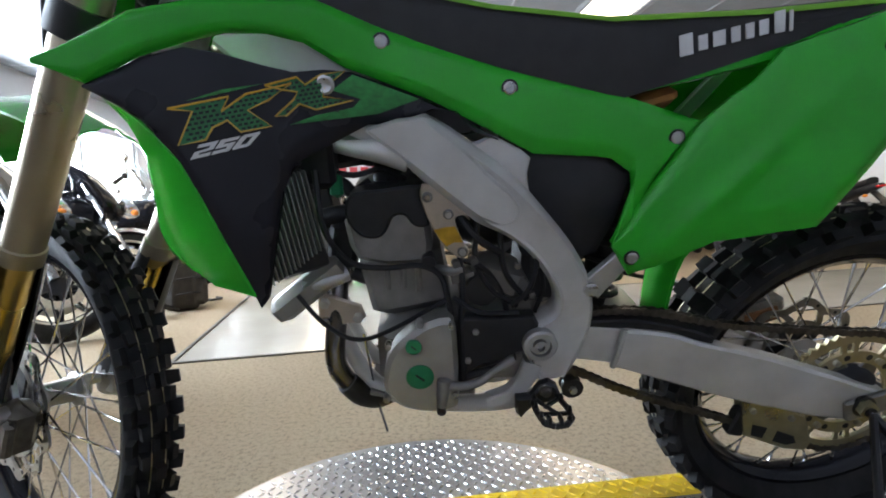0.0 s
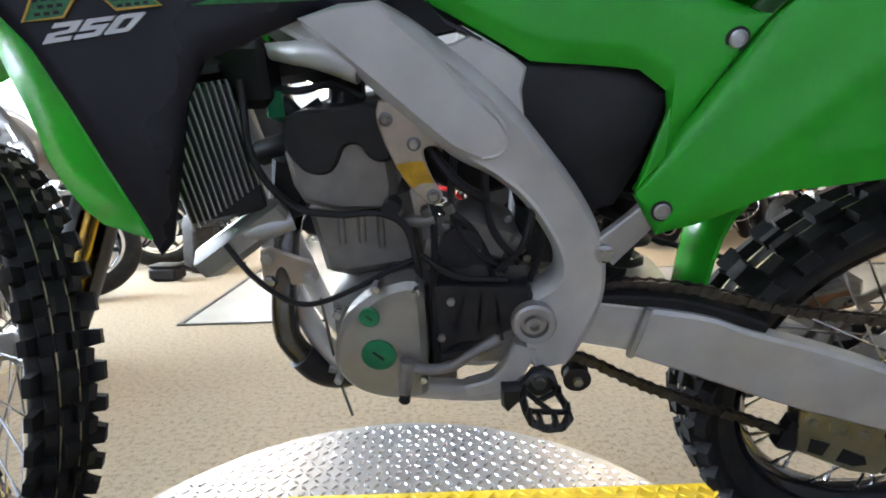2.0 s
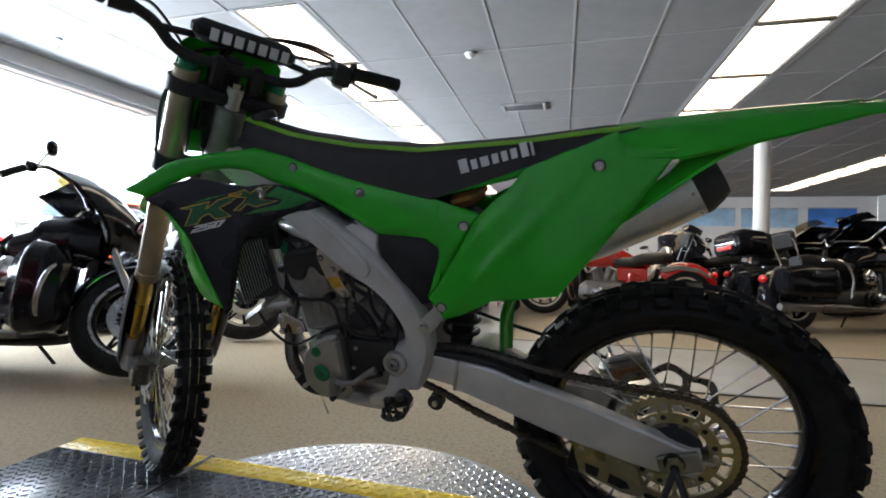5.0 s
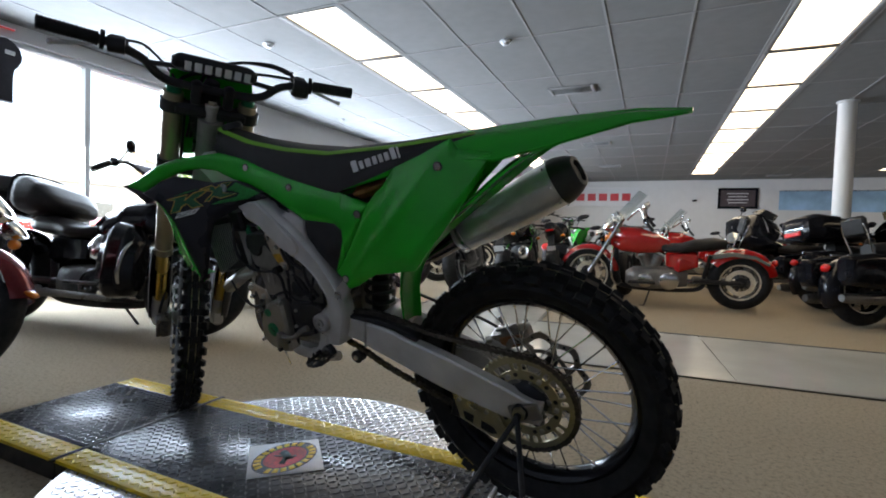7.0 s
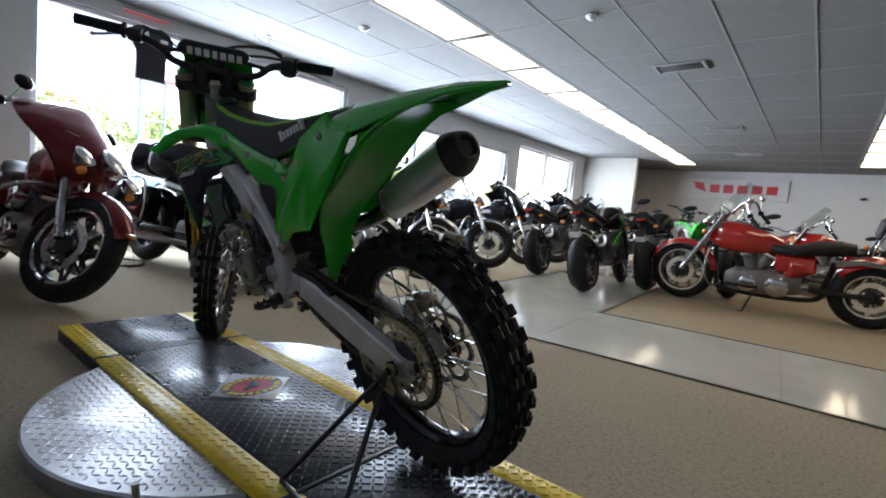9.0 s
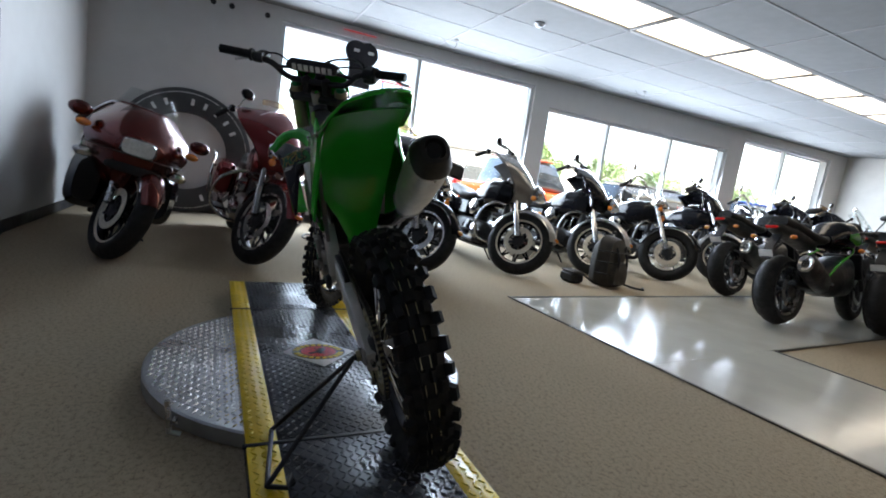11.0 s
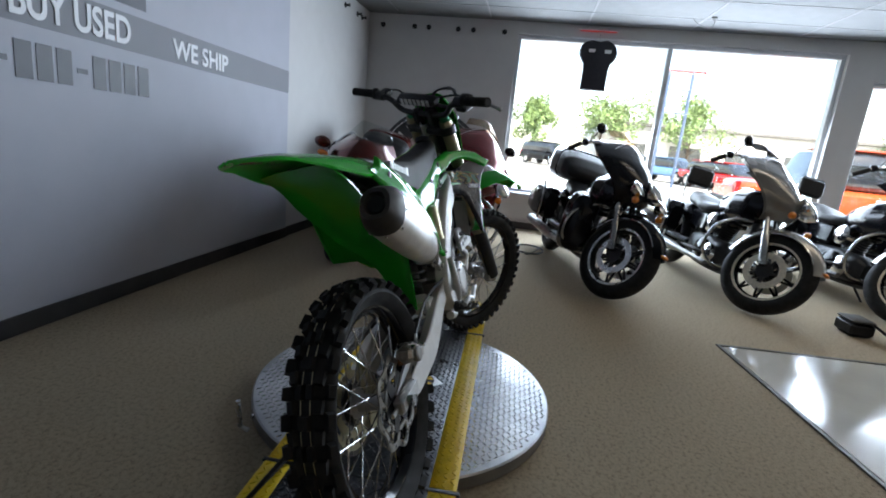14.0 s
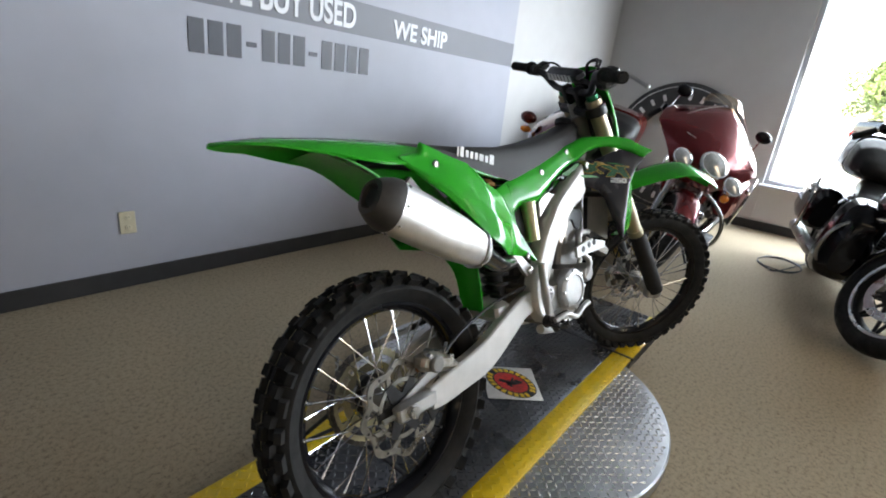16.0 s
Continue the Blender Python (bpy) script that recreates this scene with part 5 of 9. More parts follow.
part("plate_sticker", Geo().prism([(0.7265, 0.692), (0.712, 0.6955), (0.6955, 0.6965), (0.6895, 0.684), (0.684, 0.6715), (0.697, 0.6715), (0.7085, 0.6655), (0.717, 0.6765)], 0.0990, 0.1005, 0.0005), ZINC_GOLD, engine, "yellow inspection mark")
for u, w in ((0.734, 0.741), (0.705, 0.715), (0.685, 0.657)):
    b = part("mount_bolt", Geo().lathe([(0.0078, 0.0995), (0.0078, 0.1015), (0.0068, 0.1020), (0.001, 0.1020)], Matrix.Translation((u, 0, w)) @ AXLE, 18), DULL_STEEL, engine, "flanged mount bolt")
    part("bolt_head", Geo().lathe([(0.0050, 0.1015), (0.0050, 0.1065), (0.0042, 0.1075), (0.0022, 0.1075)], Matrix.Translation((u, 0, w)) @ AXLE, 6), STEEL, b)
part("engine_hanger", Geo().prism([(0.914, 0.572), (0.900, 0.576), (0.846, 0.556), (0.840, 0.534), (0.850, 0.524), (0.905, 0.518), (0.917, 0.532)], 0.056, 0.064), COPPER, engine, "pinkish zinc engine hanger")
for u, w in ((0.903, 0.563), (0.905, 0.530), (0.852, 0.535)):
    part("hanger_bolt", Geo().lathe([(0.0085, 0.062), (0.0085, 0.072), (0.004, 0.074)], Matrix.Translation((u, 0, w)) @ AXLE, 6), STEEL, engine)
# hoses and plugs between head, spar and radiator
part("coil_pack", Geo().box((0.835, 0.010, 0.792), (0.095, 0.050, 0.036), 0.010, Matrix.Rotation(radians(8), 4, "Y")), BLACK_PLASTIC, engine, "black ignition coil")
part("coil_cap", Geo().tube([(0.800, 0.012, 0.775), (0.800, 0.016, 0.738)], [0.015, 0.019], 12), BLACK_PLASTIC, engine)
part("thermostat_box", Geo().box((0.868, 0.026, 0.652), (0.046, 0.060, 0.086), 0.012, Matrix.Rotation(radians(-12), 4, "Y")), BLACK_PLASTIC, engine)
part("hose", Geo().tube([(0.905, 0.030, 0.690), (0.865, 0.036, 0.700), (0.835, 0.030, 0.690)], 0.016, 12, 14), BLACK_PLASTIC, engine, "black coolant hose")
part("hose", Geo().tube([(0.900, 0.034, 0.760), (0.862, 0.046, 0.752), (0.845, 0.040, 0.735), (0.820, 0.030, 0.748)], 0.010, 10, 18), BLACK_PLASTIC, engine, "black breather hose")
part("hose", Geo().tube([(0.885, -0.030, 0.800), (0.830, -0.040, 0.770), (0.785, -0.035, 0.775), (0.745, -0.040, 0.760)], 0.011, 10, 18), BLACK_PLASTIC, engine, "black breather hose")
part("wire", Geo().tube([(0.880, 0.050, 0.772), (0.840, 0.058, 0.766), (0.800, 0.050, 0.772), (0.765, 0.045, 0.756)], 0.0045, 6, 18), BLACK_PLASTIC, engine)
part("plug_connector", Geo().box((0.784, 0.020, 0.760), (0.024, 0.030, 0.038), 0.006), BLACK_PLASTIC, engine)
# wiring loops on the left of the engine
part("wire_loom", Geo().tube([(0.890, 0.085, 0.78), (0.882, 0.105, 0.70), (0.85, 0.096, 0.644), (0.80, 0.090, 0.631), (0.750, 0.090, 0.633), (0.719, 0.095, 0.618), (0.707, 0.100, 0.576), (0.703, 0.100, 0.54), (0.701, 0.098, 0.49), (0.702, 0.096, 0.42)], 0.0046, 8, 44), BLACK_PLASTIC, engine, "black wire loom")
part("breather_hose", Geo().tube([(0.930, 0.11, 0.600), (0.905, 0.115, 0.565), (0.880, 0.115, 0.540), (0.855, 0.112, 0.523), (0.824, 0.110, 0.524), (0.773, 0.110, 0.548), (0.738, 0.108, 0.568), (0.710, 0.100, 0.578)], 0.0036, 8, 34), BLACK_PLASTIC, engine)
part("drain_pipe", Geo().tube([(0.85, 0.04, 0.49), (0.835, 0.05, 0.36), (0.822, 0.045, 0.285)], 0.0025, 6), CHROME, engine)
# gear lever and oil bolt
part("gear_shaft", Geo().tube([(0.716, 0.090, 0.455), (0.716, 0.140, 0.452)], 0.009, 12), DULL_STEEL, engine)
part("gear_lever", Geo().tube([(0.716, 0.140, 0.452), (0.690, 0.141, 0.450), (0.664, 0.140, 0.455), (0.642, 0.138, 0.470), (0.628, 0.136, 0.480), (0.609, 0.130, 0.488)], [0.0085, 0.007, 0.0065, 0.0065, 0.007, 0.009], 10, 22), ENGINE_GREY, engine, "bare grey gear lever")
toe = part("gear_toe_peg", Geo().tube([(0.717, 0.140, 0.462), (0.719, 0.143, 0.446), (0.7225, 0.146, 0.418)], [0.0105, 0.0105, 0.0080], 12), ENGINE_GREY, engine)
part("peg_tip", Geo().lathe([(0.0072, -0.004), (0.0072, 0.006), (0.0055, 0.007), (0.001, 0.005)], Matrix.Translation((0.7225, 0.146, 0.411)) @ AXLE, 16), BLACK_PLASTIC, toe, "black rubber tip")
part("engine_guard", Geo().beam([(0.845, 0.382, 0.005), (0.79, 0.366, 0.005), (0.66, 0.366, 0.005)], -0.07, 0.06), ENGINE_GREY, engine, "bare aluminium skid plate")
# right-hand covers
part("clutch_cover", Geo().lathe([(0.072, 0.085), (0.070, 0.112), (0.060, 0.120), (0.052, 0.121), (0.050, 0.117), (0.002, 0.117)], Matrix.Translation((0.722, 0, 0.482)) @ Matrix.Rotation(radians(90), 4, "X"), 36), ALUMINIUM, engine, "satin silver clutch cover")
part("water_pump", Geo().lathe([(0.034, 0.08), (0.034, 0.105), (0.026, 0.118), (0.004, 0.120)], Matrix.Translation((0.822, 0, 0.520)) @ Matrix.Rotation(radians(90), 4, "X"), 24), ALUMINIUM, engine)
for k, (a, b) in enumerate((((0.93, 0.606, 0.012), (0.83, 0.616, 0.024)), ((0.83, 0.616, 0.024), (0.735, 0.606, 0.018)))):
    part("hanger_plate", Geo().beam([a, b], -0.128, -0.118), ALU_FRAME, engine, "pierced bright hanger plate")
for u, w in ((0.775, 0.612), (0.815, 0.622), (0.85, 0.625)):
    part("plate_hole", Geo().lathe([(0.011, 0.127), (0.011, 0.1292), (0.001, 0.1292)], Matrix.Translation((u, 0, w)) @ Matrix.Rotation(radians(90), 4, "X"), 14), MATT_BLACK, engine)
part("water_pipe", Geo().tube([(0.805, -0.110, 0.51), (0.825, -0.120, 0.56), (0.79, -0.110, 0.60), (0.80, -0.10, 0.66), (0.86, -0.10, 0.66)], 0.011, 10, 24), ALUMINIUM, engine)
for i in range(8):
    a = i * TAU / 8
    part("cover_bolt", Geo().lathe([(0.006, 0.11), (0.006, 0.121), (0.002, 0.122)], Matrix.Translation((0.722 + 0.063 * math.cos(a), 0, 0.482 + 0.063 * math.sin(a))) @ Matrix.Rotation(radians(90), 4, "X"), 6), STEEL, engine)

# --- exhaust ---
exhaust = part("exhaust_header", Geo().tube([(0.850, 0.0, 0.655), (0.880, 0.025, 0.610), (0.889, 0.050, 0.535), (0.899, 0.056, 0.455), (0.888, 0.054, 0.412), (0.860, 0.044, 0.376), (0.815, 0.010, 0.356), (0.77, -0.04, 0.375), (0.67, -0.05, 0.46), (0.58, -0.055, 0.58), (0.46, -0.075, 0.625), (0.34, -0.120, 0.640), (0.240, -0.148, 0.688)], [0.0165, 0.017, 0.017, 0.0175, 0.0175, 0.018, 0.018, 0.018, 0.019, 0.020, 0.022, 0.024, 0.028], 18, 78), HEADER, bike, "heat-tinted steel exhaust header pipe")
part("header_shield", Geo().tube([(0.884, 0.056, 0.404), (0.862, 0.046, 0.372), (0.838, 0.028, 0.352), (0.812, 0.008, 0.346)], [0.0195, 0.022, 0.023, 0.021], 14, 10), MATT_BLACK, exhaust, "black header guard")


def oval(c, t, a, b, n=22):
    t = t.normalized()
    side = Vector((0, 1, 0))
    up = t.cross(side).normalized()
    return [c + side * (a * math.copysign(abs(math.cos(q)) ** 0.8, math.cos(q))) + up * (b * math.copysign(abs(math.sin(q)) ** 0.8, math.sin(q))) for q in (i * TAU / n for i in range(n))]


M0, M1 = Vector((0.245, -0.146, 0.690)), Vector((-0.098, -0.155, 0.867))
MD = M1 - M0
can = Geo()
can.rings([oval(M0 + MD * t, MD, a, b) for t, a, b in ((0.0, 0.028, 0.032), (0.05, 0.040, 0.045), (0.30, 0.050, 0.056), (0.66, 0.054, 0.060), (0.87, 0.053, 0.059))])
muffler = part("muffler", can, MUFFLER, bike, "brushed silver muffler can")
cap = Geo()
cap.rings([oval(M0 + MD * t, MD, a, b) for t, a, b in ((0.860, 0.0540, 0.0602), (0.890, 0.0530, 0.0590), (0.955, 0.046, 0.049), (1.000, 0.037, 0.038), (1.005, 0.026, 0.028), (0.94, 0.021, 0.023))])
part("muffler_cap", cap, material("grey_end_cap", (0.045, 0.042, 0.040), 0.5, 0.3, vary=0.15, scale=60), muffler, "dark end cap")
part("outlet_bore", Geo().tube([M0 + MD * 0.90, M0 + MD * 0.985], 0.0205, 18), MATT_BLACK, muffler)
part("muffler_band", Geo().rings([oval(M0 + MD * t, MD, a, b) for t, a, b in ((0.06, 0.043, 0.048), (0.09, 0.046, 0.052))]), STEEL, muffler)
for k in range(8):
    q = k * TAU / 8 + 0.3
    c = oval(M0 + MD * 0.835, MD, 0.0535, 0.0595, 8)[k]
    part("rivet", Geo().ball(c, 0.004, 8), STEEL, muffler)

# --- swingarm, chain, shock ---
for s in (1, -1):
    line = [(0.430, 0.476, 0.035), (0.36, 0.459, 0.042), (0.31, 0.441, 0.042), (0.24, 0.419, 0.045), (0.17, 0.397, 0.046), (0.10, 0.375, 0.043), (0.05, 0.360, 0.041), (0.00, 0.346, 0.036), (-0.055, 0.338, 0.026)]
    if s < 0:
        line = [(0.565, 0.500, 0.034), (0.46, 0.476, 0.034), (0.38, 0.436, 0.040), (0.28, 0.386, 0.044), (0.18, 0.364, 0.040), (0.10, 0.350, 0.036), (0.062, 0.346, 0.030)]
    arm = Geo().beam(line, s * 0.064, s * 0.096, 34, 0.28)
    part("swingarm_leg", arm, ALU_FRAME, bike, "dull aluminium swingarm leg")
    if s > 0:
        part("pivot_arm", Geo().beam([(0.575, 0.492, 0.030), (0.50, 0.486, 0.031), (0.425, 0.476, 0.033)], 0.060, 0.088, 8, 0.2), ALU_FRAME, bike, "slim cast arm ahead of the weld")
    part("axle_block", Geo().box((0.014, -0.086, 0.347), (0.128, 0.030, 0.048), 0.010, Matrix.Rotation(radians(-2), 4, "Y")) if s < 0 else Geo().box((-0.020, 0.098, 0.344), (0.078, 0.010, 0.044), 0.008, Matrix.Rotation(radians(18), 4, "Y")), CASE_GREY if s > 0 else ALUMINIUM, bike)
    part("chain_adjuster", Geo().tube([(-0.084, s * 0.082, 0.342), (-0.050, s * 0.082, 0.343)], 0.006, 6), STEEL, bike)
    part("axle_nut", Geo().tube([(AXU, s * 0.100, AXW), (AXU, s * 0.116, AXW)], 0.016, 6), SPROCKET if s > 0 else STEEL, bike)
    if s > 0:
        part("axle_washer", Geo().lathe([(0.020, 0.098), (0.020, 0.1045), (0.012, 0.105)], Matrix.Translation((AXU, 0, AXW)) @ AXLE, 20), MATT_BLACK, bike)
part("rear_axle", Geo().tube([(AXU, 0.112, AXW), (AXU, -0.112, AXW)], 0.0125, 14), STEEL, bike)
part("swingarm_bridge", Geo().box((0.395, 0, 0.485), (0.07, 0.15, 0.06), 0.016), ALU_FRAME, bike)
part("weld_bead", Geo().tube([(0.436, 0.092, 0.440), (0.4335, 0.094, 0.458), (0.428, 0.094, 0.486), (0.423, 0.092, 0.510)], 0.0055, 6, 12), ALUMINIUM, bike)
part("chain_slider", Geo().beam([(0.50, 0.512, 0.011), (0.42, 0.513, 0.010), (0.37, 0.505, 0.011), (0.31, 0.487, 0.013), (0.27, 0.476, 0.008)], 0.050, 0.086, 14), BLACK_PLASTIC, bike, "black chain slider")
part("front_sprocket", Geo().lathe([(0.034, 0.058), (0.038, 0.060), (0.038, 0.066), (0.034, 0.068)], Matrix.Translation((0.552, 0, 0.474)) @ AXLE, 14), STEEL, bike)
roller = part("chain_roller", Geo().lathe([(0.012, 0.052), (0.019, 0.054), (0.019, 0.058), (0.0165, 0.060), (0.0165, 0.070), (0.019, 0.072), (0.019, 0.076), (0.008, 0.077)], Matrix.Translation((0.494, 0, 0.386)) @ AXLE, 20), BLACK_PLASTIC, bike, "black chain roller")
part("roller_bolt", Geo().lathe([(0.007, 0.076), (0.007, 0.083), (0.003, 0.084)], Matrix.Translation((0.494, 0, 0.386)) @ AXLE, 6), STEEL, roller)
links = Geo()
C0, C1, R0, R1 = Vector((0.552, 0.474)), Vector((AXU, AXW)), 0.036, 0.126
run_top = spline([(C0.x + 0.004, C0.y + R0, 0), (0.464, 0.530, 0), (0.379, 0.527, 0), (0.306, 0.512, 0), (0.232, 0.495, 0), (0.11, 0.481, 0), (C1.x + 0.012, C1.y + R1, 0)], 44)
run_low = spline([(C1.x + 0.030, C1.y - R1 + 0.004, 0), (0.10, 0.262, 0), (0.176, 0.288, 0), (0.263, 0.320, 0), (0.368, 0.358, 0), (0.431, 0.386, 0), (0.484, 0.413, 0), (C0.x + 0.006, C0.y - R0, 0)], 44)
path = [Vector((p.x, p.y)) for p in run_top[:-1]]
path += [C1 + R1 * Vector((math.cos(q), math.sin(q))) for q in np.linspace(radians(85), radians(285), 24)]
path += [Vector((p.x, p.y)) for p in run_low[1:-1]]
path += [C0 + R0 * Vector((math.cos(q), math.sin(q))) for q in np.linspace(radians(-80), radians(80), 8)]
total = [0]
for i in range(len(path)):
    total.append(total[-1] + (path[(i + 1) % len(path)] - path[i]).length)
count = int(total[-1] / 0.0159)
PX, PY = [p.x for p in path] + [path[0].x], [p.y for p in path] + [path[0].y]
for i in range(count):
    s0, s1 = i * total[-1] / count, (i + 1) * total[-1] / count
    a, b = (Vector((float(np.interp(s, total, PX)), float(np.interp(s, total, PY)))) for s in (s0, s1))
    d = (b - a).normalized()
    n_ = Vector((-d.y, d.x))
    for v in ((0.0575, 0.0700) if i % 2 else (0.0592, 0.0683)):
        r = [a - d * 0.003 + n_ * 0.006, a + n_ * 0.007, (a + b) / 2 + n_ * 0.0048, b + n_ * 0.007, b + d * 0.003 + n_ * 0.006, b + d * 0.003 - n_ * 0.006, b - n_ * 0.007, (a + b) / 2 - n_ * 0.0048, a - n_ * 0.007, a - d * 0.003 - n_ * 0.006]
        links.rings([[(p.x, v - 0.0008, p.y) for p in r], [(p.x, v + 0.0008, p.y) for p in r]], flat=True)
    links.tube([(a.x, 0.0575, a.y), (a.x, 0.0702, a.y)], 0.0046, 6)
part("drive_chain", links, CHAIN, bike, "oily steel drive chain")
GUIDE = [(0.188, 0.345), (0.170, 0.268), (0.128, 0.250), (0.086, 0.232), (0.044, 0.226), (0.036, 0.246), (0.062, 0.306), (0.135, 0.337)]
guide = part("chain_guide", Geo().prism(GUIDE, 0.073, 0.077), SPROCKET, bike, "gold chain guide")
part("guide_inner_plate", Geo().prism(GUIDE, 0.050, 0.054), SPROCKET, guide)
for pts in ([(0.158, 0.293), (0.156, 0.268), (0.133, 0.260), (0.128, 0.284)], [(0.108, 0.276), (0.112, 0.252), (0.084, 0.242), (0.066, 0.246), (0.074, 0.262)]):
    part("guide_window", Geo().prism(pts, 0.0762, 0.0778, 0.001), BLACK_PLASTIC, guide)
for u, w in ((0.165, 0.325), (0.090, 0.305)):
    part("guide_bolt", Geo().lathe([(0.006, 0.076), (0.006, 0.082), (0.002, 0.083)], Matrix.Translation((u, 0, w)) @ AXLE, 6), STEEL, guide)
part("chain_guide_block", Geo().box((0.178, 0.0635, 0.292), (0.030, 0.024, 0.060), 0.006, Matrix.Rotation(radians(-14), 4, "Y")), BLACK_PLASTIC, bike)
part("shock_body", Geo().tube([(0.405, -0.01, 0.80), (0.43, -0.01, 0.62), (0.45, -0.01, 0.50)], 0.026, 14), MATT_BLACK, bike)
coil = Geo().tube([Vector((0.412 + k / 96 * 0.035, -0.01, 0.765 - k / 96 * 0.235)) + Vector((0.040 * math.cos(k * 0.5), 0.040 * math.sin(k * 0.5), 0)) for k in range(97)], 0.0065, 6)
part("shock_spring", coil, MATT_BLACK, bike, "black coil spring")
part("shock_reservoir", Geo().tube([(0.52, -0.095, 0.80), (0.53, -0.098, 0.68)], 0.024, 14), SPROCKET, bike, "tan shock reservoir")
# --- rear brake ---
CAL = material("caliper_alloy", (0.33, 0.30, 0.26), 0.42, 0.7, vary=0.3, scale=80)
CM = Matrix.Translation((0.080, -0.094, 0.440)) @ Matrix.Rotation(radians(17), 4, "Y") @ Matrix.Diagonal((1.12, 1.0, 1.12, 1))
caliper = part("rear_caliper", Geo().box(CM @ Vector((0, 0, 0)), (0.100, 0.044, 0.044), 0.013, CM), CAL, bike, "dull silver rear brake caliper")
part("pad_spring", Geo().box(CM @ Vector((0.006, 0.012, 0.022)), (0.046, 0.026, 0.006), 0.002, CM), DULL_STEEL, caliper)
part("pad_backing", Geo().box(CM @ Vector((-0.004, 0.020, -0.012)), (0.060, 0.010, 0.030), 0.003, CM), material("copper_pad", (0.30, 0.14, 0.06), 0.5, 0.6, vary=0.2), caliper, "copper coloured pad backing")
part("caliper_ear", Geo().box(CM @ Vector((0.058, 0.004, -0.008)), (0.040, 0.018, 0.022), 0.007, CM), CAL, caliper)
part("piston_boss", Geo().lathe([(0.019, 0.018), (0.019, 0.030), (0.015, 0.034), (0.004, 0.034)], CM @ Matrix.Translation((-0.012, 0, -0.002)) @ Matrix.Rotation(radians(90), 4, "X"), 18), ENGINE_GREY, caliper)
for du in (-0.034, 0.030):
    part("caliper_pin", Geo().tube([CM @ Vector((du, 0.0, 0.016)), CM @ Vector((du, -0.030, 0.016))], 0.006, 8), STEEL, caliper)
part("bleed_nipple", Geo().tube([CM @ Vector((0.02, -0.01, 0.02)), CM @ Vector((0.022, -0.012, 0.044))], 0.0045, 6), STEEL, caliper)
part("disc_guard", Geo().prism([(0.10, 0.395), (0.06, 0.372), (0.045, 0.330), (0.06, 0.285), (0.085, 0.30), (0.105, 0.35)], -0.088, -0.084), MATT_BLACK, bike, "black disc guard fin")
part("caliper_bracket", Geo().beam([(-0.01, 0.350, 0.018), (0.06, 0.385, 0.016), (0.13, 0.415, 0.012)], -0.074, -0.066), ALUMINIUM, bike)
part("rear_brake_hose", Geo().tube([(0.10, -0.10, 0.44), (0.18, -0.09, 0.48), (0.34, -0.085, 0.525), (0.46, -0.11, 0.55)], 0.0045, 8, 20), BLACK_PLASTIC, bike)
part("brake_cylinder", Geo().tube([(0.515, -0.135, 0.61), (0.52, -0.140, 0.50), (0.525, -0.14, 0.45)], [0.012, 0.014, 0.008], 10), ALUMINIUM, bike)
part("brake_pedal", Geo().tube([(0.545, -0.150, 0.425), (0.60, -0.160, 0.435), (0.66, -0.155, 0.410), (0.72, -0.150, 0.430), (0.75, -0.150, 0.435)], [0.009, 0.008, 0.008, 0.009, 0.010], 10, 20), ALUMINIUM, bike, "silver brake pedal")
# --- foot pegs ---
for s in (1, -1):
    PM = Matrix.Translation((0.552, s * 0.118, 0.424))
    peg = part("footpeg_bracket", Geo().prism([(0.050, -0.014), (0.049, -0.042), (0.040, -0.053), (0.030, -0.040), (0.016, -0.026), (-0.012, -0.024), (-0.022, -0.010), (-0.016, 0.006), (-0.002, 0.015), (0.012, 0.010), (0.026, -0.012)], -0.010, 0.010, 0.004), MATT_BLACK, bike, "black peg bracket")
    peg.matrix_basis = PM
    part("pivot_bolt", Geo().lathe([(0.0105, 0.009), (0.0105, 0.013), (0.0075, 0.0135), (0.0075, 0.019), (0.003, 0.020)], Matrix.Translation((0.004, 0, 0.002)) @ (AXLE if s > 0 else Matrix.Rotation(radians(90), 4, "X")), 12), DULL_STEEL, peg)
    loop = [(0.020, 0.006), (0.026, 0.026), (0.024, 0.050), (0.019, 0.070), (0.004, 0.078), (-0.014, 0.075), (-0.025, 0.062), (-0.024, 0.036), (-0.014, 0.004)]
    for q, (a, b) in enumerate(zip(loop, loop[1:])):
        part("peg_rail", Geo().tube([(a[0], s * a[1], -0.010), (b[0], s * b[1], -0.010)], 0.0050, 7), MATT_BLACK, peg)
        m_ = ((a[0] + b[0]) / 2, (a[1] + b[1]) / 2)
        part("peg_tooth", Geo().tube([(m_[0], s * m_[1], -0.009), (m_[0], s * m_[1], 0.003)], [0.0050, 0.0022], 5), MATT_BLACK, peg)
    for a, b in (((0.024, 0.050), (-0.024, 0.050)), ((0.020, 0.016), (-0.006, 0.050)), ((0.010, 0.052), (0.008, 0.076)), ((-0.008, 0.052), (-0.008, 0.076)), ((-0.018, 0.014), (0.010, 0.034))):
        part("peg_bar", Geo().tube([(a[0], s * a[1], -0.011), (b[0], s * b[1], -0.011)], 0.0038, 6), MATT_BLACK, peg)

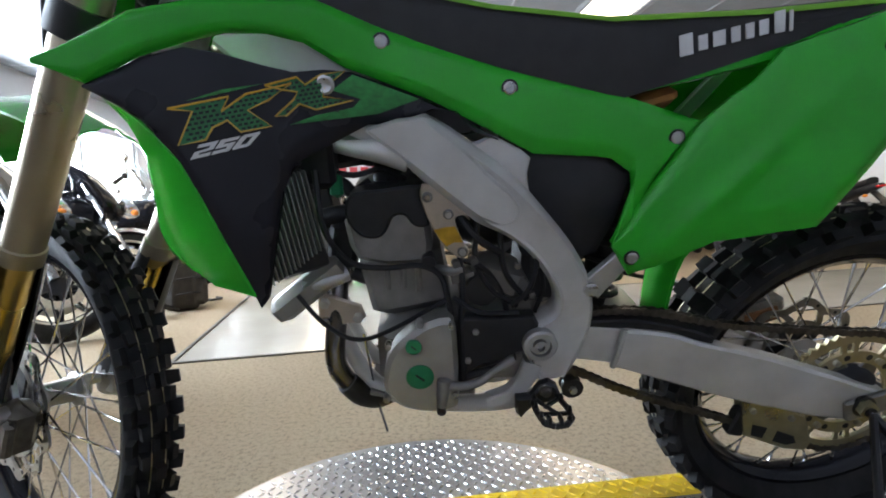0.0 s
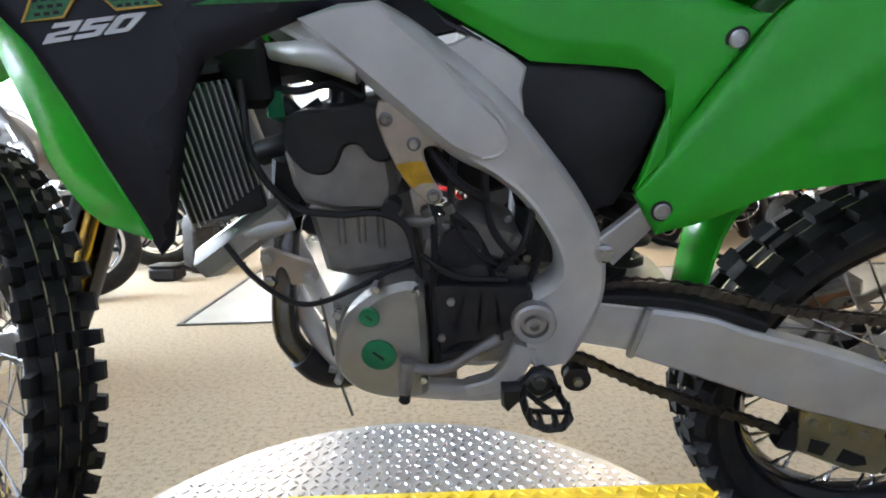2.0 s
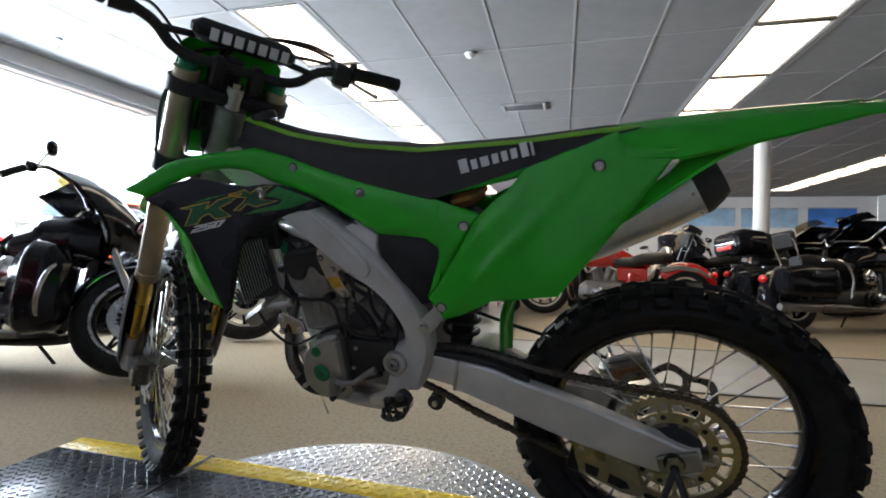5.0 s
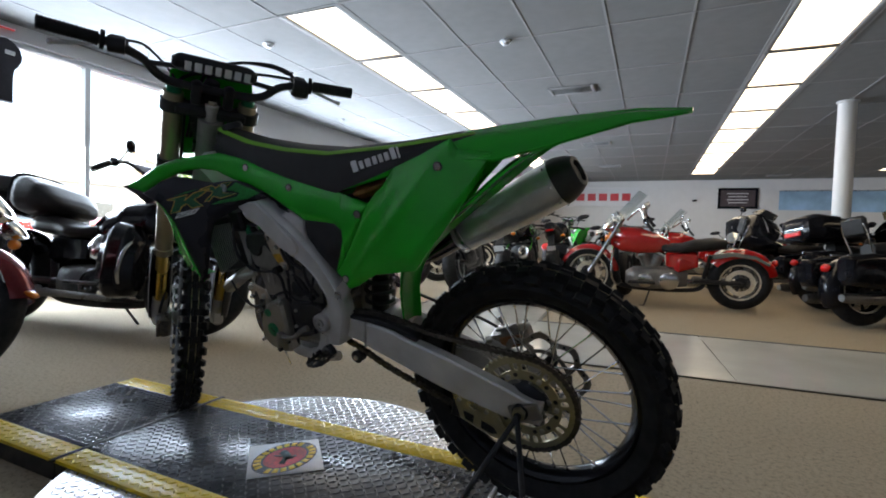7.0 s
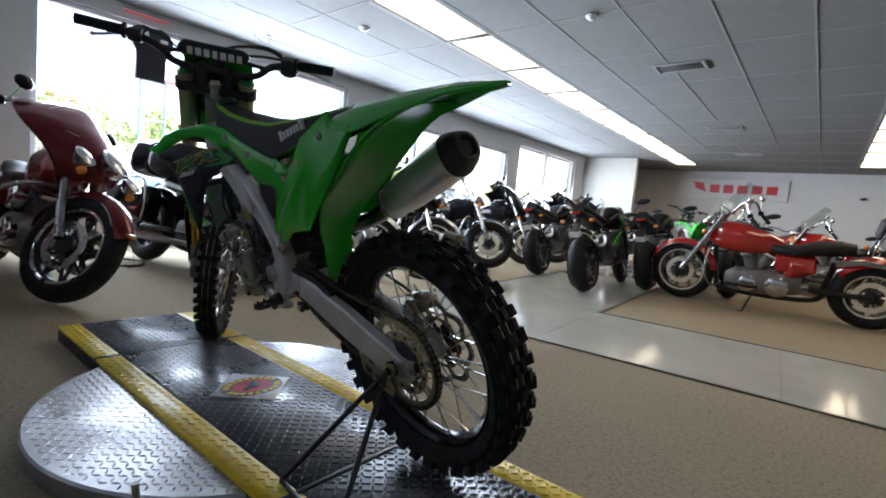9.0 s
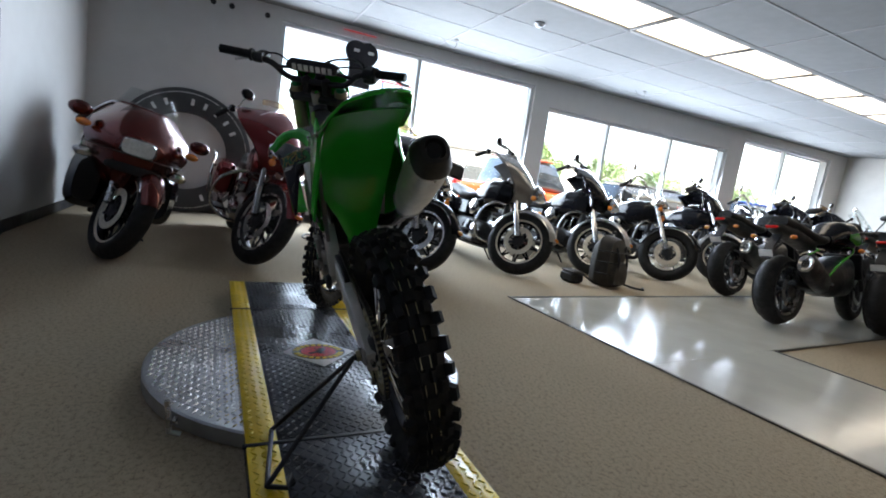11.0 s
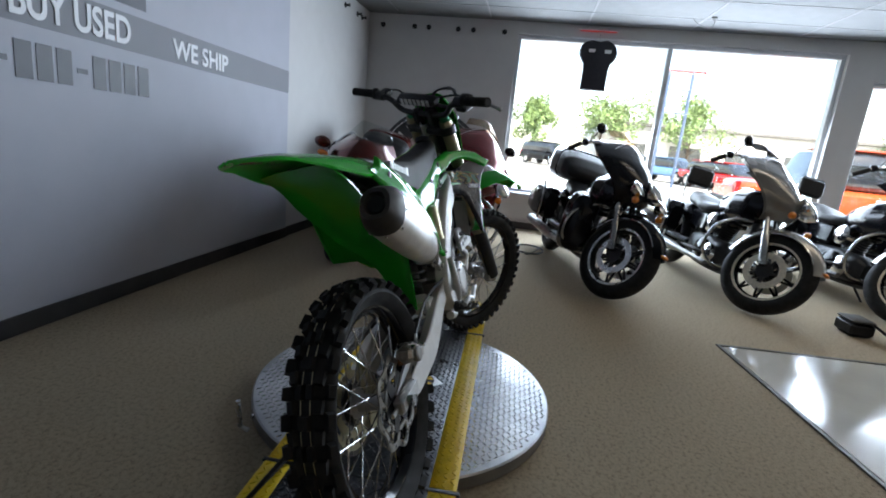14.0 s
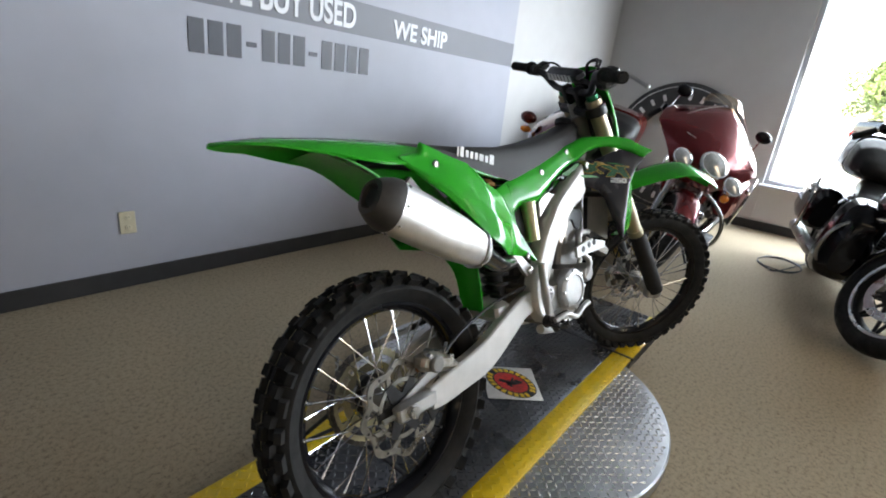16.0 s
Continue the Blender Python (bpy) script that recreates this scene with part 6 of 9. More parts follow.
# --- cooling ---
for s in (1, -1):
    n_, y_ = Vector((-0.36, s * 0.933, 0)), Vector((-s * 0.933, -0.36, 0))
    RM = Matrix.Translation((0.936, s * 0.088, 0.690)) @ Matrix.Rotation(radians(8), 4, "Y") @ Matrix((n_, y_, n_.cross(y_))).transposed().to_4x4()
    rad = part("radiator", Geo().box((0, 0, 0.012), (0.028, 0.086, 0.150), 0.005), MATT_BLACK, bike, "slatted radiator")
    rad.matrix_basis = RM
    part("bottom_tank", Geo().box((0.0, s * 0.004, -0.092), (0.036, 0.124, 0.040), 0.010, Matrix.Rotation(radians(s * 24), 4, "X")), CASE_GREY, rad, "bare aluminium tank")
    part("top_tank", Geo().box((-0.004, 0, 0.098), (0.030, 0.084, 0.024), 0.008), MATT_BLACK, rad)
    for k in range(13):
        q = -0.041 + k * 0.0068
        foot, head = -0.066 + 0.44 * (s * q + 0.041), 0.086
        part("louvre", Geo().box((0.0165, q, (foot + head) / 2), (0.010, 0.0014, head - foot), 0.0004, Matrix.Rotation(radians(18), 4, "Z")), ALUMINIUM, rad)
    part("radiator_hose", Geo().tube([(0.925, s * 0.092, 0.606), (0.890, s * 0.085, 0.610), (0.862, s * 0.07, 0.616)], 0.0125, 12, 10), ALUMINIUM if s > 0 else BLACK_PLASTIC, bike)
part("coil_box", Geo().box((0.895, 0.052, 0.785), (0.060, 0.05, 0.075), 0.012), BLACK_PLASTIC, bike, "black ignition coil box")
part("coolant_bottle", Geo().box((0.868, 0.052, 0.752), (0.020, 0.018, 0.040), 0.006), GREEN_PLUG, bike, "small green coil cap")

# --- plastics ---
TOPLINE = [(1.118, 0.929), (1.042, 0.973), (0.985, 0.987), (0.866, 0.992), (0.781, 0.957), (0.627, 0.907), (0.467, 0.871), (0.361, 0.837)]
LOWLINE = [(1.118, 0.922), (1.086, 0.902), (1.039, 0.929), (1.000, 0.942), (0.960, 0.952), (0.920, 0.952), (0.880, 0.942), (0.836, 0.913), (0.722, 0.868), (0.631, 0.821), (0.585, 0.796), (0.502, 0.790), (0.476, 0.787), (0.446, 0.766), (0.4435, 0.750), (0.443, 0.706), (0.361, 0.833)]
BLACK_TOP = [(1.086, 0.902), (1.040, 0.927), (1.000, 0.938), (0.967, 0.931), (0.925, 0.917), (0.895, 0.909), (0.860, 0.911), (0.828, 0.907), (0.735, 0.872), (0.634, 0.818)]
BLACK_LOW = [(1.086, 0.898), (1.046, 0.861), (1.018, 0.813), (1.002, 0.767), (0.984, 0.709), (0.968, 0.661), (0.955, 0.620), (0.945, 0.632), (0.938, 0.665), (0.928, 0.712), (0.917, 0.765), (0.900, 0.800), (0.868, 0.814), (0.847, 0.824), (0.810, 0.840), (0.768, 0.838), (0.722, 0.857), (0.690, 0.853), (0.670, 0.828), (0.634, 0.815)]
for s in (1, -1):
    side = "left" if s > 0 else "right"
    shroud = part("radiator_shroud", Geo().sheet(TOPLINE, LOWLINE, lambda u, w: skin(u, w) + 0.004, 0.005, 44, 8, 0.010, s), GREEN, bike, "green plastic radiator shroud")
    low = part("shroud_lower", Geo().sheet(BLACK_TOP, BLACK_LOW, lambda u, w: skin(u, w), 0.005, 40, 8, 0.008, s), DECAL_BLACK, bike, "shroud panel under a black decal")
    part("shroud_lining", Geo().sheet(BLACK_TOP[:5], BLACK_LOW[:8], lambda u, w: skin(u, w) - 0.006, 0.003, 30, 6, 0.004, s), GREEN, low, "green plastic inner face")
    part("shroud_tip", Geo().sheet([(0.4435, 0.752), (0.470, 0.669)], [(0.4435, 0.703), (0.470, 0.666)], lambda u, w: skin(u, w) + 0.003, 0.005, 8, 4, 0.002, s), GREEN, shroud)
    # duct edge that turns in behind the shroud's leading edge
    duct = Geo()
    rows = []
    for k in range(17):
        t = k / 16
        u, w = float(np.interp(t, [0, 0.14, 0.324, 0.50, 0.726, 0.91, 1], [1.080, 1.046, 1.018, 1.002, 0.984, 0.968, 0.961])), lerp(0.897, 0.638, t)
        v = skin(u, w) - 0.006
        f = float(np.interp(t, [0, 0.2, 0.34, 0.72, 0.86, 0.93, 0.98, 1], [0.008, 0.048, 0.074, 0.110, 0.108, 0.092, 0.058, 0.015]))
        rows.append([(u, s * v, w), (u + f * 0.55, s * (v - 0.012), w - 0.004), (u + f, s * (v - 0.06), w - 0.006), (u + f - 0.004, s * (v - 0.062), w - 0.006), (u + f * 0.55 - 0.002, s * (v - 0.016), w - 0.004), (u - 0.005, s * (v - 0.004), w)])
    part("shroud_duct", duct.rings(rows), GREEN, low, "green inward-turned duct edge")
    # decals: green flash, two pointed gold-edged marks, figures
    lift = lambda u, w, d=0.0012: skin(u, w) + d  # noqa: E731

    def decal(pts, mat, name, d=0.0012, parent=low, s=s):
        g = Geo()
        P = [Vector(p) for p in pts]
        n = len(P)
        c = sum(P, Vector((0, 0))) / n
        fr, bk = [], []
        for p in P:
            fr.append((p.x, s * (skin(p.x, p.y) + d), p.y))
            bk.append((p.x, s * (skin(p.x, p.y) + d - 0.0009), p.y))
        g.add(fr + bk, [tuple(range(n)), tuple(range(2 * n - 1, n - 1, -1))] + [(i, (i + 1) % n, n + (i + 1) % n, n + i) for i in range(n)], True)
        return part(name, g, mat, parent)

    def grow(pts, k):
        P = [Vector(p) for p in pts]
        c = sum(P, Vector((0, 0))) / len(P)
        return [tuple(c + (p - c) * k) for p in P]

    def hatch(pts, d, du=0.0060, dw=0.0052, slope=-0.14, s=s, parent=low):
        """Printed dark dashes in slanting rows over a decal's outline."""
        inside = lambda u, w: sum((a[1] > w) != (b[1] > w) and u < (b[0] - a[0]) * (w - a[1]) / (b[1] - a[1]) + a[0] for a, b in zip(pts, pts[1:] + pts[:1])) % 2 == 1  # noqa: E731
        u0, w0 = min(p[0] for p in pts), min(p[1] for p in pts)
        g = Geo()
        for j in range(int((max(p[1] for p in pts) - w0) / dw) + 6):
            for i in range(int((max(p[0] for p in pts) - u0) / du) + 2):
                u = u0 + (i + 0.5 * (j % 2)) * du
                w = w0 + j * dw + slope * (u - u0)
                box = [(u + a * 0.0019, w + b * 0.0013 + slope * a * 0.0019) for a, b in ((-1, -1), (1, -1), (1, 1), (-1, 1))]
                if all(inside(*p) for p in box):
                    g.add([(p, s * (skin(p, q) + d), q) for p, q in box], [(0, 1, 2, 3)], True)
        part("dash_print", g, DECAL_BLACK, parent)

    FLASH = [(0.825, 0.904), (0.740, 0.872), (0.796, 0.854), (0.901, 0.848), (0.871, 0.857), (0.826, 0.864), (0.817, 0.874), (0.851, 0.886)]
    decal(FLASH, FLASH_GREEN, "flash", 0.0012)
    hatch(FLASH, 0.0017, 0.0070, 0.0066)
    decal([(1.002, 0.881), (0.965, 0.892), (0.924, 0.897), (0.965, 0.888)], FLASH_GREEN, "streak", 0.0012)
    marks = (
        [(1.018, 0.874), (0.960, 0.884), (0.969, 0.868), (0.943, 0.886), (0.895, 0.896), (0.921, 0.878), (0.943, 0.868), (0.920, 0.848), (0.952, 0.844), (0.964, 0.858), (0.979, 0.851), (0.987, 0.838), (1.013, 0.834), (0.996, 0.870)],
        [(0.923, 0.895), (0.889, 0.903), (0.880, 0.894), (0.862, 0.905), (0.833, 0.909), (0.858, 0.890), (0.861, 0.879), (0.826, 0.873), (0.870, 0.864), (0.888, 0.872), (0.903, 0.859), (0.915, 0.859), (0.894, 0.877), (0.889, 0.886), (0.905, 0.889)])
    for mk in marks:
        decal(mk, GREEN_DECAL, "mark", 0.0022)
        hatch(mk, 0.0026)
        edge = Geo().tube([(u, s * (skin(u, w) + 0.0024), w) for u, w in mk + mk[:1]], 0.0013, 5)
        part("mark_edge", edge, GOLD_LINE, low)
    for u, w in ((0.787, 0.943), (0.620, 0.883), (0.389, 0.814)):
        at = Matrix.Translation((u, s * (skin(u, w) + 0.0035), w)) @ (AXLE if s > 0 else Matrix.Rotation(radians(90), 4, "X"))
        part("bolt_recess", Geo().lathe([(0.0115, 0), (0.0115, 0.0012), (0.001, 0.0012)], at, 20), BLACK_PLASTIC, shroud)
        part("panel_bolt", Geo().lathe([(0.0085, 0), (0.0085, 0.003), (0.007, 0.004), (0.0062, 0.002), (0.0030, 0.002)], at, 20), STEEL, shroud, "steel panel bolt")
    u, w = 0.858, 0.893
    part("panel_bolt", Geo().lathe([(0.012, 0), (0.012, 0.004), (0.009, 0.005), (0.004, 0.003)], Matrix.Translation((u, s * (skin(u, w) + 0.001), w)) @ (AXLE if s > 0 else Matrix.Rotation(radians(90), 4, "X")), 20), STEEL, low)
# slanted block figures on the left and right shrouds, laid on the skin
FIGURES = {"2": [[(0.02, 1), (0.98, 1), (0.98, 0.42), (0.30, 0.36), (0.30, 0.24), (0.98, 0.24), (0.98, 0), (0, 0), (0, 0.50), (0.68, 0.58), (0.68, 0.76), (0.02, 0.76)]],
           "5": [[(0, 1), (0.98, 1), (0.98, 0.76), (0.30, 0.76), (0.30, 0.62), (0.98, 0.62), (0.98, 0.06), (0.90, 0), (0, 0), (0, 0.24), (0.66, 0.24), (0.66, 0.40), (0, 0.40)]],
           "0": [[(0.08, 1), (0.92, 1), (1, 0.90), (0.70, 0.76), (0.32, 0.76), (0.32, 0.5), (0, 0.5), (0, 0.90)], [(0, 0.5), (0.32, 0.5), (0.32, 0.24), (0.70, 0.24), (1, 0.10), (0.92, 0), (0.08, 0), (0, 0.10)], [(1, 0.90), (1, 0.10), (0.70, 0.24), (0.70, 0.76)]]}
for s in (1, -1):
    for i, ch in enumerate("250"):
        g = Geo()
        for loop in FIGURES[ch]:
            pts = []
            for x, y in loop:
                t = (i + 0.04 + 0.90 * x) / 3
                if s < 0:
                    t, y = 1 - t, 1 - y
                    u, w = lerp(lerp(0.995, 0.935, t), lerp(1.000, 0.940, t), 1 - y), lerp(lerp(0.833, 0.843, t), lerp(0.817, 0.827, t), y)
                else:
                    u, w = lerp(lerp(1.005, 0.945, t), lerp(0.995, 0.930, t), y), lerp(lerp(0.817, 0.827, t), lerp(0.833, 0.843, t), y)
                pts.append((u, w))
            n = len(pts)
            g.add([(u, s * (skin(u, w) + d), w) for d in (0.0022, 0.0004) for u, w in pts], [tuple(range(n)), tuple(range(2 * n - 1, n - 1, -1))] + [(k, (k + 1) % n, n + (k + 1) % n, n + k) for k in range(n)], True)
        part("figure", g, WHITE_DECAL, bike)
# side panels
SIDE_TOP = [(0.469, 0.667), (0.361, 0.831), (0.322, 0.868), (0.298, 0.884), (0.262, 0.925), (0.180, 0.952), (0.106, 0.981), (0.092, 0.958), (0.011, 0.950)]
SIDE_LOW = [(0.469, 0.662), (0.440, 0.617), (0.401, 0.632), (0.330, 0.672), (0.202, 0.696), (0.135, 0.776), (0.067, 0.862), (0.011, 0.942)]
wing = lambda u, w: 0.082 + 0.025 * max(0, min(1, (0.25 - u) / 0.2)) + (0.125 + 0.085 * max(0, min(1, (0.45 - u) / 0.25))) * max(0, 0.94 - w) + 0.020 * math.sin(max(0, min(1, (0.42 - u) / 0.36)) * math.pi) + 0.005 * math.exp(-(((w - 0.60) - 1.02 * (0.47 - u)) / 0.022) ** 2) * max(0, min(1, (0.44 - u) / 0.08, (u - 0.14) / 0.1))  # noqa: E731
part("side_panel", Geo().sheet(SIDE_TOP, SIDE_LOW, wing, 0.005, 60, 26, 0.010, 1), GREEN, bike, "large green rear side panel")
R_LOW = [(0.512, 0.618), (0.470, 0.640), (0.328, 0.672), (0.250, 0.740), (0.150, 0.845), (0.054, 0.925), (0.030, 0.944)]
R_TOP = [(0.512, 0.624), (0.400, 0.835), (0.322, 0.868), (0.262, 0.925), (0.180, 0.952), (0.106, 0.981), (0.092, 0.960), (0.030, 0.950)]
part("side_panel", Geo().sheet(R_TOP, R_LOW, lambda u, w: wing(u, w) + 0.05 * max(0, min(1, (0.42 - u) / 0.12)) * max(0, 0.95 - w) * 3, 0.005, 40, 10, 0.010, -1), GREEN, bike, "green side panel cut short over the muffler")
for s in (1, -1):
    part("panel_arm", Geo().sheet([(0.462, 0.874), (0.255, 0.932), (0.180, 0.955)], [(0.462, 0.866), (0.300, 0.900), (0.240, 0.914), (0.180, 0.940)], lambda u, w: 0.079, 0.006, 16, 5, 0.005, s), GREEN, bike)
    part("airbox_cover", Geo().sheet([(0.610, 0.802), (0.520, 0.800), (0.470, 0.790), (0.440, 0.770)], [(0.610, 0.750), (0.560, 0.690), (0.504, 0.632), (0.478, 0.640), (0.455, 0.690), (0.440, 0.755)], lambda u, w: 0.082 + 0.012 * math.exp(-((u - 0.52) ** 2 + (w - 0.72) ** 2) / 0.002), 0.006, 20, 8, 0.006, s), BLACK_PLASTIC, bike, "black air box side")
    for u, w in ((0.134, 0.925), (0.441, 0.647)):
        v = (wing(u, w) if s > 0 else wing(u, w) + (0.05 * 0.5 * 0.9 if u > 0.3 else 0.003)) + 0.0005
        at = Matrix.Translation((u, s * v, w)) @ (AXLE if s > 0 else Matrix.Rotation(radians(90), 4, "X"))
        part("bolt_recess", Geo().lathe([(0.0115, 0), (0.0115, 0.0012), (0.001, 0.0012)], at, 20), BLACK_PLASTIC, bike)
        part("panel_bolt", Geo().lathe([(0.0085, 0), (0.0085, 0.003), (0.007, 0.004), (0.0062, 0.002), (0.0030, 0.002)], at, 20), STEEL, bike)
FILTER = material("brown_filter_foam", (0.34, 0.15, 0.035), 0.8, vary=0.2, scale=60, bump=0.4, bump_scale=500)
part("air_box", Geo().box((0.465, 0, 0.776), (0.18, 0.13, 0.13), 0.03), BLACK_PLASTIC, bike)
part("air_filter_edge", Geo().box((0.402, 0.0, 0.862), (0.055, 0.125, 0.036), 0.014, Matrix.Rotation(radians(14), 4, "Y")), FILTER, bike, "brownish filter frame")
# rear mudguard
rows = []
for k in range(29):
    t = k / 28
    u = lerp(0.185, -0.342, t)
    w = float(np.interp(u, [-0.342, -0.25, -0.11, 0.02, 0.10, 0.19], [0.996, 1.004, 1.002, 0.996, 0.990, 0.978]))
    hw = float(np.interp(u, [-0.342, -0.335, -0.29, -0.15, 0.0, 0.10, 0.19], [0.018, 0.036, 0.064, 0.096, 0.112, 0.106, 0.078]))
    drop = float(np.interp(u, [-0.342, -0.25, -0.12, 0.0, 0.10, 0.19], [0.004, 0.018, 0.044, 0.062, 0.055, 0.030]))
    sec = [(q * hw, w - drop * abs(q) ** 3.0 - 0.004 * (0.3 < abs(q) < 0.5)) for q in np.linspace(-1, 1, 15)]
    rows.append([(u, v, z) for v, z in sec] + [(u, v * 0.97, z - 0.005) for v, z in sec[::-1]])
part("rear_mudguard", Geo().rings(rows), GREEN, bike, "long pointed green rear mudguard")
# inner mudguard: a tray under the rear mudguard that runs down ahead of the wheel
rows = []
for k in range(21):
    p = spline([(-0.13, 0, 0.972), (-0.03, 0, 0.930), (0.08, 0, 0.850), (0.20, 0, 0.765), (0.300, 0, 0.68), (0.338, 0, 0.60), (0.346, 0, 0.490)], 20)[k]
    t = k / 20
    left = float(np.interp(t, [0, 0.25, 0.5, 0.65, 0.8, 1], [0.085, 0.112, 0.108, 0.070, 0.046, 0.040]))
    right = float(np.interp(t, [0, 0.25, 0.5, 0.65, 0.8, 1], [0.085, 0.080, 0.075, 0.066, 0.050, 0.044]))
    sec = [(lerp(-right, left, q), 0.014 * abs(2 * q - 1) ** 3) for q in np.linspace(0, 1, 11)]
    rows.append([(p.x - d, v, p.z - d * 0.5) for v, d in sec] + [(p.x - d + 0.005, v, p.z - d * 0.5 + 0.003) for v, d in sec[::-1]])
part("inner_mudguard", Geo().rings(rows), GREEN, bike, "green inner mudguard flap")

# --- seat ---
SEAT_TOP = [(0.945, 1.062), (0.89, 1.046), (0.80, 1.017), (0.642, 0.986), (0.484, 0.968), (0.28, 0.973), (0.13, 0.984), (0.065, 0.986)]
SEAT_LOW = [(0.945, 1.02), (0.906, 0.998), (0.787, 0.955), (0.62, 0.905), (0.464, 0.866), (0.36, 0.895), (0.253, 0.928), (0.13, 0.968), (0.065, 0.982)]
seat_rows, edge_rows = [], []
for k in range(41):
    u = lerp(0.945, 0.067, k / 40)
    zt, zl = (float(np.interp(-u, [-p[0] for p in ln], [p[1] for p in ln])) for ln in (SEAT_TOP, SEAT_LOW))
    hw = float(np.interp(-u, [-0.945, -0.90, -0.75, -0.5, -0.25, -0.08, -0.065], [0.030, 0.045, 0.062, 0.074, 0.072, 0.060, 0.052]))
    low = hw + 0.008
    half = [(low, zl), (hw + 0.006, lerp(zl, zt, 0.5)), (hw, zt - 0.020), (hw - 0.006, zt - 0.007), (hw - 0.018, zt - 0.001), (hw * 0.35, zt + 0.004)]
    seat_rows.append([(u, v, z) for v, z in half] + [(u, -v, z) for v, z in half[::-1]])
    edge_rows.append([(u, hw - 0.004, zt - 0.006), (u, hw - 0.008, zt - 0.0015), (u, hw - 0.019, zt + 0.0015), (u, hw - 0.019, zt - 0.001), (u, hw - 0.010, zt - 0.004)])
seat = part("seat", Geo().rings(seat_rows), SEAT, bike, "long black motocross seat")
part("seat_edge", Geo().rings(edge_rows), LIME, seat, "lime green upper edge")
# the maker's name on the seat as pale bars
for s in (1, -1):
    x0 = 0.398
    for i, (wd, tall) in enumerate(((0.022, 1), (0.015, 0.7), (0.020, 0.7), (0.015, 0.7), (0.014, 0.7), (0.015, 0.7), (0.017, 1.0), (0.006, 0.95))):
        u = x0 - wd / 2
        zt = float(np.interp(-u, [-p[0] for p in SEAT_TOP], [p[1] for p in SEAT_TOP]))
        w = 0.919 + (0.398 - u) * 0.215 + 0.010 * (1 if tall == 1 else 0.8)
        part("name_bar", Geo().box((u, s * 0.0805, w), (wd * 0.82, 0.0016, 0.027 * tall), 0.0005, Matrix.Rotation(radians(12), 4, "Y")), WHITE_DECAL, seat)
        x0 -= wd + 0.0035

# --- wire stand under the left of the rear axle: a thing of its own ---
stand = thing("bike_stand", "black wire triangle stand propped under the axle", "bike stand")
ax = BIKE @ Vector((AXU, 0.122, AXW))
f0, f1 = Vector((0.865, 0.668, TOP + 0.008)), Vector((1.118, 0.640, TOP + 0.008))
part("leg", Geo().tube([ax, f0], 0.0065, 8), MATT_BLACK, stand)
part("leg", Geo().tube([ax, f1], 0.0065, 8), MATT_BLACK, stand)
part("foot_bar", Geo().tube([f0, f1], 0.0065, 8), MATT_BLACK, stand)
part("foot_return", Geo().tube([f1, f1 + Vector((0.015, 0.045, 0.0)), f1 + Vector((-0.03, 0.06, 0.0))], 0.0065, 8), MATT_BLACK, stand)
part("hook", Geo().tube([ax, ax + Vector((0.0, 0.02, 0.0))], 0.009, 10), MATT_BLACK, stand)

# ---- road motorcycles: u ahead, v left, w up, from the ground under the rear axle ----
def stance(front_xy, heading, wheelbase, lean=9.0):
    """Pose of a parked motorcycle from its front wheel's foot, its heading and its lean to the left, in degrees."""
    d = Vector((math.cos(radians(heading)), math.sin(radians(heading)), 0))
    return Matrix.Translation(Vector((*front_xy, 0.006)) - d * wheelbase) @ Matrix.Rotation(radians(heading), 4, "Z") @ Matrix.Rotation(radians(-lean), 4, "X")


DISC_STEEL = material("disc_steel", (0.74, 0.68, 0.56), 0.36, 0.45, vary=0.15, scale=60)


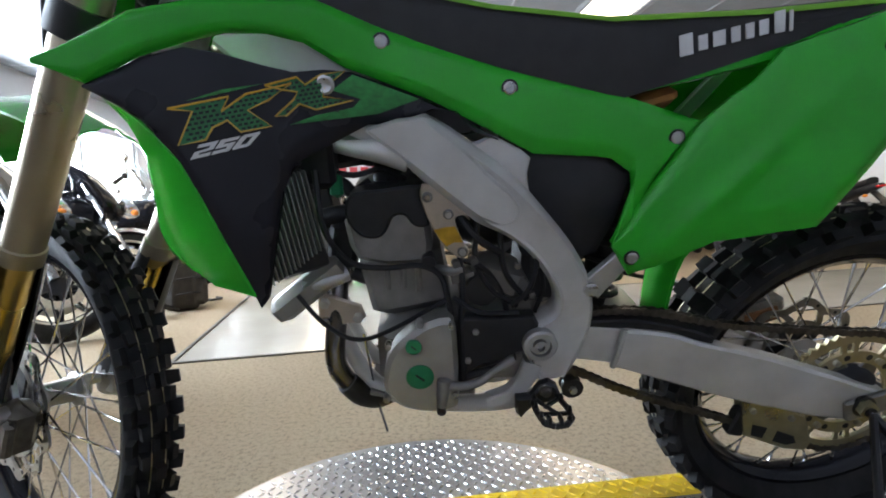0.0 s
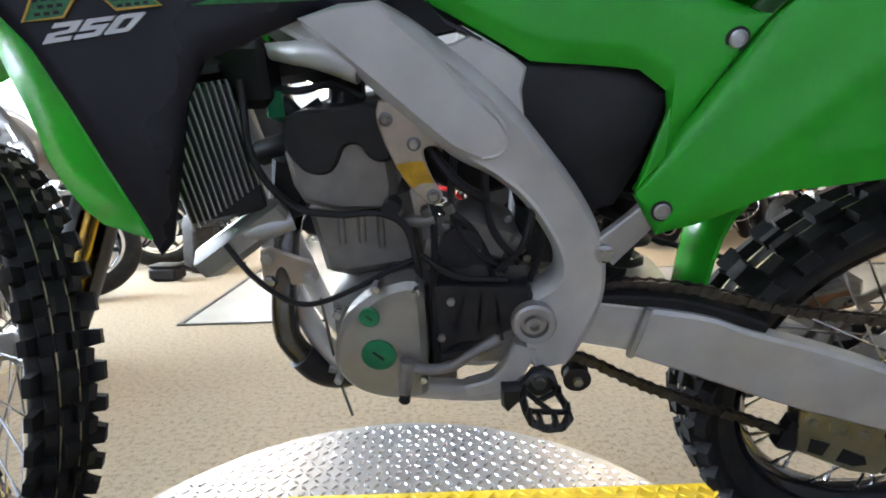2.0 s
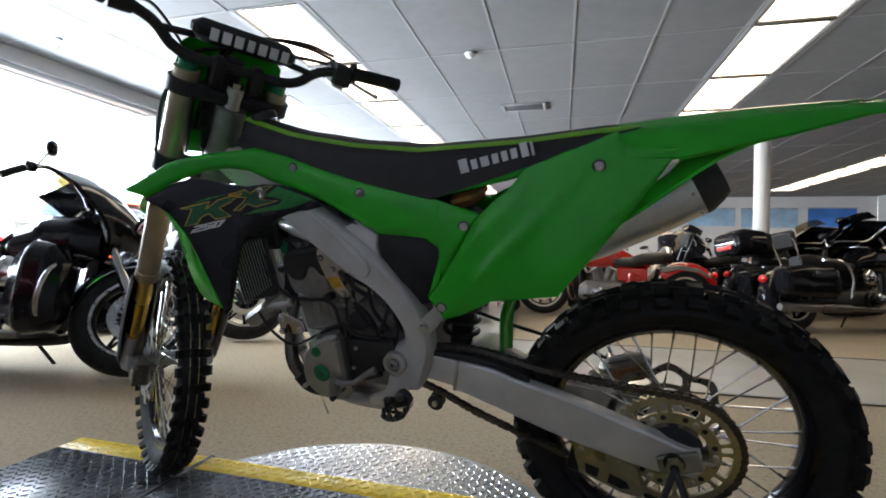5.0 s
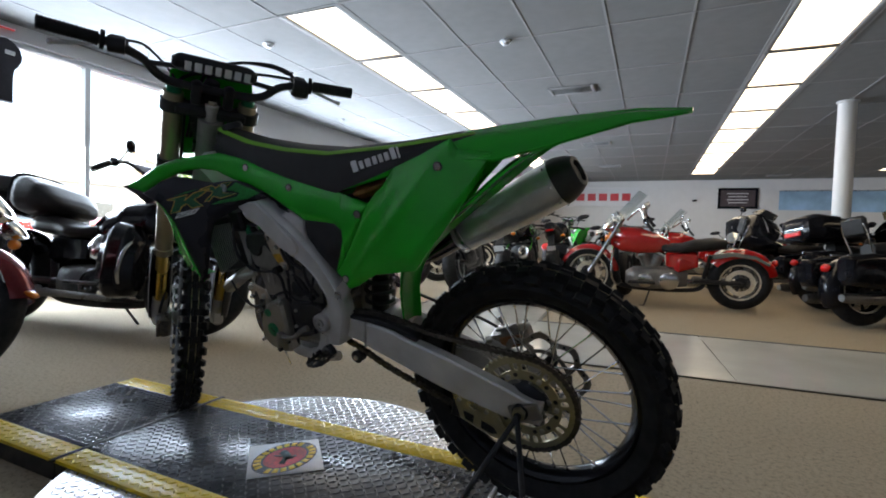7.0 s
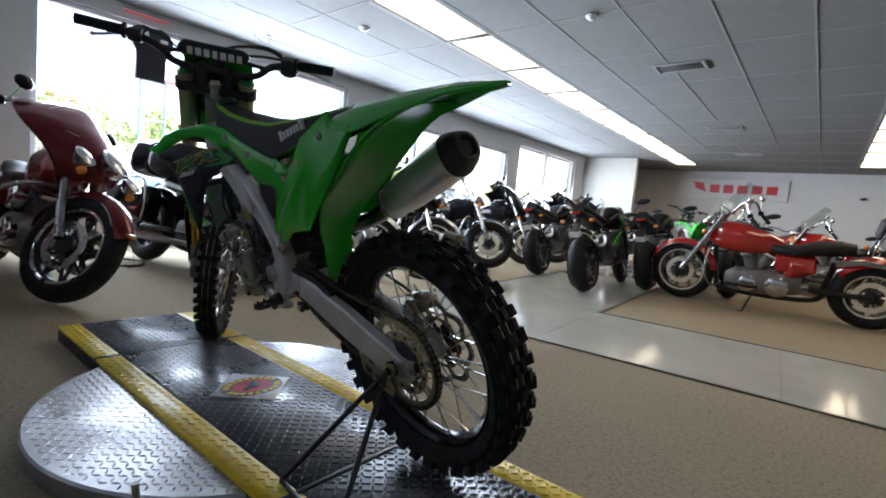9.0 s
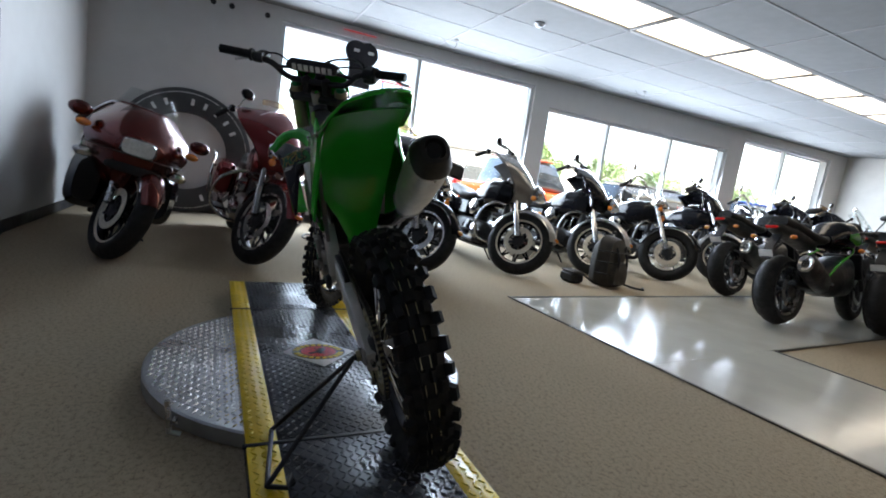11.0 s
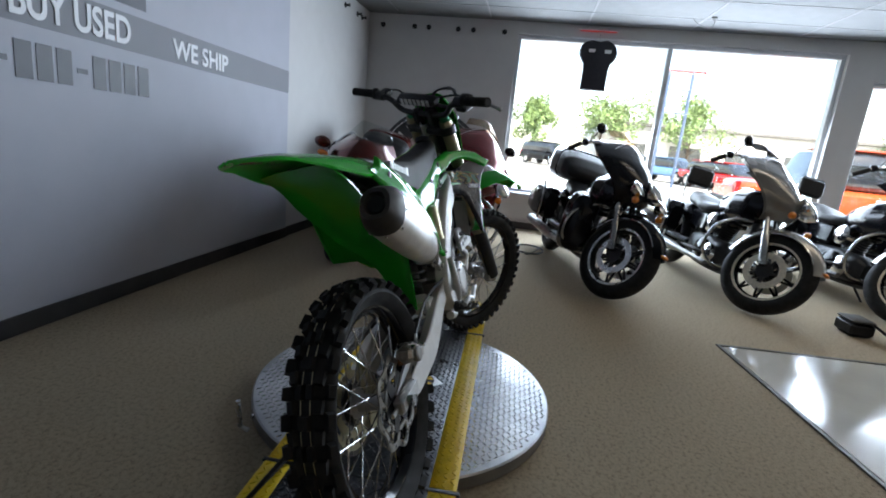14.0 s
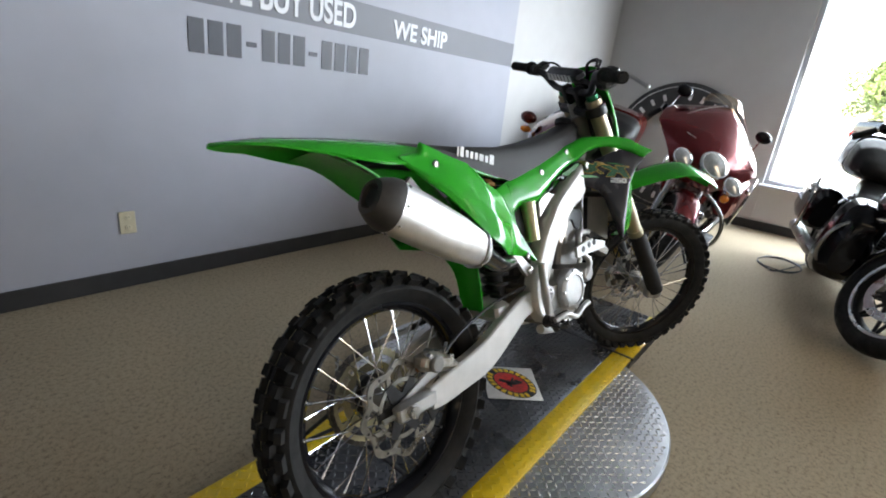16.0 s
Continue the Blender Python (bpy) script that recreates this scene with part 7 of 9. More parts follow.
def road_wheel(name, parent, m, r, half, rim, spokes, rim_mat, disc_side=0, wire=False):
    """Tyre, rim, hub, spokes and discs of a road wheel."""
    prof = [(rim - 0.006, -half * 0.72), (rim + 0.02, -half * 0.98), (lerp(rim, r, 0.5), -half), (r - half * 0.55, -half * 0.86), (r - half * 0.16, -half * 0.5), (r, 0)]
    prof = prof + [(a, -b) for a, b in prof[-2::-1]]
    w = part(name, Geo().lathe([(rim - 0.004, -half * 0.70), (rim + 0.004, -half * 0.72), (rim - 0.012, -half * 0.62), (rim - 0.026, -half * 0.25), (rim - 0.026, half * 0.25), (rim - 0.012, half * 0.62), (rim + 0.004, half * 0.72), (rim - 0.004, half * 0.70), (rim - 0.016, 0)], AXLE, 40, closed=True), rim_mat, parent)
    w.matrix_basis = m
    part("tyre", Geo().lathe(prof, AXLE, 48, closed=True), RUBBER, w, "black road tyre")
    part("hub", Geo().lathe([(0.014, -half - 0.015), (0.038, -half - 0.012), (0.042, -half * 0.5), (0.034, 0), (0.042, half * 0.5), (0.038, half + 0.012), (0.014, half + 0.015)], AXLE, 20), CHROME if rim_mat is CHROME else MATT_BLACK, w)
    if not wire and rim_mat is not CHROME:
        for q in (-1, 1):
            part("rim_edge", Geo().lathe([(rim + 0.008, q * half * 0.70), (rim + 0.005, q * half * 0.82), (rim - 0.010, q * half * 0.78), (rim - 0.012, q * half * 0.66)], AXLE, 40, closed=True), STEEL if rim_mat is MATT_BLACK else DISC_STEEL, w, "machined rim edge")
    n = 40 if wire else spokes
    first = None
    for i in range(n):
        m2 = Matrix.Rotation(i * TAU / n, 4, "Y")
        if first is None or (wire and i == 1):
            if wire:
                s = -1 if i else 1
                g = Geo().tube([(0.036, s * half * 0.5, 0.012), (rim - 0.02, 0, 0)], 0.002, 5)
            else:
                g = Geo().tube([(0.034, half * 0.25, 0.012), (rim * 0.55, half * 0.18, 0.016), (rim - 0.02, 0, 0.005)], [0.013, 0.009, 0.011], 6)
                g.tube([(0.034, -half * 0.25, -0.012), (rim * 0.55, -half * 0.18, -0.016), (rim - 0.02, 0, -0.005)], [0.013, 0.009, 0.011], 6)
            o = part("spoke", g, rim_mat if not wire else CHROME, w)
            o.matrix_basis = m2
            if wire and i == 1:
                second = o
            else:
                first = o
        else:
            share("spoke", (second if i % 2 else first) if wire else first, w, m2)
    for s in ((-1, 1) if disc_side == 2 else (disc_side,) if disc_side else ()):
        part("brake_disc", Geo().lathe([(0.148, s * (half + 0.004)), (0.148, s * (half + 0.009)), (0.100, s * (half + 0.009)), (0.100, s * (half + 0.004))], AXLE, 36, closed=True), STEEL if rim_mat is MATT_BLACK else DISC_STEEL, w, "steel brake disc")
        part("disc_carrier", Geo().lathe([(0.062, s * (half + 0.005)), (0.062, s * (half + 0.010)), (0.036, s * (half + 0.012)), (0.036, s * (half + 0.004))], AXLE, 24, closed=True), MATT_BLACK, w)
        for i in range(5):
            part("carrier_bolt", Geo().tube([(0.055, s * (half + 0.006), 0), (0.104, s * (half + 0.006), 0)], [0.013, 0.009], 6).moved(Matrix.Rotation(i * TAU / 5, 4, "Y")), MATT_BLACK, w)
    return w


def arched_guard(c, r, half, a0, a1, thick=0.004, skirt=0.05, n=22):
    """A mudguard round a wheel, from angle a0 to a1 (0 is ahead, 90 up)."""
    rows = []
    for k in range(n + 1):
        a = radians(lerp(a0, a1, k / n))
        e = math.sin(math.pi * min(1, max(0.0, min(k, n - k) / 4)) / 2)
        hw = half * (0.72 + 0.28 * e)
        sec = [(q * hw, r - skirt * abs(q) ** 3.2) for q in np.linspace(-1, 1, 11)]
        rows.append([Vector(c) + Vector((rr * math.cos(a), v, rr * math.sin(a))) for v, rr in sec] + [Vector(c) + Vector(((rr - thick) * math.cos(a), v * 0.97, (rr - thick) * math.sin(a))) for v, rr in sec[::-1]])
    return Geo().rings(rows)


def loft(stations, n=18, power=0.75):
    """A rounded body: stations of (u, half width, low, high), with soft square sections."""
    rows = []
    for u, hw, lo, hi in stations:
        c, h = (lo + hi) / 2, (hi - lo) / 2
        rows.append([(u, hw * math.copysign(abs(math.cos(q)) ** power, math.cos(q)), c + h * math.copysign(abs(math.sin(q)) ** power, math.sin(q))) for q in (i * TAU / n for i in range(n))])
    return Geo().rings(rows)


def fine(stations, k=5):
    return [tuple(p) for p in zip(*[[float(v) for v in np.interp(np.linspace(0, len(stations) - 1, (len(stations) - 1) * k + 1), range(len(stations)), [s[j] for s in stations])] for j in range(4)])]


def cruiser(name, label, m, paint, guard=None, fairing="bat", bags=True, trunk=False, rest=False, steer=22, wb=1.62, wire=False, rim_mat=None, screen=None, tank=None):
    t = thing(name, label, "motorcycle", m, "parked motorcycles")
    guard, body, shell = guard or paint, tank or paint, paint
    paint = body
    rim_mat = rim_mat or BLACK_PAINT
    dark = BLACK_PAINT if paint is BLACK_PAINT else CHROME
    rake = radians(29)
    ax, fw = Vector((-math.sin(rake), 0, math.cos(rake))), Vector((math.cos(rake), 0, math.sin(rake)))
    rf, rr = 0.338, 0.328
    head = Vector((wb - 0.10, 0, rf))
    S = Matrix.Translation(head) @ Matrix.Rotation(radians(steer), 4, ax) @ Matrix.Translation(-head)

    def q(f, l, h):
        return head + ax * h + fw * f + Vector((0, l, 0))

    road_wheel("rear_wheel", t, Matrix.Translation((0, 0, rr)), rr, 0.072, 0.205, 9, rim_mat, 1, wire)
    road_wheel("front_wheel", t, S @ Matrix.Translation((wb, 0, rf)), rf, 0.064, 0.235, 9, rim_mat, 2, wire)
    # front end
    for s in (1, -1):
        part("fork_leg", Geo().tube([q(0.085, s * 0.105, -0.02), q(0.085, s * 0.105, 0.22), q(0.085, s * 0.105, 0.24), q(0.085, s * 0.105, 0.74)], [0.030, 0.030, 0.023, 0.023], 14).moved(S), FORK_CHROME, t, "chrome fork leg")
    part("front_mudguard", arched_guard((wb, 0, rf), rf + 0.030, 0.080, 22, 172, skirt=0.055).moved(S), guard, t)
    for s in (1, -1):
        part("guard_trim", Geo().tube([Vector((wb, 0, rf)) + Vector(((rf - 0.028) * math.cos(radians(a)), s * 0.081, (rf - 0.028) * math.sin(radians(a)))) for a in range(36, 160, 8)], 0.005, 6).moved(S), CHROME, t, "chrome mudguard trim")
    if fairing == "bat" and bags:
        part("guard_lamp", Geo().ball(Vector((wb, 0, rf)) + Vector(((rf + 0.03) * math.cos(radians(26)), 0, (rf + 0.03) * math.sin(radians(26)))), 0.026, 12, (1.0, 1.6, 0.6)).moved(S), AMBER, t, "amber mudguard tip lamp")
    part("fork_crown", Geo().tube([q(0.06, 0.13, 0.60), q(0.06, -0.13, 0.60)], 0.028, 12).moved(S), CHROME, t)
    bars = [q(-0.26, 0.40, 0.82), q(-0.16, 0.37, 0.86), q(-0.03, 0.26, 0.88 if fairing == "bat" else 0.95), q(0.03, 0.10, 0.80), q(0.03, 0, 0.76)]
    if fairing == "wing":
        bars = [p - ax * 0.16 - Vector((0, p.y * 0.25, 0)) for p in bars]
    bars += [Vector((p.x, -p.y, p.z)) for p in bars[-2::-1]]
    hb = part("handlebar", Geo().tube(bars, 0.0135, 10, 40).moved(S), CHROME, t)
    for s in (1, -1):
        if fairing == "wing":
            part("grip", Geo().tube([q(-0.275, s * 0.302, 0.655), q(-0.17, s * 0.282, 0.697)], 0.020, 12).moved(S), RUBBER, hb)
            continue
        part("grip", Geo().tube([q(-0.275, s * 0.403, 0.815), q(-0.17, s * 0.375, 0.857)], 0.020, 12).moved(S), RUBBER, hb)
        part("switch_box", Geo().box(q(-0.145, s * 0.360, 0.868), (0.05, 0.045, 0.055), 0.01).moved(S), BLACK_PAINT, hb)
        tip = q(-0.03, s * 0.33, 0.985) if fairing == "bat" else q(-0.06, s * 0.42, 1.01)
        part("mirror_stem", Geo().tube([q(-0.12, s * 0.34, 0.88), tip], 0.006, 8).moved(S), CHROME, hb)
        part("mirror", Geo().ball(tip, 0.052, 14, (0.55, 1.15, 0.8)).moved(S), BLACK_PAINT if fairing == "bat" else CHROME, hb, "rounded rear-view mirror")
    if fairing == "bat":
        rows = []
        for k in range(15):
            z = k / 14
            h = lerp(0.37, 1.00, z)
            hw = float(np.interp(z, [0, 0.15, 0.35, 0.5, 0.7, 0.88, 1], [0.13, 0.22, 0.325, 0.400, 0.385, 0.295, 0.170]))
            f0 = float(np.interp(z, [0, 0.1, 0.25, 0.5, 0.8, 0.92, 1], [0.20, 0.265, 0.280, 0.235, 0.150, 0.105, 0.055]))
            line = [(p * hw, f0 - 0.25 * abs(p) ** 1.8 * (0.6 + 0.4 * z)) for p in np.linspace(-1, 1, 17)]
            rows.append([q(f, l, h) for l, f in line] + [q(f - 0.02, l * 0.95, h) for l, f in line[::-1]])
        fr = part("fairing", Geo().rings(rows).moved(S), shell, t, "batwing fairing")
        for s in (1, -1):
            part("pinstripe", Geo().tube([q(0.110, s * 0.08, 0.955), q(0.090, s * 0.18, 0.88), q(0.075, s * 0.28, 0.76), q(0.130, s * 0.26, 0.67), q(0.215, s * 0.16, 0.62)], 0.0025, 5, 18).moved(S), WHITE_DECAL, fr)
        rows = []
        for k in range(7):
            h = 0.99 + k / 6 * 0.12
            hw = lerp(0.185, 0.14, k / 6)
            line = [(p * hw, 0.085 - k / 6 * 0.085 - 0.11 * abs(p) ** 2) for p in np.linspace(-1, 1, 13)]
            rows.append([q(f, l, h) for l, f in line] + [q(f - 0.004, l, h) for l, f in line[::-1]])
        part("windscreen", Geo().rings(rows).moved(S), screen or DARK_SCREEN, fr, "low windscreen")
        lamp_h, lamp_f = 0.475, 0.335
    elif fairing == "shield":
        rows = []
        for k in range(11):
            h = 0.66 + k / 10 * 0.46
            hw = lerp(0.21, 0.23, math.sin(k / 10 * math.pi)) * (1 if k < 9 else 0.86)
            line = [(p * hw, 0.20 - k / 10 * 0.09 - 0.11 * abs(p) ** 2) for p in np.linspace(-1, 1, 13)]
            rows.append([q(f, l, h) for l, f in line] + [q(f - 0.005, l, h) for l, f in line[::-1]])
        ws = part("windscreen", Geo().rings(rows).moved(S), screen or SCREEN, t, "tall clear windscreen")
        part("screen_rim", Geo().tube([q(0.09, 0.19, 0.74), q(0.20, 0.0, 0.78), q(0.09, -0.19, 0.74)], 0.008, 8, 16).moved(S), CHROME, ws)
        lamp_h, lamp_f = 0.61, 0.18
    else:
        lamp_h, lamp_f = 0.56, 0.18
    if fairing != "wing":
        LM = Matrix((fw, (0, 1, 0), ax)).transposed().to_4x4() @ Matrix.Rotation(radians(90 - 20), 4, "Y")
        lamp = part("headlamp", Geo().lathe([(0.03, -0.10), (0.075, -0.07), (0.098, -0.02), (0.104, 0.0), (0.096, 0.010)], Matrix.Translation(q(lamp_f, 0, lamp_h)) @ LM, 24).moved(S), CHROME, t, "round chrome headlamp")
        part("lens", Geo().lathe([(0.095, 0.006), (0.066, 0.022), (0.002, 0.030)], Matrix.Translation(q(lamp_f, 0, lamp_h)) @ LM, 24).moved(S), LAMP_GLASS, lamp)
        for s in (1, -1):
            if bags and (trunk or screen is TAN_SCREEN or fairing == "shield"):
                sl = part("passing_lamp", Geo().lathe([(0.02, -0.07), (0.054, -0.035), (0.070, 0.0), (0.067, 0.005)], Matrix.Translation(q(lamp_f - 0.04, s * 0.190, lamp_h - 0.040)) @ LM, 20).moved(S), CHROME, t)
                part("lens", Geo().lathe([(0.066, 0.003), (0.042, 0.017), (0.002, 0.022)], Matrix.Translation(q(lamp_f - 0.04, s * 0.190, lamp_h - 0.040)) @ LM, 20).moved(S), LAMP_GLASS, sl)
            part("indicator", Geo().ball(q(lamp_f - 0.06, s * 0.19, lamp_h - 0.13), 0.028, 12).moved(S), AMBER, t, "amber turn signal")
    # tank, seat, rear guard
    part("fuel_tank", loft(fine([(wb - 0.26, 0.06, 0.70, 0.89), (wb - 0.38, 0.135, 0.63, 0.94), (wb - 0.58, 0.160, 0.61, 0.93), (wb - 0.78, 0.125, 0.62, 0.86), (wb - 0.92, 0.06, 0.65, 0.78)])), paint, t, "teardrop fuel tank")
    part("tank_console", Geo().box((wb - 0.55, 0, 0.932), (0.30, 0.06, 0.02), 0.008), CHROME, t)
    part("seat", loft(fine([(wb - 0.80, 0.09, 0.66, 0.76), (wb - 0.92, 0.15, 0.64, 0.74), (wb - 1.05, 0.175, 0.64, 0.745), (wb - 1.18, 0.15, 0.66, 0.80), (wb - 1.38, 0.135, 0.68, 0.83), (wb - 1.50, 0.08, 0.70, 0.81)])), LEATHER, t, "two-up black leather seat")
    part("rear_mudguard", arched_guard((0, 0, rr), rr + 0.055, 0.105, 35, 205 if bags else 165, skirt=0.09), paint, t)
    if not bags:
        part("mudguard_strut", Geo().beam([(0.30, 0.62, 0.030), (0.10, 0.66, 0.026), (-0.12, 0.63, 0.020), (-0.26, 0.55, 0.012)], 0.10, 0.125), GREY_PAINT, t, "grey fender strut")
        part("side_cover", loft(fine([(wb - 0.92, 0.05, 0.42, 0.60), (wb - 1.02, 0.155, 0.40, 0.62), (wb - 1.20, 0.12, 0.47, 0.58)]), power=0.7), paint, t, "red side cover")
    if rest:
        part("backrest", Geo().box((0.0, 0, 0.98), (0.06, 0.26, 0.20), 0.028, Matrix.Rotation(radians(-10), 4, "Y")), LEATHER, t, "padded backrest")
        part("rest_bar", Geo().tube([(0.06, 0.12, 0.72), (-0.02, 0.12, 0.98), (-0.03, 0, 1.06), (-0.02, -0.12, 0.98), (0.06, -0.12, 0.72)], 0.009, 8, 24), CHROME, t)
    if trunk:
        trunk_paint = BLACK_PAINT if paint is MAROON else paint
        tr = part("tour_trunk", loft(fine([(0.14, 0.20, 0.80, 1.04), (0.08, 0.26, 0.79, 1.13), (-0.16, 0.27, 0.79, 1.15), (-0.30, 0.23, 0.80, 1.10), (-0.33, 0.18, 0.82, 1.05)]), power=0.5), trunk_paint, t, "hard luggage trunk")
        part("trunk_band", loft([(0.145, 0.205, 0.955, 0.965), (0.08, 0.267, 0.955, 0.965), (-0.16, 0.277, 0.955, 0.965), (-0.335, 0.19, 0.955, 0.965)]), CHROME, tr)
        part("trunk_lamp", Geo().box((-0.335, 0, 0.90), (0.02, 0.26, 0.06), 0.008), RED_LENS, tr)
        part("backrest_pad", loft(fine([(0.44, 0.10, 0.86, 0.90), (0.40, 0.21, 0.83, 0.95), (0.30, 0.262, 0.81, 1.04), (0.16, 0.275, 0.80, 1.10), (0.09, 0.25, 0.82, 1.11)]), power=0.55), LEATHER, tr, "padded wrap-round leather backrest")
    for s in (1, -1):
        if bags:
            b = part("saddlebag", loft(fine([(0.34, 0.06, 0.38, 0.62), (0.28, 0.09, 0.35, 0.67), (-0.10, 0.10, 0.35, 0.69), (-0.34, 0.085, 0.38, 0.66), (-0.38, 0.05, 0.42, 0.62)]), power=0.5), paint, t, "hard saddlebag")
            b.matrix_basis = Matrix.Translation((0, s * 0.235, 0))
            part("bag_guard", Geo().tube([(0.37, 0.11 * s, 0.34), (0.40, 0.13 * s, 0.55), (0.30, 0.13 * s, 0.71), (0.05, 0.12 * s, 0.73)], 0.012, 8, 20), CHROME, b)
            part("bag_latch", Geo().box((0.0, s * 0.102, 0.60), (0.06, 0.012, 0.04), 0.004), CHROME, b)
        if bags or s < 0:
            part("muffler", Geo().tube([(wb - 0.55, s * 0.15, 0.22), (0.60, s * 0.20, 0.23), (0.50, s * 0.21, 0.235), (-0.32, s * 0.215, 0.26), (-0.38, s * 0.215, 0.262)], [0.022, 0.026, 0.045, 0.05, 0.036], 16), FORK_CHROME if paint is not BLACK_PAINT else DULL_STEEL, t, "long chrome muffler")
        part("floorboard", Geo().box((wb - 0.62, s * 0.275, 0.31), (0.30, 0.10, 0.022), 0.008), RUBBER, t)
        if fairing in ("bat", "shield"):
            part("engine_guard", Geo().tube([(wb - 0.40, s * 0.05, 0.24), (wb - 0.34, s * 0.24, 0.26), (wb - 0.29, s * 0.36, 0.38), (wb - 0.28, s * 0.34, 0.55), (wb - 0.29, s * 0.20, 0.66), (wb - 0.30, s * 0.05, 0.68)], 0.013, 10, 40), FORK_CHROME, t, "chrome crash bar loop")
            if trunk:
                part("leg_shield", loft(fine([(wb - 0.25, 0.06, 0.30, 0.62), (wb - 0.31, 0.12, 0.24, 0.72), (wb - 0.42, 0.13, 0.22, 0.74), (wb - 0.54, 0.07, 0.28, 0.66)]), power=0.6), paint, t, "tall lower fairing").matrix_basis = Matrix.Translation((0, s * 0.235, 0))
    # engine
    part("frame_cradle", Geo().tube([(wb - 0.32, 0, 0.70), (wb - 0.36, 0, 0.30), (wb - 0.46, 0, 0.19), (0.45, 0, 0.20), (0.35, 0, 0.40), (0.30, 0, 0.62)], 0.026, 10, 40), MATT_BLACK, t)
    en = part("engine_case", loft(fine([(wb - 0.44, 0.06, 0.24, 0.38), (wb - 0.52, 0.125, 0.20, 0.44), (wb - 0.74, 0.150, 0.19, 0.46), (wb - 0.96, 0.135, 0.21, 0.46), (wb - 1.12, 0.09, 0.24, 0.44)]), power=0.6), ENGINE_GREY if paint is not BLACK_PAINT else MATT_BLACK, t, "alloy engine case")
    for s, off in ((1, -24), (-1, 24)):
        M = Matrix.Translation((wb - 0.72, 0, 0.40)) @ Matrix.Rotation(radians(-off), 4, "Y")
        prof = []
        for k in range(8):
            z = 0.030 + k * 0.024
            prof += [(0.052, z), (0.074 - 0.0015 * k, z + 0.001), (0.074 - 0.0015 * k, z + 0.011), (0.052, z + 0.012)]
        part("cylinder", Geo().lathe(prof, M @ Matrix.Rotation(radians(45), 4, "Z"), 20), ENGINE_GREY if paint is not BLACK_PAINT else MATT_BLACK, en, "finned cylinder")
        part("rocker_cover", Geo().box(M @ Vector((0, 0, 0.245)), (0.14, 0.165, 0.06), 0.018, M.to_3x3().to_4x4()), dark, en, "rounded rocker cover")
    for s in (1, -1):
        D = Matrix.Rotation(radians(-90 * s), 4, "X")
        part("primary_cover", Geo().lathe([(0.105, 0.10), (0.105, 0.165), (0.090, 0.178), (0.004, 0.182)], Matrix.Translation((wb - 0.92 if s > 0 else wb - 0.72, 0, 0.315)) @ D, 28), dark, en, "polished engine cover")
        part("timing_cover", Geo().lathe([(0.085, 0.10), (0.085, 0.160), (0.070, 0.172), (0.004, 0.175)], Matrix.Translation((wb - 0.66 if s > 0 else wb - 0.60, 0, 0.31)) @ D, 28), CHROME, en)
    part("air_cleaner", Geo().lathe([(0.088, 0.10), (0.088, 0.16), (0.070, 0.176), (0.004, 0.18)], Matrix.Translation((wb - 0.72, 0, 0.575)) @ Matrix.Rotation(radians(90), 4, "X"), 28), CHROME, en, "round chrome air cleaner")
    part("battery_cover", Geo().box((wb - 1.05, 0, 0.56), (0.34, 0.25, 0.22), 0.04), paint, t)
    part("swingarm", Geo().box((0.23, 0, 0.32), (0.50, 0.23, 0.05), 0.015), MATT_BLACK, t)
    part("tail_lamp", Geo().ball((-0.33, 0, 0.56), 0.05, 14, (0.6, 1.1, 0.8)), RED_LENS, t)
    part("side_stand", Geo().tube([(wb - 0.72, 0.12, 0.20), (wb - 0.66, 0.26, 0.03), (wb - 0.60, 0.28, 0.025)], 0.010, 8), MATT_BLACK, t)
    if fairing == "wing":
        rows = []
        for k in range(17):
            z = k / 16
            w = lerp(0.46, 1.05, z)
            hw = float(np.interp(z, [0, 0.25, 0.55, 0.75, 1], [0.17, 0.23, 0.32, 0.30, 0.19]))
            f0 = float(np.interp(z, [0, 0.3, 0.6, 0.85, 1], [wb - 0.06, wb + 0.13, wb + 0.16, wb + 0.02, wb - 0.10]))
            line = [(p * hw, f0 - 0.30 * abs(p) ** 2.4) for p in np.linspace(-1, 1, 19)]
            rows.append([(f, l, w) for l, f in line] + [(f - 0.03, l * 0.94, w) for l, f in line[::-1]])
        fr = part("fairing", Geo().rings(rows), paint, t, "full touring fairing")
        part("headlamp", loft([(wb + 0.06, 0.09, 0.735, 0.835), (wb + 0.140, 0.105, 0.725, 0.845), (wb + 0.168, 0.092, 0.735, 0.835)], power=0.5), LAMP_GLASS, fr, "wide rectangular headlamp")
        part("air_intake", loft([(wb + 0.08, 0.15, 0.615, 0.665), (wb + 0.148, 0.16, 0.61, 0.67), (wb + 0.152, 0.15, 0.615, 0.665)], power=0.5), BLACK_PLASTIC, fr, "black slotted intake")
        part("fairing_seam", loft([(wb - 0.10, 0.318, 0.725, 0.733), (wb + 0.05, 0.27, 0.725, 0.733), (wb + 0.150, 0.14, 0.725, 0.733)], power=0.5), BLACK_PLASTIC, fr)
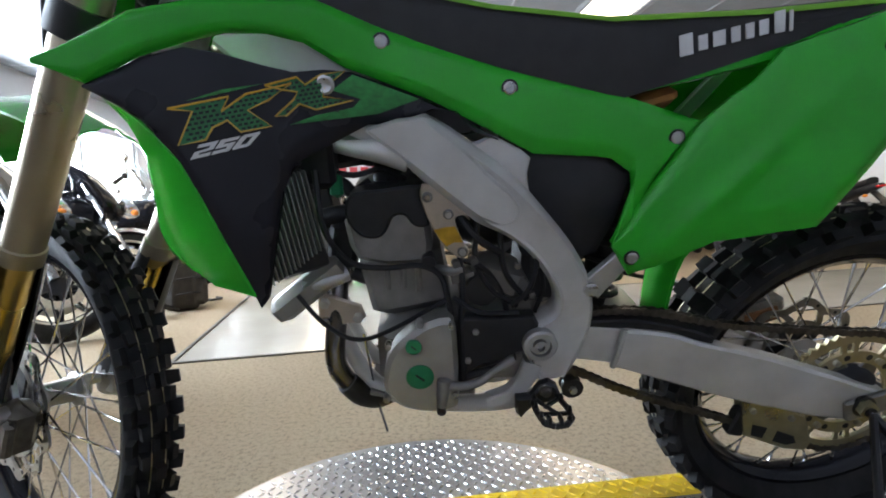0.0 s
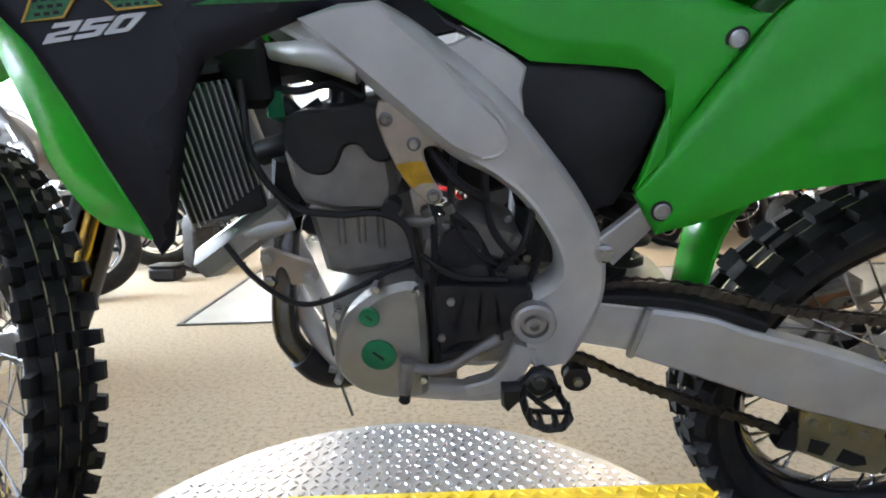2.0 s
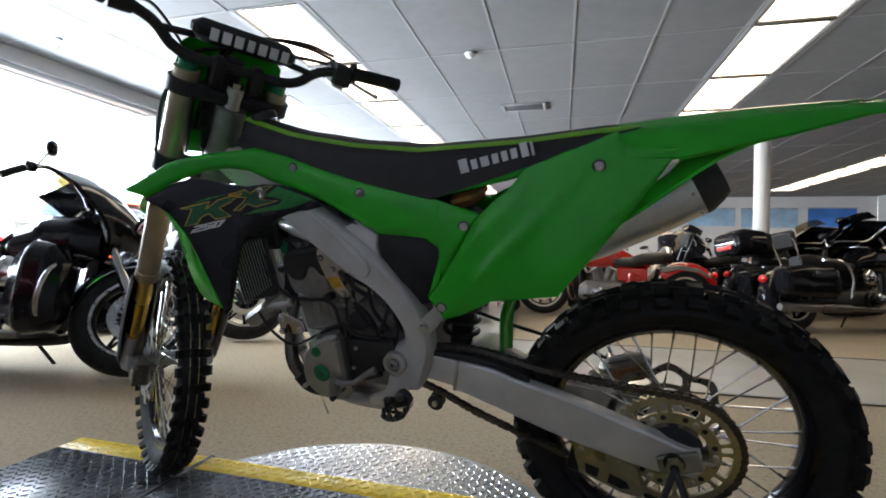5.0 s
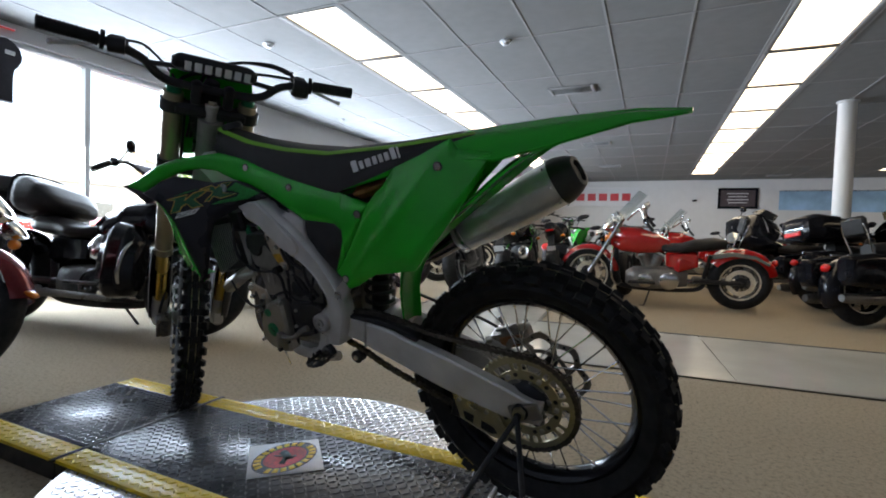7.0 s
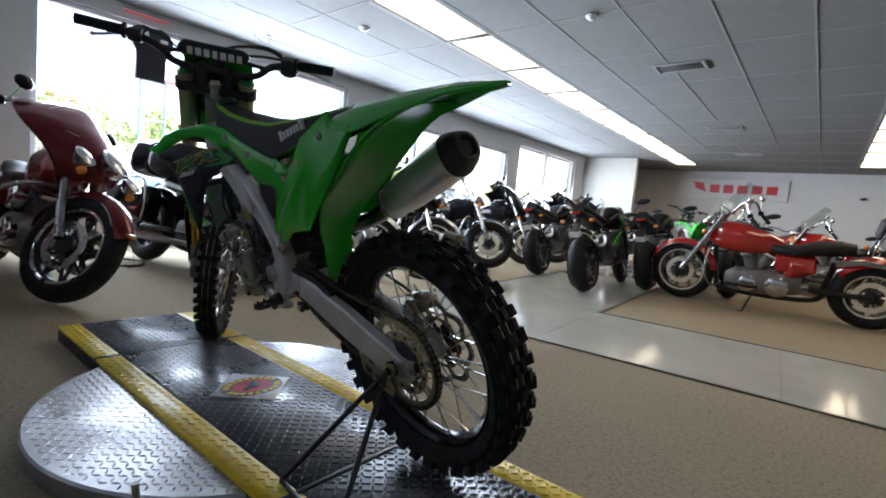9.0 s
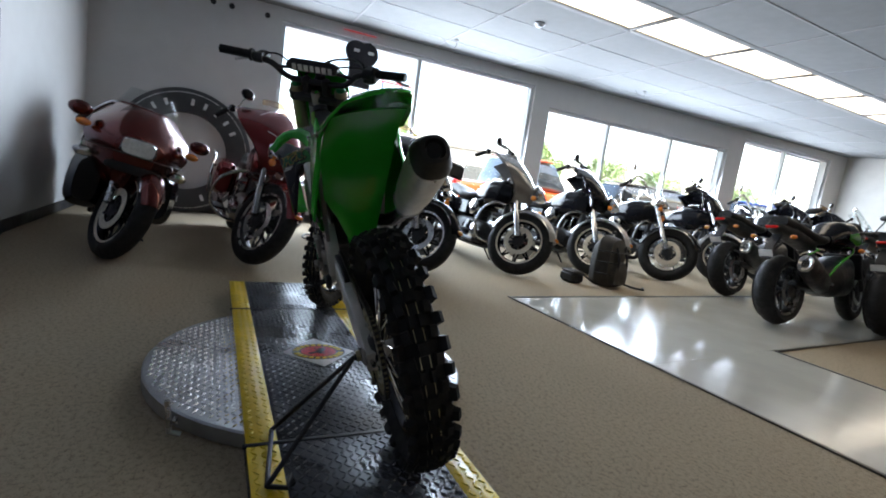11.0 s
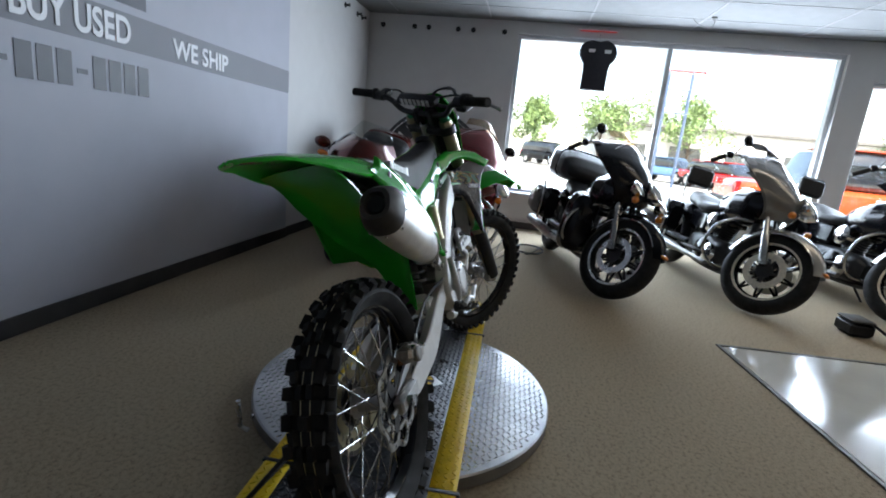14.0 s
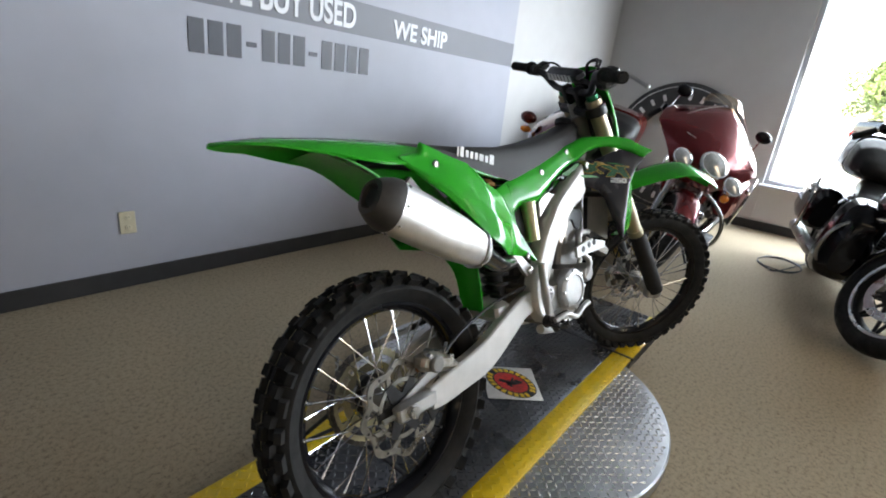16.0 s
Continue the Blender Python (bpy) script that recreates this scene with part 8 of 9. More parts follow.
        for s in (1, -1):
            part("indicator", Geo().ball((wb - 0.06, s * 0.325, 0.84), 0.045, 14, (1.2, 1.0, 0.6)), AMBER, fr, "amber corner lamp")
            part("mirror", Geo().ball((wb - 0.14, s * 0.365, 0.92), 0.07, 14, (0.8, 1.0, 0.7)), paint, fr, "body-coloured mirror")
            fl = part("fog_lamp", Geo().lathe([(0.05, 0), (0.05, 0.03), (0.04, 0.04), (0.003, 0.044)], Matrix.Translation((wb - 0.10, s * 0.28, 0.66)) @ Matrix.Rotation(radians(90), 4, "Y") @ Matrix.Diagonal((0.7, 1.2, 1, 1)), 20), CHROME, fr)
            part("lower_fairing", loft(fine([(wb - 0.18, 0.07, 0.32, 0.62), (wb - 0.30, 0.12, 0.26, 0.66), (wb - 0.55, 0.10, 0.28, 0.60), (wb - 0.70, 0.05, 0.34, 0.52)]), power=0.6), BLACK_PAINT, t).matrix_basis = Matrix.Translation((0, s * 0.22, 0))
        rows = []
        for k in range(9):
            w = 1.04 + k / 8 * 0.15
            hw = lerp(0.20, 0.14, k / 8)
            line = [(p * hw, wb - 0.09 - k / 8 * 0.20 - 0.12 * abs(p) ** 2) for p in np.linspace(-1, 1, 13)]
            rows.append([(f, l, w) for l, f in line] + [(f - 0.005, l, w) for l, f in line[::-1]])
        part("windscreen", Geo().rings(rows), screen or SCREEN, fr, "tall clear windscreen")
    return t


def park(first, m, label=""):
    c = copy_thing(first, m)
    return tagged(c, label)


# the row that faces the room from under the windows
cruiser("touring_motorcycle", "copper red full-dress touring motorcycle parked in the corner", stance((-1.60, -0.25), 10, 1.66, 13), RUST_RED, fairing="wing", trunk=True, steer=22, wb=1.66)
maroon = cruiser("touring_motorcycle", "maroon batwing touring motorcycle with chrome crash bars", stance((-1.66, 0.66), 4, 1.62, 12), MAROON, rim_mat=MATT_BLACK, steer=27, screen=TAN_SCREEN)
black_dresser = cruiser("touring_motorcycle", "gloss black batwing touring motorcycle with luggage trunk", stance((-1.65, 1.97), 12, 1.62, 12), BLACK_PAINT, trunk=True, steer=31, rim_mat=MATT_BLACK, screen=TAN_SCREEN)
bagger = cruiser("bagger_motorcycle", "black bagger with grey fairing and front mudguard", stance((-1.82, 3.12), 6, 1.62, 11), GREY_PAINT, guard=SILVER_PAINT, tank=BLACK_PAINT, rest=True, steer=36)
bagger_black = cruiser("bagger_motorcycle", "all black bagger with chrome forks and backrest", stance((-2.0, 4.30), 6, 1.62, 11), BLACK_PAINT, guard=SILVER_PAINT, rest=True, steer=36)
road_king = cruiser("cruiser_motorcycle", "black cruiser with tall clear windscreen and wire wheels", stance((-1.90, 5.36), 14, 1.62, 10), BLACK_PAINT, fairing="shield", steer=22, wire=True)
park(bagger_black, stance((-2.0, 6.50), 14, 1.62, 10), "black bagger parked under the middle window")
park(road_king, stance((-2.0, 7.55), 14, 1.62, 10), "black cruiser with clear windscreen further along the windows")
park(bagger_black, stance((-2.0, 8.60), 14, 1.62, 10), "black bagger far along the window row")
park(black_dresser, stance((-2.0, 9.70), 14, 1.62, 10), "black touring motorcycle far along the window row")
park(road_king, stance((-2.1, 10.8), 14, 1.62, 10), "black cruiser near the last window")
# the red cruiser across the aisle and what stands beyond
red_cruiser = cruiser("cruiser_motorcycle", "bright red cruiser with clear windscreen and saddle seat", stance((0.40, 6.10), 184, 1.66, 7), RED_PAINT, fairing="shield", bags=False, steer=-4, wb=1.66, rest=True, rim_mat=GREY_PAINT)
park(bagger_black, stance((4.48, 6.51), 28, 1.62, 8), "black bagger with hard cases behind the red cruiser")
park(black_dresser, stance((4.50, 7.62), 25, 1.62, 8), "black touring motorcycle with its trunk towards the aisle")
park(bagger_black, stance((2.0, 8.6), 200, 1.62, 8), "black bagger in the second row")
park(red_cruiser, stance((0.9, 9.6), 190, 1.66, 8), "red cruiser in the back row")
park(bagger, stance((4.9, 10.3), 205, 1.62, 8), "black bagger beside the round post")
park(road_king, stance((-0.4, 11.4), 185, 1.62, 8), "black cruiser in the back row")
park(bagger_black, stance((6.1, 8.3), 215, 1.62, 8), "black bagger past the round post")


def naked_bike(label, m, accent, wb=1.43, steer=6):
    """A lean street motorcycle with its frame and muffler showing."""
    t = thing("naked_motorcycle", label, "motorcycle", m, "parked motorcycles")
    rake = radians(25)
    ax, fw = Vector((-math.sin(rake), 0, math.cos(rake))), Vector((math.cos(rake), 0, math.sin(rake)))
    r = 0.312
    head = Vector((wb - 0.06, 0, r))
    S = Matrix.Translation(head) @ Matrix.Rotation(radians(steer), 4, ax) @ Matrix.Translation(-head)
    q = lambda f, l, h: head + ax * h + fw * f + Vector((0, l, 0))  # noqa: E731
    road_wheel("rear_wheel", t, Matrix.Translation((0, 0, r)), r, 0.092, 0.215, 5, MATT_BLACK, -1)
    road_wheel("front_wheel", t, S @ Matrix.Translation((wb, 0, r)), r, 0.060, 0.215, 5, MATT_BLACK, 2)
    for s in (1, -1):
        part("fork_leg", Geo().tube([q(0.05, s * 0.10, -0.02), q(0.05, s * 0.10, 0.25), q(0.05, s * 0.10, 0.27), q(0.05, s * 0.10, 0.62)], [0.022, 0.022, 0.028, 0.028], 12).moved(S), MATT_BLACK, t)
        part("frame_rail", Geo().tube([(wb - 0.20, s * 0.05, 0.82), (wb - 0.42, s * 0.15, 0.70), (wb - 0.66, s * 0.16, 0.60), (wb - 0.84, s * 0.12, 0.44)], 0.012, 10, 20), accent, t, "bright tubular frame rail")
        part("mirror_stem", Geo().tube([q(-0.02, s * 0.28, 0.66), q(0.0, s * 0.36, 0.76)], 0.006, 8).moved(S), MATT_BLACK, t)
        part("mirror", Geo().ball(q(0.0, s * 0.40, 0.78), 0.06, 12, (0.4, 1.5, 0.6)).moved(S), BLACK_PLASTIC, t)
        part("grip", Geo().tube([q(-0.10, s * 0.39, 0.62), q(-0.05, s * 0.27, 0.645)], 0.018, 10).moved(S), RUBBER, t)
        part("indicator", Geo().ball((-0.16, s * 0.16, 0.78), 0.028, 10, (1.2, 1, 0.7)), AMBER, t)
        part("footrest", Geo().tube([(0.42, s * 0.14, 0.38), (0.42, s * 0.24, 0.39)], 0.010, 8), ALUMINIUM, t)
    part("handlebar", Geo().tube([q(-0.10, 0.39, 0.62), q(-0.05, 0.27, 0.645), q(0.02, 0.10, 0.63), q(0.02, -0.10, 0.63), q(-0.05, -0.27, 0.645), q(-0.10, -0.39, 0.62)], 0.012, 10, 30).moved(S), MATT_BLACK, t)
    part("headlamp_cowl", loft(fine([(wb + 0.10, 0.05, 0.80, 0.90), (wb + 0.04, 0.11, 0.75, 0.97), (wb - 0.10, 0.12, 0.76, 1.02), (wb - 0.16, 0.08, 0.82, 1.0)])).moved(S), BLACK_PLASTIC, t)
    part("front_mudguard", arched_guard((wb, 0, r), r + 0.025, 0.072, 20, 140, skirt=0.05).moved(S), BLACK_PLASTIC, t)
    tank = part("fuel_tank", loft(fine([(wb - 0.26, 0.09, 0.74, 0.94), (wb - 0.36, 0.17, 0.70, 1.00), (wb - 0.55, 0.165, 0.70, 0.99), (wb - 0.72, 0.09, 0.72, 0.86)])), BLACK_PAINT, t)
    for s in (1, -1):
        part("tank_wing", loft(fine([(wb - 0.24, 0.02, 0.78, 0.84), (wb - 0.36, 0.030, 0.74, 0.88), (wb - 0.54, 0.015, 0.80, 0.85)])), accent, tank, "coloured tank flank").matrix_basis = Matrix.Translation((0, s * 0.160, 0.02)) @ Matrix.Diagonal((1, 0.8, 1, 1))
    part("seat", loft(fine([(0.70, 0.08, 0.76, 0.84), (0.52, 0.14, 0.74, 0.82), (0.36, 0.13, 0.76, 0.86), (0.10, 0.10, 0.84, 0.93), (-0.08, 0.07, 0.88, 0.97)])), LEATHER, t)
    part("tail_unit", loft(fine([(0.40, 0.10, 0.68, 0.80), (0.10, 0.10, 0.76, 0.87), (-0.12, 0.07, 0.82, 0.90), (-0.20, 0.03, 0.86, 0.90)])), BLACK_PLASTIC, t)
    part("tail_lamp", Geo().box((-0.19, 0, 0.865), (0.03, 0.10, 0.03), 0.008), RED_LENS, t)
    part("plate_bracket", Geo().beam([(-0.08, 0.80, 0.012), (-0.20, 0.70, 0.010), (-0.26, 0.58, 0.008)], -0.04, 0.04), BLACK_PLASTIC, t)
    part("plate", Geo().box((-0.265, 0, 0.63), (0.006, 0.11, 0.06), 0.002, Matrix.Rotation(radians(-20), 4, "Y")), WHITE_DECAL, t, "blank white plate")
    part("engine", loft(fine([(wb - 0.28, 0.10, 0.34, 0.62), (wb - 0.40, 0.17, 0.26, 0.66), (wb - 0.66, 0.18, 0.25, 0.60), (wb - 0.86, 0.12, 0.30, 0.54)]), power=0.6), MATT_BLACK, t, "black engine block")
    part("radiator", Geo().box((wb - 0.22, 0, 0.56), (0.04, 0.32, 0.26), 0.01, Matrix.Rotation(radians(-12), 4, "Y")), BLACK_PLASTIC, t)
    part("swingarm", Geo().box((0.27, 0, 0.35), (0.52, 0.26, 0.07), 0.02, Matrix.Rotation(radians(6), 4, "Y")), MATT_BLACK, t)
    mu = part("muffler", Geo().rings([oval(Vector((0.42, -0.17, 0.36)).lerp(Vector((-0.10, -0.235, 0.56)), k), Vector((-0.52, -0.065, 0.20)), a, b) for k, a, b in ((0, 0.04, 0.05), (0.15, 0.07, 0.09), (0.6, 0.078, 0.105), (0.95, 0.070, 0.092), (1.0, 0.05, 0.065))]), MATT_BLACK, t, "stubby dark muffler")
    part("muffler_cap", Geo().rings([oval(Vector((-0.075, -0.232, 0.55)), Vector((-0.52, -0.065, 0.20)), 0.062, 0.080), oval(Vector((-0.115, -0.237, 0.566)), Vector((-0.52, -0.065, 0.20)), 0.050, 0.064), oval(Vector((-0.10, -0.235, 0.56)), Vector((-0.52, -0.065, 0.20)), 0.03, 0.04)]), STEEL, mu)
    part("side_stand", Geo().tube([(0.62, 0.12, 0.30), (0.58, 0.24, 0.03), (0.64, 0.25, 0.02)], 0.010, 8), STEEL, t)
    return t


ACCENT_GREEN = material("bright_green_paint", (0.04, 0.30, 0.02), 0.25, vary=0.08, scale=10, coat=0.6)
naked = naked_bike("black and green naked street motorcycle seen on its stand", stance((-0.42, 6.46), 95, 1.43, 9), ACCENT_GREEN)
naked_grey = naked_bike("dark grey naked street motorcycle by the aisle", stance((-1.42, 7.12), 97, 1.43, 11), MATT_BLACK)
park(naked, stance((0.75, 8.2), 92, 1.43, 8), "green and black street motorcycle further down the aisle")
park(naked_grey, stance((-1.2, 9.6), 95, 1.43, 8), "dark street motorcycle down the aisle")
naked_blue = naked_bike("blue and black street motorcycle beside the round post", stance((4.35, 9.25), 60, 1.43, 8), BLUE_PAINT)
naked_dark = naked_bike("black street motorcycle with fat rear tyre", stance((5.25, 5.70), 28, 1.43, 8), MATT_BLACK)
part("pillion_bag", Geo().ball((0.02, 0, 1.02), 0.24, 20, (1.25, 0.9, 0.72)), RUBBER, naked_dark, "domed black luggage bag")
park(naked_grey, stance((-0.15, 7.55), 97, 1.43, 9), "dark street motorcycle parked close beside the aisle")
park(naked, stance((2.7, 10.6), 80, 1.43, 8), "green and black street motorcycle in the back row")
park(naked_blue, stance((5.5, 8.3), 70, 1.43, 8), "blue and black street motorcycle in the side rows")
park(naked_grey, stance((6.1, 6.6), 80, 1.43, 8), "dark street motorcycle in the side rows")
park(naked_blue, stance((7.0, 7.6), 75, 1.43, 8), "blue street motorcycle towards the side wall")
park(bagger_black, stance((6.4, 9.4), 215, 1.62, 8), "black bagger in the far corner rows")
# more green off-road bikes in the back rows
for i, (x, y, h) in enumerate(((-0.25, 10.4, 120),)):
    copy_thing(bike, Matrix.Translation((x, y, 0.0)) @ Matrix.Rotation(radians(h), 4, "Z") @ Matrix.Rotation(radians(-8), 4, "X"))["label"] = "green motocross bike parked in the back rows"


def quad(m):
    t = thing("quad_bike", "red sports quad bike on the showroom floor", "quad bike", m)
    for u in (0, 1.25):
        for s in (1, -1):
            road_wheel("wheel", t, Matrix.Translation((u, s * 0.46, 0.27)), 0.27, 0.11, 0.14, 6, MATT_BLACK)
    part("body", loft(fine([(1.45, 0.12, 0.55, 0.68), (1.25, 0.22, 0.55, 0.82), (0.85, 0.16, 0.55, 0.90), (0.5, 0.12, 0.60, 0.80), (0.1, 0.18, 0.60, 0.82), (-0.25, 0.14, 0.62, 0.74)])), RED_PAINT, t)
    for u in (0, 1.25):
        for s in (1, -1):
            g = arched_guard((u, s * 0.44, 0.27), 0.36, 0.16, 30, 150, skirt=0.03)
            part("mudguard", g, RED_PAINT, t)
    part("seat", loft(fine([(0.75, 0.07, 0.80, 0.88), (0.45, 0.13, 0.76, 0.85), (0.0, 0.14, 0.78, 0.88)])), LEATHER, t)
    part("handlebar", Geo().tube([(0.86, 0.38, 1.02), (0.95, 0.15, 1.0), (0.98, 0, 0.95), (0.95, -0.15, 1.0), (0.86, -0.38, 1.02)], 0.012, 10, 24), MATT_BLACK, t)
    part("axle", Geo().tube([(0, 0.46, 0.27), (0, -0.46, 0.27)], 0.025, 10), STEEL, t)
    part("front_axle", Geo().tube([(1.25, 0.46, 0.27), (1.25, -0.46, 0.27)], 0.025, 10), STEEL, t)
    return t


q1 = quad(Matrix.Translation((1.2, 12.3, 0)) @ Matrix.Rotation(radians(250), 4, "Z"))
copy_thing(q1, Matrix.Translation((-0.9, 13.2, 0)) @ Matrix.Rotation(radians(265), 4, "Z"))
copy_thing(q1, Matrix.Translation((3.6, 12.8, 0)) @ Matrix.Rotation(radians(240), 4, "Z"))

# ---- things on the walls and the floor ----
ring = thing("tyre_ring_sign", "big dark tyre-shaped ring sign leaning on the wall", "sign", Matrix.Translation((WX + 0.13, -0.02, 0.0)) @ Matrix.Rotation(radians(-4), 4, "Y"))
RINGMAT = material("charcoal_sign_board", (0.035, 0.036, 0.038), 0.6, vary=0.15, scale=10)
RG = Matrix.Translation((0, 0, 0.735)) @ Matrix.Rotation(radians(90), 4, "Y")
part("ring", Geo().lathe([(0.73, -0.03), (0.73, 0.03), (0.715, 0.035), (0.46, 0.035), (0.45, 0.03), (0.45, -0.03)], RG, 72, closed=True), RINGMAT, ring)
part("rim_line", Geo().lathe([(0.685, 0.034), (0.685, 0.0375), (0.675, 0.0375), (0.675, 0.034)], RG, 72, closed=True), STEEL, ring)
for k in range(26):
    if k % 13 in (5, 6, 12):
        continue
    a = k * TAU / 26 + 0.1
    part("lettering_bar", Geo().box((0.037, 0.58 * math.sin(a), 0.735 + 0.58 * math.cos(a)), (0.006, 0.034, 0.075), 0.001, Matrix.Rotation(-a, 4, "X")), WHITE_DECAL, ring)

jersey = thing("hanging_jersey", "dark short-sleeved shirt hung in the window", "shirt", Matrix.Translation((WX + 0.10, 1.96, 2.45)) @ Matrix.Rotation(radians(4), 4, "Z") @ Matrix.Diagonal((1, 0.84, 0.84, 1)))
CLOTH = material("charcoal_cloth", (0.018, 0.018, 0.024), 0.85, vary=0.2, scale=30, bump=0.3, bump_scale=200)
outline = [(-0.10, 0.0), (-0.19, -0.03), (-0.25, -0.08), (-0.275, -0.15), (-0.27, -0.21), (-0.235, -0.28), (-0.195, -0.33), (-0.185, -0.42), (-0.19, -0.70), (0.17, -0.70), (0.175, -0.42), (0.19, -0.33), (0.235, -0.28), (0.27, -0.21), (0.275, -0.15), (0.25, -0.08), (0.19, -0.03), (0.10, 0.0), (0.0, -0.02)]
g = Geo().prism(outline, -0.03, 0.03, 0.012)
g.v = [(y + 0.02 * math.sin(x * 17), x, z) for x, y, z in g.v]
part("cloth", g, CLOTH, jersey)
for y in (-0.10, 0.13):
    part("badge", Geo().box((0.046, y, -0.155), (0.008, 0.09, 0.045), 0.002), WHITE_DECAL, jersey, "pale badge")
part("hanger", Geo().tube([(0, 0, -0.02), (0, 0, 0.10), (0, 0.03, 0.16), (0, 0.0, 0.19)], 0.005, 6, 12), STEEL, jersey)

pack = thing("backpack", "dark grey backpack slumped on the carpet", "backpack", Matrix.Translation((-1.52, 4.12, 0)) @ Matrix.Rotation(radians(20), 4, "Z"))
BAGCLOTH = material("dark_nylon", (0.040, 0.034, 0.028), 0.75, vary=0.3, scale=18, bump=0.3, bump_scale=150)
body = loft(fine([(0.13, 0.12, 0.01, 0.40), (0.10, 0.16, 0.0, 0.50), (-0.04, 0.17, 0.0, 0.53), (-0.12, 0.12, 0.02, 0.44)]), power=0.6)
part("body", body, BAGCLOTH, pack)
part("front_pocket", loft(fine([(0.20, 0.08, 0.05, 0.20), (0.17, 0.13, 0.03, 0.26), (0.12, 0.14, 0.03, 0.28)]), power=0.6), BAGCLOTH, pack)
for s in (1, -1):
    part("strap", Geo().tube([(0.12, s * 0.08, 0.42), (0.17, s * 0.09, 0.28), (0.16, s * 0.10, 0.05)], 0.014, 8, 12), BLACK_PLASTIC, pack)
for z in (0.14, 0.26, 0.37):
    part("webbing", Geo().tube([(-0.02, -0.172, z), (0.10, -0.165, z + 0.01), (0.150, -0.10, z), (0.152, 0.10, z), (0.10, 0.165, z - 0.01), (-0.02, 0.172, z)], 0.008, 6, 24), BLACK_PLASTIC, pack, "flat black webbing band")
part("haul_loop", Geo().tube([(0.02, -0.04, 0.52), (0.02, -0.03, 0.57), (0.02, 0.03, 0.57), (0.02, 0.04, 0.52)], 0.008, 8, 12), BLACK_PLASTIC, pack)
part("loose_strap", Geo().tube([(0.12, 0.16, 0.04), (0.22, 0.26, 0.012), (0.30, 0.30, 0.012), (0.26, 0.38, 0.012)], 0.011, 8, 16), BLACK_PLASTIC, pack)
case = thing("camera_case", "small black case beside the backpack", "case", Matrix.Translation((-1.62, 3.78, 0)))
part("body", Geo().box((0, 0, 0.055), (0.20, 0.16, 0.11), 0.025), BLACK_PLASTIC, case)
part("lid", Geo().box((0, 0, 0.115), (0.19, 0.15, 0.02), 0.008), BAGCLOTH, case)
part("shoulder_strap", Geo().tube([(0.06, 0.08, 0.10), (0.14, 0.18, 0.03), (0.10, 0.30, 0.012)], 0.010, 8, 12), BLACK_PLASTIC, case)

cable = thing("floor_cable", "thin black cable coiled on the carpet", "cable")
pts = [(-3.1 + 0.22 * math.cos(k * 0.42) * (1 + 0.15 * math.sin(k)), 1.42 + 0.16 * math.sin(k * 0.42), 0.006 + 0.0012 * (k % 5)) for k in range(46)] + [(-3.5, 1.62, 0.008), (-3.9, 1.7, 0.008), (-4.3, 1.6, 0.008)]
part("cord", Geo().tube(pts, 0.0045, 6, 190), BLACK_PLASTIC, cable)

# lit red sign edge at the head of the first window
RED_LIT = material("lit_red_tube", (0.5, 0.02, 0.02), 0.4, emit=0.12)
strip = thing("window_sign", "thin red lit sign strip at the window head", "sign", Matrix.Translation((WX + 0.030, 1.93, 2.565)))
part("holder", Geo().box((0, 0, 0.016), (0.022, 0.46, 0.012), 0.003), FRAME_ALU, strip)
part("tube", Geo().tube([(0, -0.22, 0), (0, 0.22, 0)], 0.006, 10), RED_LIT, strip, "glowing red tube")

# far wall: maker's board as plain shapes, framed notice, blue banners, small camera
board = thing("wall_board", "long pale board with red wing and bars", "sign", Matrix.Translation((-1.05, FAR - 0.03, 2.12)))
part("panel", Geo().box((0, 0, 0), (2.85, 0.05, 0.62), 0.01), material("pale_board", (0.52, 0.52, 0.53), 0.5, vary=0.04), board)
SIGNRED = material("sign_red", (0.42, 0.012, 0.02), 0.5, vary=0.05)
for k in range(5):
    part("lettering_bar", Geo().box((-0.40 + k * 0.36, -0.03, 0), (0.26, 0.012, 0.24), 0.003), SIGNRED, board)
part("wing_shape", Geo().prism([(-0.62, -0.12), (-0.72, 0.16), (-1.02, 0.20), (-0.92, 0.08), (-0.98, 0.05), (-0.86, -0.02)], -0.036, -0.026), SIGNRED, board)
notice = thing("framed_notice", "dark framed notice on the far wall", "picture frame", Matrix.Translation((3.08, FAR - 0.02, 2.08)))
part("frame", Geo().box((0, 0, 0), (1.02, 0.04, 0.62), 0.008), BLACK_PAINT, notice)
part("print", Geo().box((0, -0.022, 0), (0.88, 0.004, 0.48), 0.001), material("dark_print", (0.05, 0.035, 0.04), 0.4, vary=0.3, scale=4), notice)
for k in range(4):
    part("text_bar", Geo().box((0, -0.0255, 0.14 - k * 0.09), (0.56 - 0.08 * (k % 2), 0.003, 0.022), 0.0005), WHITE_DECAL, notice)
BANNER = material("blue_banner", (0.03, 0.16, 0.48), 0.6, vary=0.35, scale=2.2)
BANNER2 = material("pale_blue_banner", (0.22, 0.36, 0.50), 0.6, vary=0.35, scale=1.6)
for x, w, z, h, mat in ((4.75, 1.3, 2.02, 0.55, BANNER2), (6.3, 1.5, 2.00, 0.58, BANNER2), (7.9, 1.2, 2.02, 0.55, BANNER)):
    t = thing("wall_banner", "blue printed banner on the far wall", "banner", Matrix.Translation((x, FAR - 0.012, z)))
    part("sheet", Geo().box((0, 0, 0), (w, 0.012, h), 0.002), mat, t)
    part("rail", Geo().tube([(-w / 2, -0.01, h / 2), (w / 2, -0.01, h / 2)], 0.012, 8), STEEL, t)
cam_box = thing("wall_camera", "small dark security camera on the far wall", "camera", Matrix.Translation((2.0, FAR - 0.06, 2.02)))
